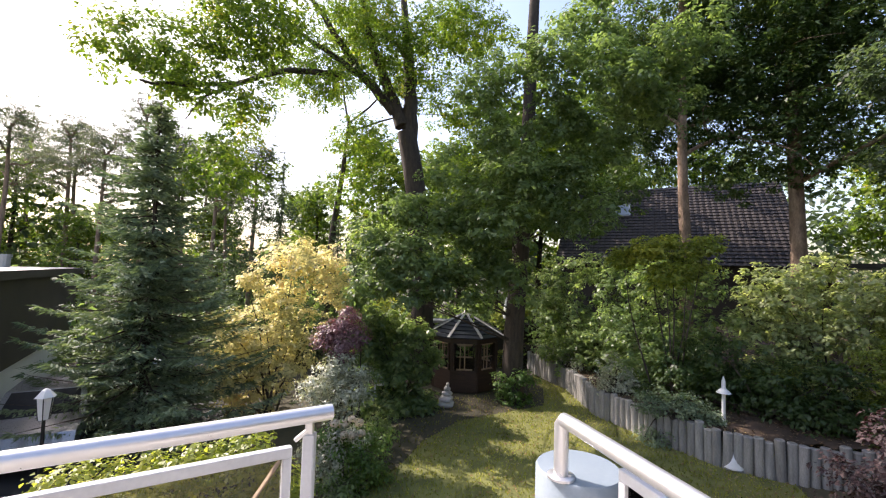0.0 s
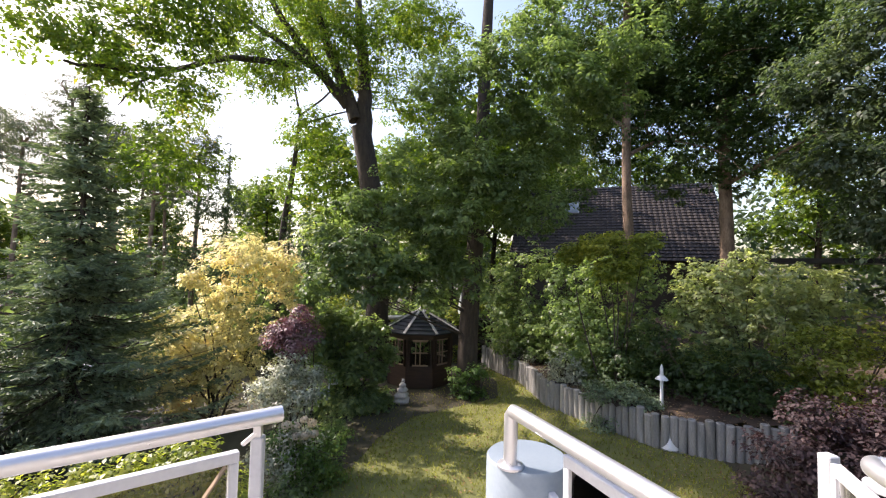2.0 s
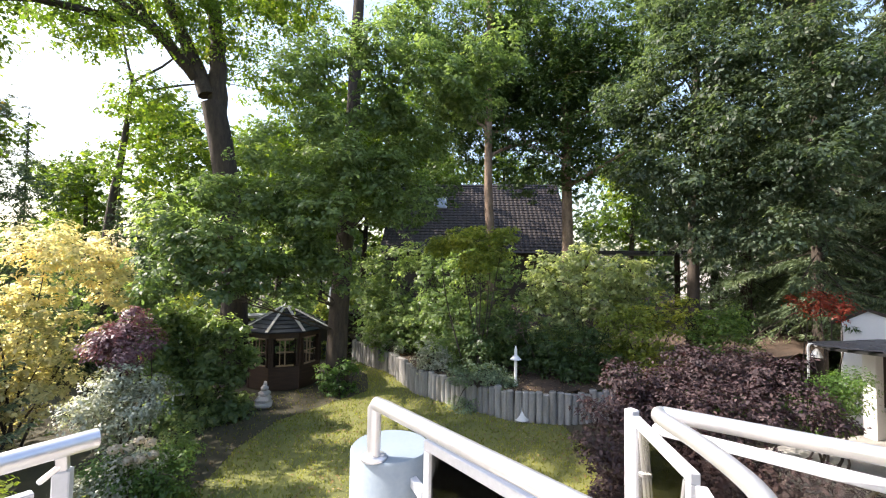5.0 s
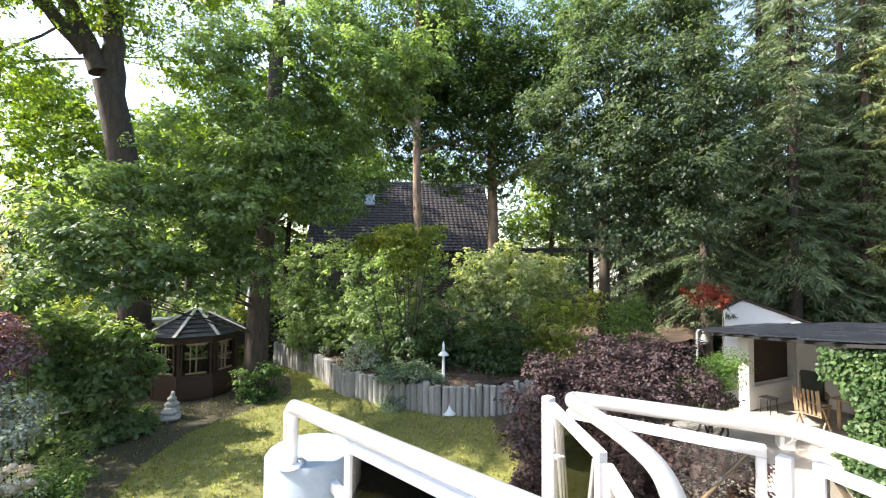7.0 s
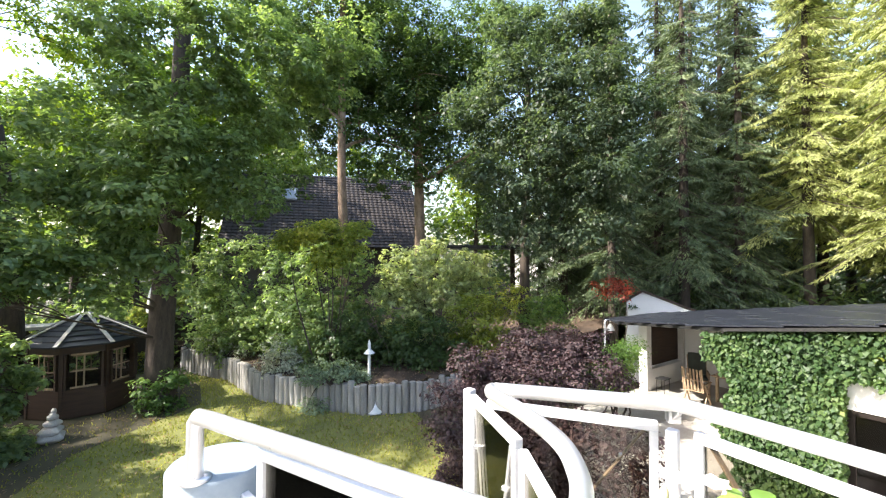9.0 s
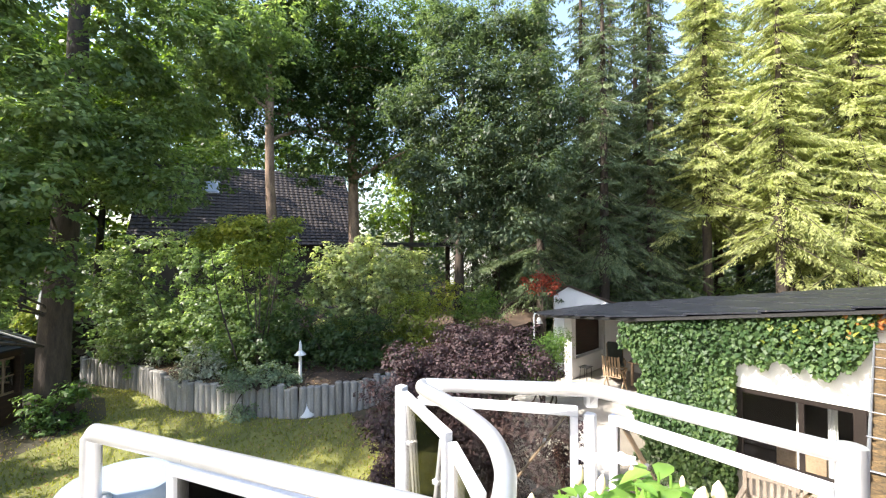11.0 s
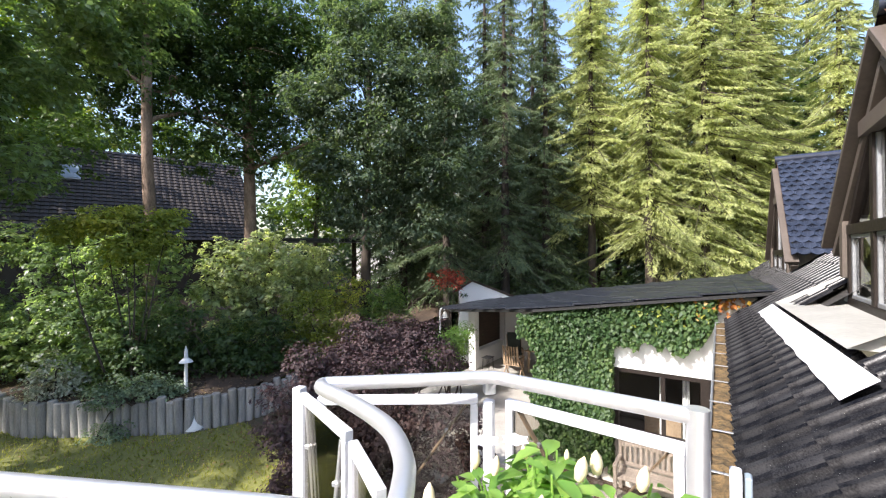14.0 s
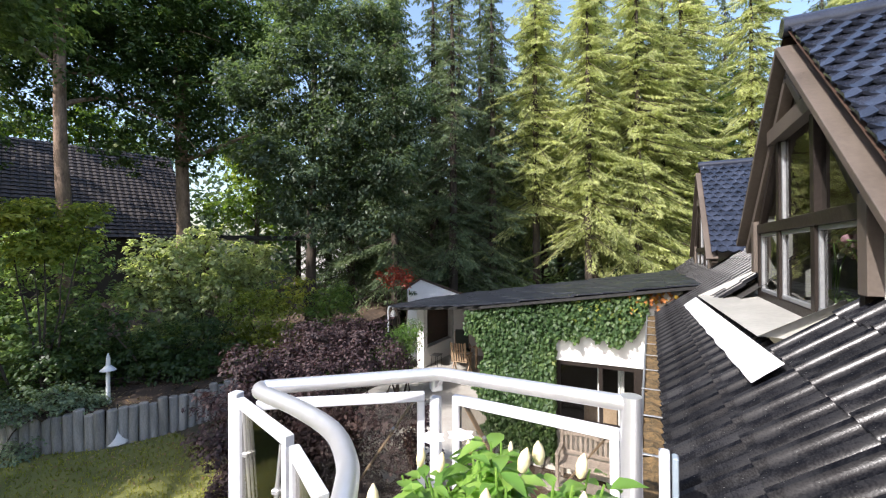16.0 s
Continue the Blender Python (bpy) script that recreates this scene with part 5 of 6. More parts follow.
for x, y, z in ((-1.85, 8.45, 1.42), (-1.70, 8.55, 1.36), (-1.55, 8.62, 1.45), (-1.42, 8.75, 1.34), (-1.66, 8.40, 1.22), (-1.5, 8.45, 1.2), (-1.35, 8.6, 1.18)):
    q = unit(rng.normal(size=(110, 3)))
    r = 0.085 * rng.uniform(0.85, 1.15)
    pos = np.array([x, y, z]) + q * np.array([r, r, r * 0.75])
    bl = part("bloom", quads_mesh("bloom", leaf_quads(rng, pos, 0.045, up=0.1, width=0.9, facing=q * 3), "bloom"), None, heads, "round cream flower head")
    part("stem", Geo().tube([(x, y, z), (x + 0.02, y + 0.02, z - 0.3), (x * 0.98, y, 0.4)], 0.006, 5), "bark", bl)


def spruce_data(seed, height, radius, first, hang, mat, step=0.42, tw=0.02, per=10, top_slim=0.85, twig=(0.12, 0.34), lift=0.22, arms=6):
    """Trunk and needle sprays of a spruce: boughs of uneven length with combed or hanging twigs."""
    rng = np.random.default_rng(seed)
    g = Geo()
    g.tube([(0, 0, -0.3), (rng.normal() * 0.05, rng.normal() * 0.05, height * 0.5), (0, 0, height)], [0.24 * height / 20, 0.15 * height / 20, 0.015], 10)
    pos, ax, ln = [], [], []
    z = first
    while z < height - 0.1:
        q = (z - first) / (height - first)
        L = radius * (1 - q) ** top_slim + 0.12
        for k in range(arms):
            a = rng.uniform(0, 6.283)
            l = L * (rng.uniform(0.35, 0.8) if k % 3 else rng.uniform(0.8, 1.2)) * (1 + 0.6 * noise.noise((math.cos(a) * 1.4 + seed, math.sin(a) * 1.4, z * 0.33)))
            d = np.array([math.cos(a), math.sin(a), 0])
            lat = np.array([-d[1], d[0], 0])
            zz = z + rng.uniform(-step, step) * 0.8
            sag = rng.uniform(0.15, 0.35) + hang * rng.uniform(0.0, 1.5)
            m = max(int(l / 0.12), 2)
            s = np.repeat(np.linspace(0.15, 1, m), per) + rng.uniform(-0.03, 0.03, m * per)
            if k % 2 == 0:
                g.tube([(0, 0, zz), (d[0] * l * 0.5, d[1] * l * 0.5, zz - sag * 0.42 * l), (d[0] * l, d[1] * l, zz - (sag - lift) * l)], [0.028, 0.016, 0.004], 4, False)
            sw = rng.uniform(-1, 1, m * per) * 0.24 * l * (1.12 - s)
            p = d * (l * s)[:, None] + lat * sw[:, None]
            p[:, 2] += zz - sag * l * s + lift * l * s ** 3 - np.abs(sw) * 0.3
            t = (d * 0.75 + lat * np.sign(sw)[:, None] * 0.7 + rng.normal(size=(m * per, 3)) * 0.22) * (1 - hang)
            t[:, 2] -= hang * rng.uniform(0.7, 1.4, m * per)
            t += rng.normal(size=t.shape) * 0.14
            pos.append(p)
            ax.append(t)
            ln.append(rng.uniform(*twig, m * per) * rng.uniform(0.7, 1.15))
        z += step * rng.uniform(0.6, 1.4)
    pos, ax, ln = np.concatenate(pos), unit(np.concatenate(ax)), np.concatenate(ln)[:, None]
    side = unit(np.cross(ax, rng.normal(size=ax.shape)))
    w = tw * rng.uniform(0.7, 1.5, len(pos))[:, None]
    q = np.stack([pos, pos + ax * ln * 0.4 + side * w, pos + ax * ln, pos + ax * ln * 0.4 - side * w], 1)
    return g.mesh("trunk", "bark", True), quads_mesh("needles", q, mat)


def conifer(data, label, x, y, z, s, turn, group="spruces", slim=1.0):
    t = thing("spruce", label, "tree", pose(x, y, z, 0, 0, turn) @ Matrix.Diagonal((s * slim, s * slim, s, 1)), group)
    part("trunk", data[0], None, t)
    part("needles", data[1], None, t)
    return t


# Two colourings of spruce: weeping ones painted sunlit, shady ones painted in shade.
weeping = [spruce_data(60 + i, 18.5, 2.7, 4.0 + i, 0.44, "sprucelit", 0.27, 0.018, 13, 0.60, (0.10, 0.30), 0.04, 7) for i in range(3)]
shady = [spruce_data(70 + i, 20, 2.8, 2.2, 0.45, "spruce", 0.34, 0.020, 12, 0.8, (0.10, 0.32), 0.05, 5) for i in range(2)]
bluish = spruce_data(80, 8.9, 2.9, 0.2, 0.15, "bluespruce", 0.13, 0.017, 16, 0.9, (0.08, 0.26), 0.30, 7)
conifer(bluish, "blue-green spruce with dense drooping boughs", -7.6, 11.3, 0, 1.0, 30, "")
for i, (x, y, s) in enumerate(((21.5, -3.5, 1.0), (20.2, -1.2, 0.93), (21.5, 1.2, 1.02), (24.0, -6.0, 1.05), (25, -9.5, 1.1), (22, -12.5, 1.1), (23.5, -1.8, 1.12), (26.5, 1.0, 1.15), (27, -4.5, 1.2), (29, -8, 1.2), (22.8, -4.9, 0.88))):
    conifer(weeping[i % 3], "tall spruce with hanging twigs coloured as sunlit yellow-green", x, y, 0.5, s, i * 67)
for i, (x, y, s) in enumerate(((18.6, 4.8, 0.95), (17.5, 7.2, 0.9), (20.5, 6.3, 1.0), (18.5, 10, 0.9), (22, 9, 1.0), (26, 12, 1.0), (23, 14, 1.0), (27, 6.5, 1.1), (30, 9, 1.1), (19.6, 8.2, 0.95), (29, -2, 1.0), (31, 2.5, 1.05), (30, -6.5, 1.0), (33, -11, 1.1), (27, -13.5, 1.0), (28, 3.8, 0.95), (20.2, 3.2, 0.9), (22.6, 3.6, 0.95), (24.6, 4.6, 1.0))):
    conifer(shady[i % 2], "spruce coloured as dark and shaded, with a bare lower trunk", x, y, 1.0, s, i * 51)
# slim dark cypresses
for x, y, z, s in ((-8.3, 22.5, 0, 0.54), (-5.4, 23.4, 0, 0.47)):
    conifer(shady[0], "slim dark cypress among the far trees", x, y, z, s, 20, "cypresses", 0.42)

# far woods
woods_blobs = [(0, 0, 11, 2.6), (1.8, 0.5, 9, 2.0), (-1.7, 0.8, 8.6, 2.1), (0.4, -1.6, 7.4, 2.0), (0.2, 1.2, 13.5, 2.0), (-1.2, -1.0, 12, 1.9), (1.3, -0.9, 12.2, 1.8), (-0.6, 0.4, 5.6, 1.6)]
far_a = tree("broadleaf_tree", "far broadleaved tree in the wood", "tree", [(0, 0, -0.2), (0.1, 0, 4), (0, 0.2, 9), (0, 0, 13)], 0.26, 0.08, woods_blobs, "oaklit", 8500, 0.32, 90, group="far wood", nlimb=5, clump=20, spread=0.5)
far_a.matrix_basis = pose(-4, 30, 0)
# Trees at (5.5, 28.5) and (11, 32) are added to shade the neighbour's roof.
for i, (x, y, s) in enumerate(((2, 33, 1.05), (5.5, 28.5, 1.2), (11, 32, 1.35), (8, 31, 1.0), (-10, 35, 0.8), (-16, 31, 0.62), (-21, 25, 0.52), (-25, 19, 0.48), (-19, 36, 0.7), (-27, 24, 0.6), (14, 34, 1.1), (20, 30, 1.0), (26, 22, 1.0), (4, 26, 0.7), (30, 17, 1.1), (33, 0, 1.1), (33, -10, 1.1), (-28, 28, 0.8), (-13, 42, 0.9), (0, 45, 1.2), (20, 42, 1.2))):
    copy_thing(far_a, pose(x, y, 0, 0, 0, i * 77) @ Matrix.Diagonal((s, s, s, 1)))
pine_blobs = [(0, 0, 14, 1.7), (1.4, 0.4, 13, 1.3), (-1.3, 0.2, 12.6, 1.3), (0.2, -1.2, 11.8, 1.2), (0, 0.8, 15.2, 1.3), (-0.8, -0.5, 10.8, 0.9)]
far_p = tree("pine_tree", "far pine with bare reddish trunk and ragged crown", "tree", [(0, 0, -0.2), (0.15, 0, 5), (0, 0.1, 10), (0, 0, 14)], 0.20, 0.08, pine_blobs, "pine", 12000, 0.20, 91, "pinebark", group="far pines", clump=36, spread=0.5, flat=0.35, width=0.2)
far_p.matrix_basis = pose(-19, 27, 0)
for i, (x, y, s) in enumerate(((-22, 25, 0.85), (-25, 29, 0.9), (-17, 31, 0.8), (-11.3, 21.5, 0.7), (-10, 23, 0.72), (-28, 22, 0.85), (-21, 34, 0.95), (-14, 28, 0.75), (-31, 32, 1), (-17.5, 22, 0.72), (-20, 19.5, 0.75), (-24, 17, 0.8), (-15.5, 25.5, 0.78))):
    copy_thing(far_p, pose(x, y, 0, 0, 0, i * 61) @ Matrix.Diagonal((s, s, s, 1)))

# far wood: undergrowth and crowns that close the view all round
rng = np.random.default_rng(101)
ang = rng.uniform(radians(-75), radians(150), 5200)
rad = rng.uniform(38, 60, 5200)
hz = rng.uniform(0, 1, 5200) ** 1.3
left = ang > radians(95)
top = np.where(left, 8.0, 15.0) * (0.75 + 0.25 * np.sin(ang * 9) + 0.12 * np.sin(ang * 23))
cen = np.stack([rad * np.cos(ang), rad * np.sin(ang), hz * top], 1)
pos = (cen[:, None] + rng.normal(size=(5200, 14, 3)) * 0.8).reshape(-1, 3)
tagged(part("far_woods", quads_mesh("far_woods", leaf_quads(rng, pos, 0.75), "dull"), None), "distant mixed woodland behind the gardens", "woods", kind="stuff")
rng = np.random.default_rng(102)
ang = rng.uniform(radians(-20), radians(140), 1500)
rad = rng.uniform(20, 34, 1500)
cen = np.stack([rad * np.cos(ang), rad * np.sin(ang), rng.uniform(0, 1, 1500) ** 1.5 * (2.2 + 1.2 * np.sin(ang * 11)) + 0.3], 1)
pos = (cen[:, None] + rng.normal(size=(1500, 30, 3)) * 0.45).reshape(-1, 3)
tagged(part("undergrowth_belt", quads_mesh("undergrowth_belt", leaf_quads(rng, pos, 0.30), "oak"), None), "belt of shrubs and saplings between the trees", "undergrowth", kind="stuff")

# ---- garden things ----
gz = thing("garden_house", "small octagonal dark wooden garden house with a tiled roof", "garden house", pose(1.4, 16.9, 0, 0, 0, -90 + 3 + 15))
RO, RW, EZ, AZ = 1.62, 1.30, 2.02, 2.84


def oct_pt(r, k, z):
    a = radians(45 * k)
    return Vector((r * math.cos(a), r * math.sin(a), z))


for k in range(8):
    a, b = oct_pt(RW, k, 0), oct_pt(RW, k + 1, 0)
    up = Vector((0, 0, 1))
    d = (b - a).normalized()
    out = d.cross(up)
    g = Geo().bar(a + up * 0.4, b + up * 0.4, 0.05, 0.8).bar(a + up * 1.92, b + up * 1.92, 0.05, 0.24).bar(a + up * 0.8 + d * 0.09, a + up * 1.8 + d * 0.09, 0.05, 0.18, up=out).bar(b + up * 0.8 - d * 0.09, b + up * 1.8 - d * 0.09, 0.05, 0.18, up=out)
    wp = part("wall_panel", g, "darkwood", gz, "red-brown boarded panel")
    win = part("window", Geo().bar(a + up * 0.84 + d * 0.2, b + up * 0.84 - d * 0.2, 0.05, 0.05).bar(a + up * 1.77 + d * 0.2, b + up * 1.77 - d * 0.2, 0.05, 0.05)
               .bar((a + b) / 2 + up * 0.84, (a + b) / 2 + up * 1.77, 0.04, 0.03, up=out).bar(a + up * 1.3 + d * 0.2, b + up * 1.3 - d * 0.2, 0.04, 0.03)
               .bar(a.lerp(b, 0.33) + up * 0.84, a.lerp(b, 0.33) + up * 1.77, 0.03, 0.02, up=out), "teak", gz, "brown muntin window")
    pn = part("pane", Geo().add([a + up * 0.82 + d * 0.18, b + up * 0.82 - d * 0.18, b + up * 1.79 - d * 0.18, a + up * 1.79 + d * 0.18], [(0, 1, 2, 3)]), "glass", win)
    pn.visible_shadow = False
    part("corner_post", Geo().bar(a, a + up * 2.0, 0.09, 0.09, up=out), "darkwood", gz)
    # roof bay with stepped shingle courses
    e0, e1 = oct_pt(RO, k, EZ), oct_pt(RO, k + 1, EZ)
    top = Vector((0, 0, AZ))
    g = Geo()
    for r in range(7):
        q0, q1 = r / 7, (r + 1) / 7
        A, B, C, D = e0.lerp(top, q0), e1.lerp(top, q0), e1.lerp(top, q1 + 0.02), e0.lerp(top, q1 + 0.02)
        lift = Vector((0, 0, 0.045))
        g.add([A + lift, B + lift, C, D, A, B], [(0, 1, 2, 3), (4, 5, 1, 0)])
    part("roof_bay", g, "roofing", gz, "grey shingled roof bay")
    part("hip_batten", Geo().bar(oct_pt(RO, k, EZ) + up * 0.06, top + up * 0.05, 0.10, 0.03), "stone", gz, "pale grey hip strip")
part("floor_plate", Geo().add([oct_pt(RW, k, 0.05) for k in range(8)], [tuple(range(8))]), "darkwood", gz)
part("finial", Geo().lathe([(0.07, AZ + 0.04), (0.05, AZ + 0.10), (0.01, AZ + 0.16)], Matrix(), 10), "greyplaster", gz)

g = Geo()
for r0, z0, z1, ox in ((0.36, 0.0, 0.20, 0.0), (0.30, 0.16, 0.36, -0.03), (0.22, 0.32, 0.52, 0.02), (0.15, 0.48, 0.68, -0.01), (0.08, 0.64, 0.78, 0.01)):
    g.box((r0 * 1.7, r0 * 1.4, z1 - z0), pose(ox, ox, (z0 + z1) / 2, ox * 90, ox * 60, r0 * 160), 0.075)
ornament = part("garden_ornament", g, "stone")
ornament.matrix_basis = pose(0.58, 14.1, 0.0, 2, 3, 25)
tagged(ornament, "weathered pale stone garden figure standing on the lawn edge", "ornament")


def post_lamp(x, y, z, h, label):
    """A white post light with a flat cone shade and a pointed top."""
    t = thing("garden_lamp", label, "lamp", pose(x, y, z), "garden lamps")
    part("post", Geo().tube([(0, 0, -0.05), (0, 0, h - 0.42)], [0.05, 0.042], 14), "whitemetal", t, smooth=True)
    part("foot", Geo().lathe([(0.09, 0.0), (0.08, 0.04), (0.05, 0.07)], Matrix(), 14), "whitemetal", t, smooth=True)
    part("shade", Geo().lathe([(0.17, h - 0.42), (0.16, h - 0.40), (0.07, h - 0.31), (0.05, h - 0.30)], Matrix(), 20), "whitemetal", t, "white conical shade", True)
    part("cap", Geo().lathe([(0.05, h - 0.30), (0.045, h - 0.12), (0.012, h)], Matrix(), 14), "whitemetal", t, smooth=True)
    return t


def crook_lamp(x, y, z, h, turn, label):
    """A white lamp with a bent arm and a hanging bell shade."""
    t = thing("garden_lamp", label, "lamp", pose(x, y, z, 0, 0, turn), "garden lamps")
    part("post", Geo().tube([(0, 0, -0.05), (0, 0, h - 0.14)] + [(0.09 - 0.09 * math.cos(q), 0, h - 0.14 + 0.12 * math.sin(q)) for q in (0.4, 0.9, 1.57, 2.2, 2.8)], 0.03, 12), "whitemetal", t, smooth=True)
    part("shade", Geo().lathe([(0.13, h - 0.36), (0.12, h - 0.33), (0.06, h - 0.20), (0.02, h - 0.15)], Matrix.Translation((0.18, 0, 0)), 18), "whitemetal", t, "white bell shade", True)
    return t


post_lamp(7.58, 10.62, 0.80, 1.22, "white lacquered post lamp on the bank behind the log wall")
t = thing("garden_lamp", "small white cone-shaped lamp at the foot of the log wall", "lamp", pose(7.32, 9.95, 0), "garden lamps")
part("shade", Geo().lathe([(0.22, 0.05), (0.21, 0.09), (0.09, 0.30), (0.04, 0.42), (0.025, 0.54)], Matrix(), 18), "whitemetal", t, "white cone shade", True)
part("stake", Geo().tube([(0, 0, -0.05), (0, 0, 0.95)], 0.012, 8), "black", t)
part("foot", Geo().lathe([(0.12, 0.0), (0.12, 0.05)], Matrix(), 14), "whitemetal", t)
crook_lamp(-1.7, 13.3, 0.0, 1.25, -20, "white crook-armed lamp standing in the shrub border")
crook_lamp(12.9, 5.55, 1.25, 1.40, -40, "white crook-armed lamp on the bank beside the porch")

lantern = thing("yard_lantern", "black lamp post with a white paned lantern head", "lamp", pose(-6.9, 7.75, 0.05) @ Matrix.Diagonal((0.66, 0.66, 0.98, 1)))
part("post", Geo().tube([(0, 0, 0), (0, 0, 1.62)], [0.05, 0.04], 10), "black", lantern, smooth=True)
part("head", Geo().lathe([(0.13, 1.62), (0.19, 2.02)], Matrix(), 6), "plaster", lantern, "white glass lantern head")
g = Geo()
for k in range(6):
    a = radians(60 * k)
    g.bar((0.132 * math.cos(a), 0.132 * math.sin(a), 1.62), (0.193 * math.cos(a), 0.193 * math.sin(a), 2.02), 0.02, 0.02)
part("cage", g, "black", lantern)
part("lid", Geo().lathe([(0.24, 2.02), (0.10, 2.14), (0.02, 2.18)], Matrix(), 6), "whitemetal", lantern)

# garden furniture on the terrace and the patio


def slatted_bench(m):
    t = thing("garden_bench", "grey weathered teak bench with a slatted curved back, against the wall", "bench", m)
    for x in (-0.72, 0.72):
        part("leg", Geo().box((0.06, 0.06, 0.62), pose(x, -0.5, 0.31), 0.006), "greyteak", t)
        part("leg", Geo().box((0.06, 0.06, 0.92), pose(x, 0.0, 0.46), 0.006), "greyteak", t)
        part("armrest", Geo().box((0.07, 0.56, 0.035), pose(x, -0.26, 0.635), 0.006), "greyteak", t)
    for k in range(6):
        part("seat_slat", Geo().box((1.44, 0.075, 0.022), pose(0, -0.47 + k * 0.085, 0.42), 0.004), "greyteak", t)
    part("back_rail", Geo().box((1.44, 0.04, 0.06), pose(0, 0.0, 0.50), 0.005), "greyteak", t)
    for s in (-1, 1):
        top = [(s * (0.02 + 0.68 * q), 0.0, 0.80 + 0.09 * math.sin(math.pi * (0.15 + 0.7 * q))) for q in (0, 0.25, 0.5, 0.75, 1)]
        g = Geo()
        for a, b in zip(top, top[1:]):
            g.bar(a, b, 0.04, 0.09)
        part("top_rail", g, "greyteak", t, "curved top rail")
    for k in range(15):
        part("back_slat", Geo().box((0.045, 0.016, 0.33), pose(-0.64 + k * 0.0915, 0, 0.66), 0.003), "greyteak", t)
    return t


def armchair(m, cushion):
    t = thing("garden_chair", "folding teak garden chair" + (" with a dark cushion" if cushion else " with a slatted back") + " on the terrace", "chair", m, "terrace chairs")
    for x in (-0.26, 0.26):
        part("leg", Geo().bar((x, -0.25, 0), (x, 0.18, 0.60), 0.03, 0.04), "teak", t)
        part("leg", Geo().bar((x, 0.28, 0), (x, -0.22, 0.60), 0.03, 0.04), "teak", t)
        part("armrest", Geo().box((0.05, 0.52, 0.03), pose(x, 0, 0.62), 0.005), "teak", t)
        part("back_post", Geo().bar((x * 0.92, 0.22, 0.40), (x * 0.92, 0.36, 1.06), 0.03, 0.035), "teak", t)
    part("seat", Geo().box((0.48, 0.46, 0.03), pose(0, 0, 0.42), 0.006), "teak", t)
    for k in range(6):
        part("back_slat", Geo().bar((-0.2 + 0.08 * k, 0.235, 0.45), (-0.2 + 0.08 * k, 0.355, 1.03), 0.045, 0.014, up=(0, 1, 0)), "teak", t)
    if cushion:
        part("cushion", Geo().box((0.46, 0.46, 0.07), pose(0, 0, 0.47), 0.02).box((0.46, 0.07, 0.66), pose(0, 0.26, 0.80, -12), 0.02), "cloth", t, "dark green seat cushion")
    return t


slatted_bench(HOUSE @ pose(UA - 0.08, 0.95, 0.0, 0, 0, -90))
armchair(HOUSE @ pose(11.3, 5.95, 0.55, 0, 0, -60), True)
armchair(HOUSE @ pose(10.2, 5.5, 0.55, 0, 0, 95), False)
armchair(HOUSE @ pose(10.6, 4.5, 0.55, 0, 0, 120), False)
table = thing("garden_table", "round-cornered teak table on the terrace", "table", HOUSE @ pose(11.5, 4.9, 0.55))
part("tabletop", Geo().box((1.5, 0.95, 0.035), pose(0, 0, 0.73), 0.01), "teak", table)
for x in (-0.6, 0.6):
    for y in (-0.38, 0.38):
        part("leg", Geo().box((0.07, 0.07, 0.71), pose(x, y, 0.355), 0.006), "teak", table)
stool = thing("plant_stand", "small black metal stand by the porch wall", "stand", HOUSE @ pose(10.55, 6.6, 0.55))
part("top", Geo().box((0.38, 0.30, 0.02), pose(0, 0, 0.40), 0.004), "black", stool)
for x in (-0.16, 0.16):
    for y in (-0.12, 0.12):
        part("leg", Geo().bar((x, y, 0.0), (x * 0.9, y * 0.9, 0.39), 0.018, 0.018), "black", stool)

# patio of broken flagstones
patio = tagged(part("patio", Geo().box((4.0, 5.8, 0.06), Matrix.Translation((4.6, 3.0, -0.015))), "soil"), "patio of pale broken flagstones", "patio", kind="structure")
patio.matrix_basis = HOUSE
rng = np.random.default_rng(77)
for i in range(6):
    for j in range(9):
        g = Geo()
        c = Vector((2.95 + i * 0.62 + rng.normal() * 0.05, 0.35 + j * 0.64 + rng.normal() * 0.05))
        ring = [(c.x + 0.29 * math.cos(q) * rng.uniform(0.85, 1.2), c.y + 0.31 * math.sin(q) * rng.uniform(0.85, 1.2)) for q in (0.2, 1.0, 1.9, 2.7, 3.6, 4.4, 5.4)]
        k = len(ring)
        g.add([(x, y, 0.016) for x, y in ring] + [(x, y, 0.04) for x, y in ring], [tuple(range(k, 2 * k))] + [(q, (q + 1) % k, (q + 1) % k + k, q + k) for q in range(k)])
        part("flagstone", g, "paving", patio)

# vine on the annex wall
vine = thing("wall_vine", "dense green vine over the annex wall, turning yellow and red", "climbing plant", HOUSE)


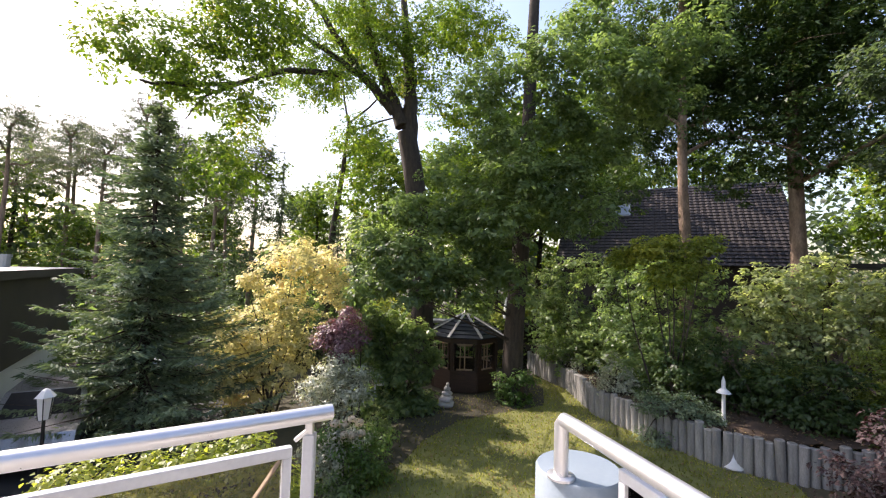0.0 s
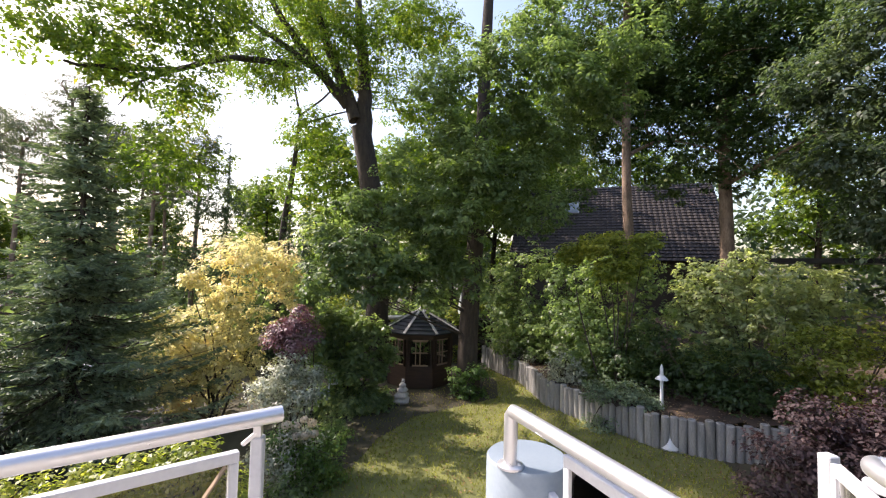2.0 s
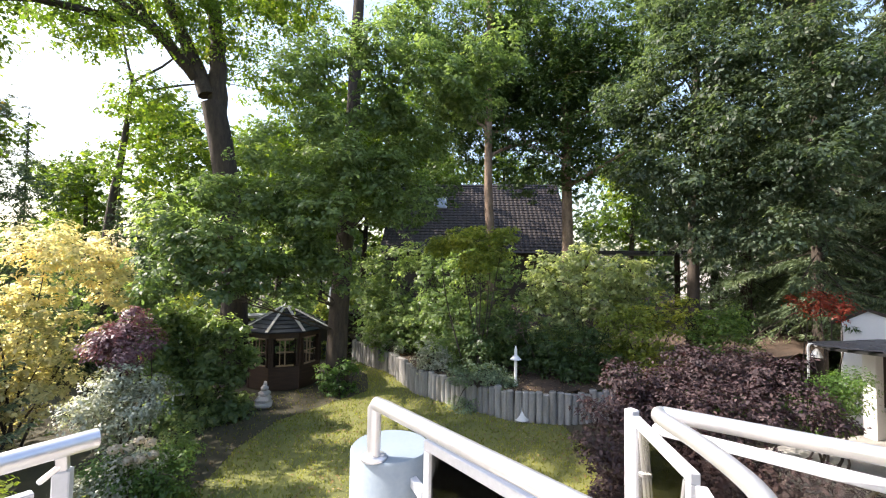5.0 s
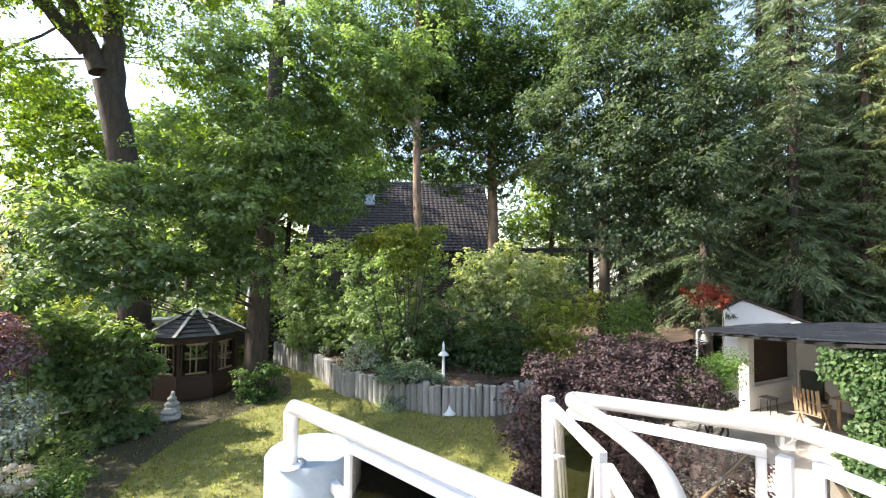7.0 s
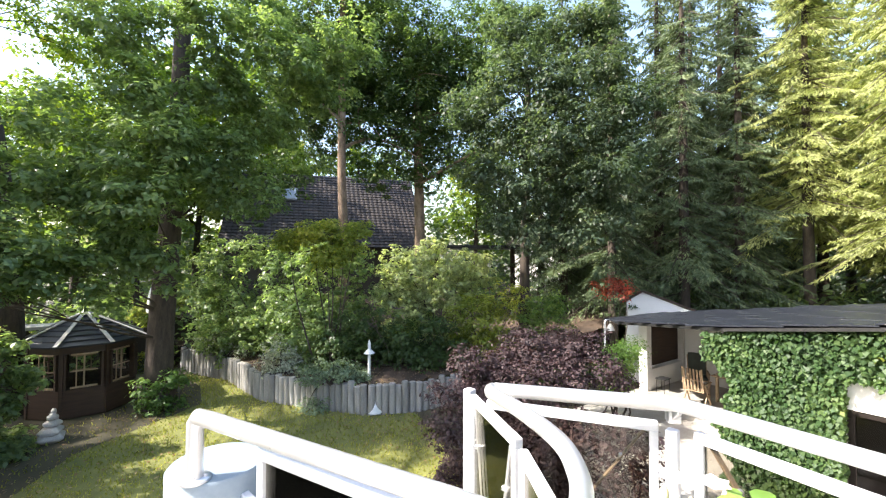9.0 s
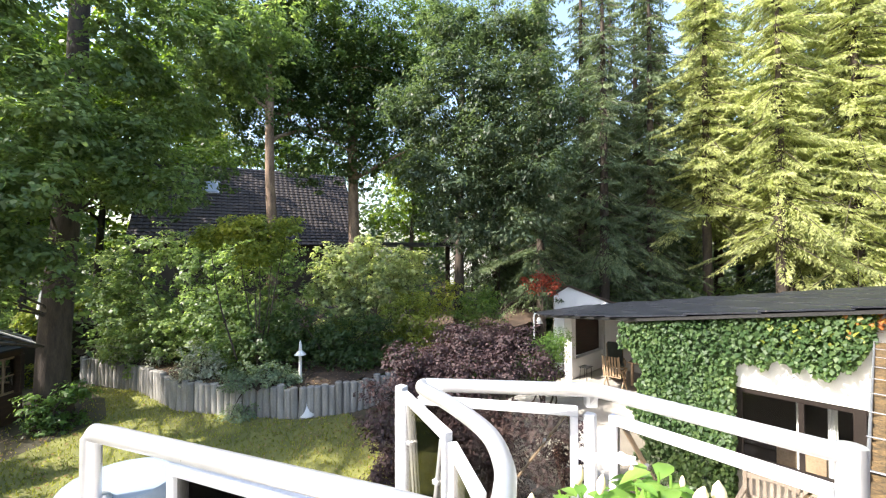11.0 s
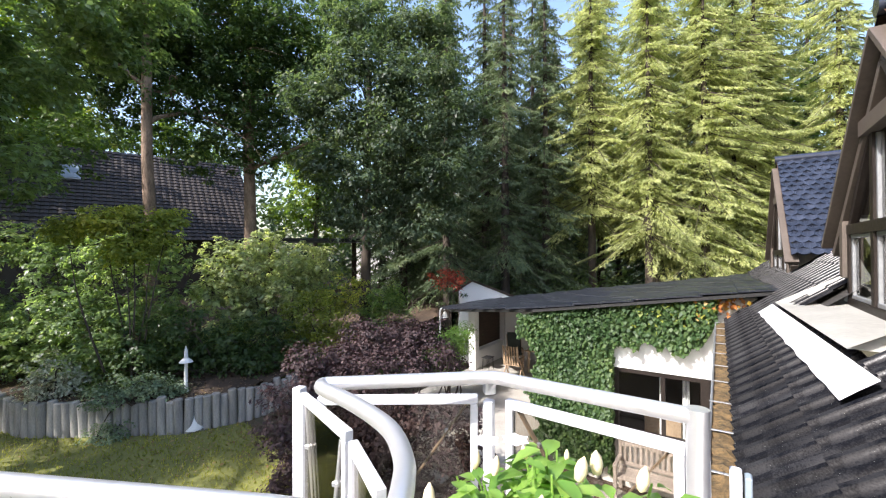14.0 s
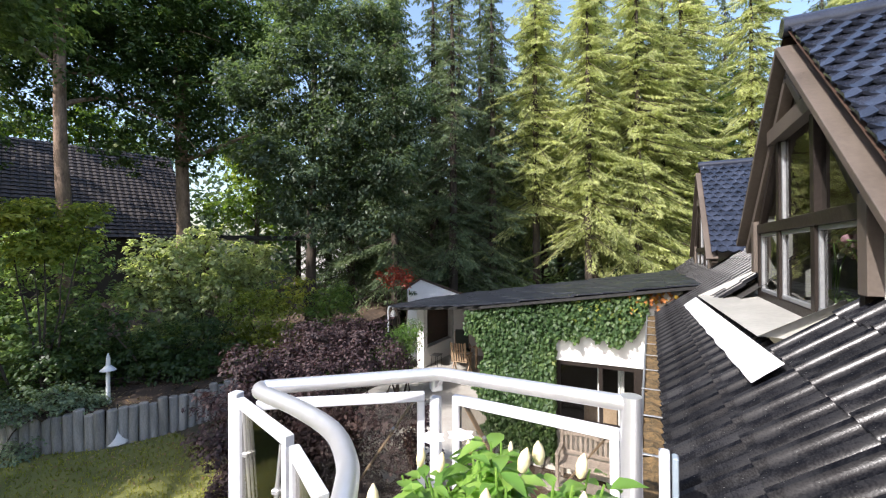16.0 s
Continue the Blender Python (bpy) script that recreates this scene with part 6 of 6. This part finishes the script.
def vine_leaves(seed, n, inside, size, mat, name):
    rng = np.random.default_rng(seed)
    p = np.stack([rng.uniform(-0.5, 3.7, n * 3), rng.uniform(0.2, 3.7, n * 3)], 1)
    p = np.array([q for q in p if inside(q[0], q[1])])[:n]
    pos = np.stack([UA - 0.04 - rng.uniform(0, 1, len(p)) ** 1.5 * 0.26, p[:, 0], p[:, 1]], 1)
    normal = unit(rng.normal(size=(len(p), 3)) * 0.65 + np.array([-1.0, 0.15, 0.5]))
    axis = rng.normal(size=(len(p), 3)) * 0.35 + np.array([-0.15, 0, -1.0])
    axis = unit(axis - normal * np.sum(axis * normal, 1, keepdims=True))
    side = np.cross(normal, axis)
    s = (size * rng.uniform(0.6, 1.3, len(p)))[:, None]
    q = np.stack([pos - axis * s * 0.4, pos + side * s * 0.42 - axis * s * 0.05, pos + axis * s * 0.6, pos - side * s * 0.42 - axis * s * 0.05], 1)
    part(name, quads_mesh(name, q, mat), None, vine)


def vine_low(y):
    """Lower edge of the hanging vine along the wall."""
    wave = 0.06 * math.sin(y * 7) + 0.05 * math.sin(y * 17) + 0.03 * math.sin(y * 31)
    if y > 1.78:
        return 0.3 + wave + (0.9 if y > 3.45 else 0)
    if y > 0.42:
        return 2.74 + wave
    return 2.74 + (0.42 - y) * 1.5 + wave


def vine_top(y):
    return 3.70 - 0.142 * max(y, -0.4)


def vine_end(z):
    """The ragged far side, bulging out under the roof."""
    return 3.38 + 0.10 * math.sin(z * 5) + 0.06 * math.sin(z * 13) + (0.42 if 2.65 < z < 3.15 else 0)


vine_leaves(201, 20000, lambda y, z: vine_low(y) < z < vine_top(y) and 0.12 < y < vine_end(z), 0.080, "ivy", "leaves")
vine_leaves(204, 1500, lambda y, z: 0.1 < y < 1.5 and vine_low(y) + 0.25 < z < vine_top(y) and noise.noise((y * 2.2, z * 2.2, 5)) > -0.05, 0.10, "lime", "yellow_leaves")
vine_leaves(202, 1500, lambda y, z: -0.35 < y < 0.5 and 3.34 + 0.1 * math.sin(y * 9) < z < vine_top(y), 0.085, "redivy", "autumn_leaves")
g = Geo()
rng = np.random.default_rng(203)
for k in range(14):
    y0 = 2.0 + rng.uniform(0, 1.3)
    pts = [(UA - 0.02, y0, 0.0), (UA - 0.02, y0 + rng.normal() * 0.15, 1.2), (UA - 0.02, y0 - rng.uniform(-0.2, 0.2), 2.4), (UA - 0.02, y0 - rng.uniform(-0.1, 0.5), 3.1)]
    g.tube(smooth_path(pts, 10), 0.009, 5)
part("stem", g, "bark", vine)

# white boards at the end of the roof gutter, one coloured blue-grey as shade
post = thing("gutter_screen", "white metal corner strip beside the gutter", "trim", HOUSE)
part("strip", Geo().box((0.05, 0.036, 1.2), pose(-0.15, 0.032, 3.12), 0.004), "frame", post)
part("strip", Geo().box((0.05, 0.022, 1.2), pose(-0.13, -0.004, 3.10), 0.004), "column", post, "strip coloured blue-grey as shade")

# ---- neighbours ----
nb = thing("neighbour_house", "neighbouring house with a big brown tiled roof behind the trees", "house")
e0, e1, r0, r1 = Vector((7.5, 25.2, 5.2)), Vector((18.2, 19.3, 5.2)), Vector((9.8, 29.4, 10.4)), Vector((20.3, 23.6, 10.4))
part("wall", Geo().add([(8.0, 25.6, 0), (18.3, 19.9, 0), (18.3, 19.9, 5.3), (8.0, 25.6, 5.3), (22.5, 27.5, 0), (22.5, 27.5, 5.3), (20.4, 23.8, 10.2)], [(0, 1, 2, 3), (1, 4, 5, 6, 2)]), "brownboard", nb, "dark boarded wall")
g = Geo()
rows = 26
nrm = (e1 - e0).cross(r0 - e0).normalized()
for k in range(rows):
    a, b = e0.lerp(r0, k / rows), e1.lerp(r1, k / rows)
    c, d = e1.lerp(r1, (k + 1.05) / rows), e0.lerp(r0, (k + 1.05) / rows)
    cols = 40
    for q in range(cols):
        p0, p1, p2, p3 = a.lerp(b, q / cols), a.lerp(b, (q + 0.93) / cols), d.lerp(c, (q + 0.93) / cols), d.lerp(c, q / cols)
        g.add([p0 + nrm * 0.07, p0.lerp(p1, 0.5) + nrm * 0.10, p1 + nrm * 0.07, p2 + nrm * 0.02, p2.lerp(p3, 0.5) + nrm * 0.05, p3 + nrm * 0.02, p0, p1], [(0, 1, 4, 5), (1, 2, 3, 4), (6, 7, 2, 1, 0)])
tagged(part("roof", g, "browntile", nb, "brown tiled roof slope"), kind="stuff")
part("roof_deck", Geo().add([e0, e1, r1, r0], [(0, 1, 2, 3)]), "dark", nb)
m = Matrix((*((e1 - e0).normalized(),), (r0 - e0).normalized(), nrm)).transposed().to_4x4()
m.translation = e0.lerp(e1, 0.30).lerp(r0.lerp(r1, 0.30), 0.68) + nrm * 0.1
sk = part("skylight", Geo().box((0.9, 1.2, 0.10), m, 0.01), "gutter", nb, "grey framed skylight")
part("pane", Geo().box((0.74, 1.04, 0.03), m @ Matrix.Translation((0, 0, 0.06))), "column", sk)

cp = thing("carport", "low carport with a flat black roof beyond the bank", "carport")
part("roof", Geo().bar((17.6, 19.0, 5.25), (21.8, 14.6, 5.25), 3.0, 0.20), "black", cp)
for x, y in ((18.0, 18.4), (21.2, 14.9)):
    part("post", Geo().box((0.2, 0.2, 5.2), pose(x, y, 2.6)), "darkwood", cp)
wh = thing("white_house", "white gabled house with red-brown roof far behind the spruces", "house")
part("wall", Geo().add([(24.6, 17.2, 0), (26.4, 14.4, 0), (26.4, 14.4, 5.9), (25.5, 15.8, 7.1), (24.6, 17.2, 5.6), (30.4, 17.4, 0), (30.4, 17.4, 5.9)], [(0, 1, 2, 3, 4), (1, 5, 6, 2)]), "plaster", wh, "white gable wall")
part("roof", Geo().bar((24.3, 17.6, 5.5), (25.5, 15.8, 7.25), 0.8, 0.15).bar((25.5, 15.8, 7.25), (26.7, 13.9, 5.75), 0.8, 0.15), "browntile", wh)
shed = thing("white_garage", "white garage gable with a dark roof edge behind the annex", "garage")
A, B, C = Vector((15.85, 6.0, 0)), Vector((16.7, 3.7, 0)), Vector((16.05, 5.5, 3.30))
part("wall", Geo().add([A, B, B + Vector((0, 0, 2.55)), C, A + Vector((0, 0, 2.95)), A + Vector((2, 0.8, 0)), B + Vector((2, 0.8, 0)), B + Vector((2, 0.8, 2.55)), C + Vector((2, 0.8, 0)), A + Vector((2, 0.8, 2.95))], [(0, 1, 2, 3, 4), (1, 6, 7, 2), (5, 0, 4, 9)]), "plaster", shed)
part("roof", Geo().bar(C + Vector((0, 0, 0.05)), B + Vector((0.1, -0.3, 2.50)), 0.12, 0.07).bar(A + Vector((-0.1, 0.2, 2.9)), C + Vector((0, 0, 0.05)), 0.12, 0.07), "darkwood", shed)

lb = thing("brown_building", "flat-roofed neighbouring building, dark brown above a white base", "house")
P0, P1 = Vector((-8.2, 6.4, 0)), Vector((-14.6, 17.2, 0))
d = (P1 - P0).normalized()
o = Vector((-d.y, d.x, 0))
if o.x > 0:
    o = -o
for nm, z0, z1, mt, off in (("base_wall", 0.0, 1.72, "plaster", 0.0), ("upper_wall", 1.72, 4.06, "brownboard", -0.12)):
    a, b = P0 + o * off, P1 + o * off
    g = Geo()
    g.add([a + Vector((0, 0, z0)), b + Vector((0, 0, z0)), b + Vector((0, 0, z1)), a + Vector((0, 0, z1)), a + o * 9 + Vector((0, 0, z0)), b + o * 9 + Vector((0, 0, z0)), b + o * 9 + Vector((0, 0, z1)), a + o * 9 + Vector((0, 0, z1))], [(0, 1, 2, 3), (5, 4, 7, 6), (1, 5, 6, 2), (4, 0, 3, 7), (3, 2, 6, 7), (4, 5, 1, 0)])
    part(nm, g, mt, lb, "white base wall" if z0 == 0 else "dark brown clad wall")
a, b = P0 - o * 0.25, P1 - o * 0.25 + d * 0.3
g = Geo()
g.add([p + Vector((0, 0, z)) for z in (4.06, 4.20) for p in (a, b, b + o * 26, a + o * 26)], [(3, 2, 1, 0), (4, 5, 6, 7), (0, 1, 5, 4), (1, 2, 6, 5), (2, 3, 7, 6), (3, 0, 4, 7)])
part("roof", g, "zinc", lb, "grey gravelled flat roof")
part("fascia", Geo().bar(a - o * 0.02 + Vector((0, 0, 4.10)), b - o * 0.02 + Vector((0, 0, 4.10)), 0.05, 0.22), "brownboard", lb, "dark brown roof edge")
part("vent", Geo().lathe([(0.16, 4.2), (0.16, 4.55), (0.2, 4.55), (0.2, 4.65)], Matrix.Translation(P1 + o * 1.5 - d * 2), 12), "gutter", lb)
tagged(part("road", Geo().add([(-14, 5, -0.012), (-5.6, 5, -0.012), (-5.9, 17, -0.012), (-9, 24, -0.012), (-16, 24, -0.012)], [(0, 1, 2, 3, 4)]), "asphalt"), "dark asphalt yard beside the neighbouring building", "yard", kind="structure")


def car(m, label):
    """A parked estate car: shaped body, glazed cabin, wheels."""
    t = thing("parked_car", label, "car", m, "parked cars")
    prof = [(-2.1, 0.35), (-2.15, 0.62), (-2.0, 0.86), (-1.0, 0.95), (-0.35, 1.40), (0.9, 1.43), (1.75, 1.02), (2.05, 0.92), (2.1, 0.45), (2.0, 0.30), (-2.0, 0.28)]
    g = Geo()
    for s, q in ((-0.84, 0.0), (0.84, 0.0)):
        g.v += [(x, s * (0.86 if z > 1.1 else 1.0), z) for x, z in prof]
    k = len(prof)
    g.f = [tuple(range(k)), tuple(range(2 * k - 1, k - 1, -1))] + [(i, i + k, (i + 1) % k + k, (i + 1) % k) for i in range(k)]
    part("body", g, "paint_car", t, "silver painted body")
    for s in (-1, 1):
        part("side_window", Geo().add([(-0.75, s * 0.80, 1.05), (1.45, s * 0.80, 1.05), (0.85, s * 0.745, 1.36), (-0.32, s * 0.745, 1.36)], [(0, 1, 2, 3)]), "black", t, "dark side glass")
        for x in (-1.3, 1.3):
            w = part("wheel", Geo().lathe([(0.31, -0.1), (0.31, 0.1)], pose(x, s * 0.78, 0.31, 90), 20), "rubber", t)
            part("rim", Geo().lathe([(0.19, -0.105), (0.19, 0.105)], pose(x, s * 0.78, 0.31, 90), 14), "gutter", w)
    part("windscreen", Geo().add([(-0.98, -0.7, 0.97), (-0.98, 0.7, 0.97), (-0.38, 0.62, 1.39), (-0.38, -0.62, 1.39)], [(0, 1, 2, 3)]), "black", t, "dark windscreen")
    return t


car(pose(-9.3, 10.6, 0, 0, 0, 120), "silver car parked beside the white wall")
car(pose(-10.4, 18.0, 0, 0, 0, 115), "pale car parked behind the spruce")
steps = thing("yard_railing", "thin metal railing beside a sloping path", "railing")
for k in range(4):
    part("post", Geo().tube([(-8.4 + k * 0.55, 13.7 + k * 0.35, 0), (-8.4 + k * 0.55, 13.7 + k * 0.35, 0.95 + k * 0.12)], 0.02, 8), "gutter", steps)
for h in (0.5, 0.92):
    part("rail", Geo().tube([(-8.6, 13.6, h), (-6.6, 14.8, h + 0.42)], 0.02, 8), "gutter", steps)
low = thing("garden_wall", "low weathered wall with a pale coping behind the garden house", "wall")
part("wall", Geo().bar((-4.0, 21.6, 0.95), (6.5, 21.2, 0.95), 0.25, 1.9), "brownboard", low)
part("coping", Geo().bar((-4.0, 21.5, 1.98), (2.6, 21.3, 1.98), 0.9, 0.12), "stone", low)
leafy = [(-0.6, 20.6, 2.6, 0.7), (3.6, 20.4, 2.3, 0.7), (4.6, 20.6, 2.9, 0.8), (-2.2, 20.4, 2.4, 0.9)]
shrub("undergrowth", "sunlit bush over the low wall", leafy, "lime", 7000, 0.13, 120)

par = thing("closed_parasol", "closed white parasol in the neighbouring garden", "parasol", pose(3.6, 19.9, 0))
part("pole", Geo().tube([(0, 0, 0), (0, 0, 3.3)], 0.025, 8), "whitemetal", par)
part("canopy", Geo().lathe([(0.14, 2.35), (0.16, 2.5), (0.10, 3.0), (0.03, 3.35)], Matrix(), 10), "plaster", par, "furled white canopy", True)


def orchid(m):
    """A pot plant with arching stems and pale blossoms."""
    t = thing("orchid", "potted orchid with arching stems on the window-board", "plant", m, "window plants")
    part("pot", Geo().lathe([(0.05, 0.0), (0.07, 0.12), (0.065, 0.12)], Matrix(), 14), "whitemetal", t, "white pot", True)
    g = Geo()
    for k in range(6):
        a = k * 1.05
        c, s = math.cos(a), math.sin(a)
        g.add([(0, 0, 0.12), (0.09 * c - 0.025 * s, 0.09 * s + 0.025 * c, 0.20), (0.20 * c, 0.20 * s, 0.16), (0.09 * c + 0.025 * s, 0.09 * s - 0.025 * c, 0.20)], [(0, 1, 2, 3)])
    part("leaf_rosette", g, "dark_leaf", t)
    for q in (-1, 1):
        st = part("flower_stem", Geo().tube([(0, 0, 0.12), (q * 0.03, 0.02, 0.4), (q * 0.12, 0.04, 0.6), (q * 0.22, 0.03, 0.62)], 0.006, 6), "dark_leaf", t)
        for k in range(4):
            part("blossom", Geo().lathe([(0.004, 0.0), (0.035, 0.02), (0.03, 0.03)], pose(q * (0.06 + 0.05 * k), 0.03, 0.50 + 0.04 * k, 60, q * 30, 0), 6), "pinkish" if q > 0 else "petal", st)
    return t


for u, v in ((1.45, 1.22), (1.95, 1.25), (2.35, 1.22), (2.7, 1.3)):
    orchid(HOUSE @ pose(u + 0.2, -v - 0.05, 3.90, 0, 0, 60 * u))

# ---- small growth ----
rng = np.random.default_rng(300)
p = np.stack([rng.uniform(-1.5, 8.3, 30000), rng.uniform(2.5, 18.5, 30000)], 1)
p = np.array([q for q in p if in_lawn(*q) and (not in_lawn(*q, BARE_SHADE) or rng.uniform() < 0.2)])
pos = np.concatenate([p, rng.uniform(0.0, 0.02, (len(p), 1))], 1)
ax = unit(rng.normal(size=(len(p), 3)) * 0.45 + np.array([0, 0, 1.0]))
side = unit(np.cross(ax, rng.normal(size=ax.shape)))
h = rng.uniform(0.03, 0.075, len(p))[:, None]
tagged(part("grass", quads_mesh("grass", np.stack([pos - side * 0.012, pos + side * 0.012, pos + side * 0.006 + ax * h, pos - side * 0.004 + ax * h], 1), "grass"), None), "short grass blades of the lawn", "grass", kind="stuff")
n = 5200
p = np.stack([rng.uniform(-1.5, 8.3, n), rng.uniform(3, 18.5, n)], 1)
p = np.array([q for q in p if in_lawn(*q) and noise.noise((q[0] * 0.5, q[1] * 0.5, 7)) + rng.uniform(-0.5, 0.5) > 0.0])
pos = np.concatenate([p, np.full((len(p), 1), 0.045)], 1)
b = np.stack([rng.uniform(4.5, 16, 9000), rng.uniform(7, 20, 9000)], 1)
b = np.array([(x, y, bed_height(x, y) + 0.03) for x, y in b])
b = b[b[:, 2] > 0]
tagged(part("fallen_leaves", quads_mesh("fallen_leaves", leaf_quads(rng, np.concatenate([pos, b]), 0.075, up=2.5), "litter"), None), "brown fallen leaves on the lawn and bank", "leaves", kind="stuff")
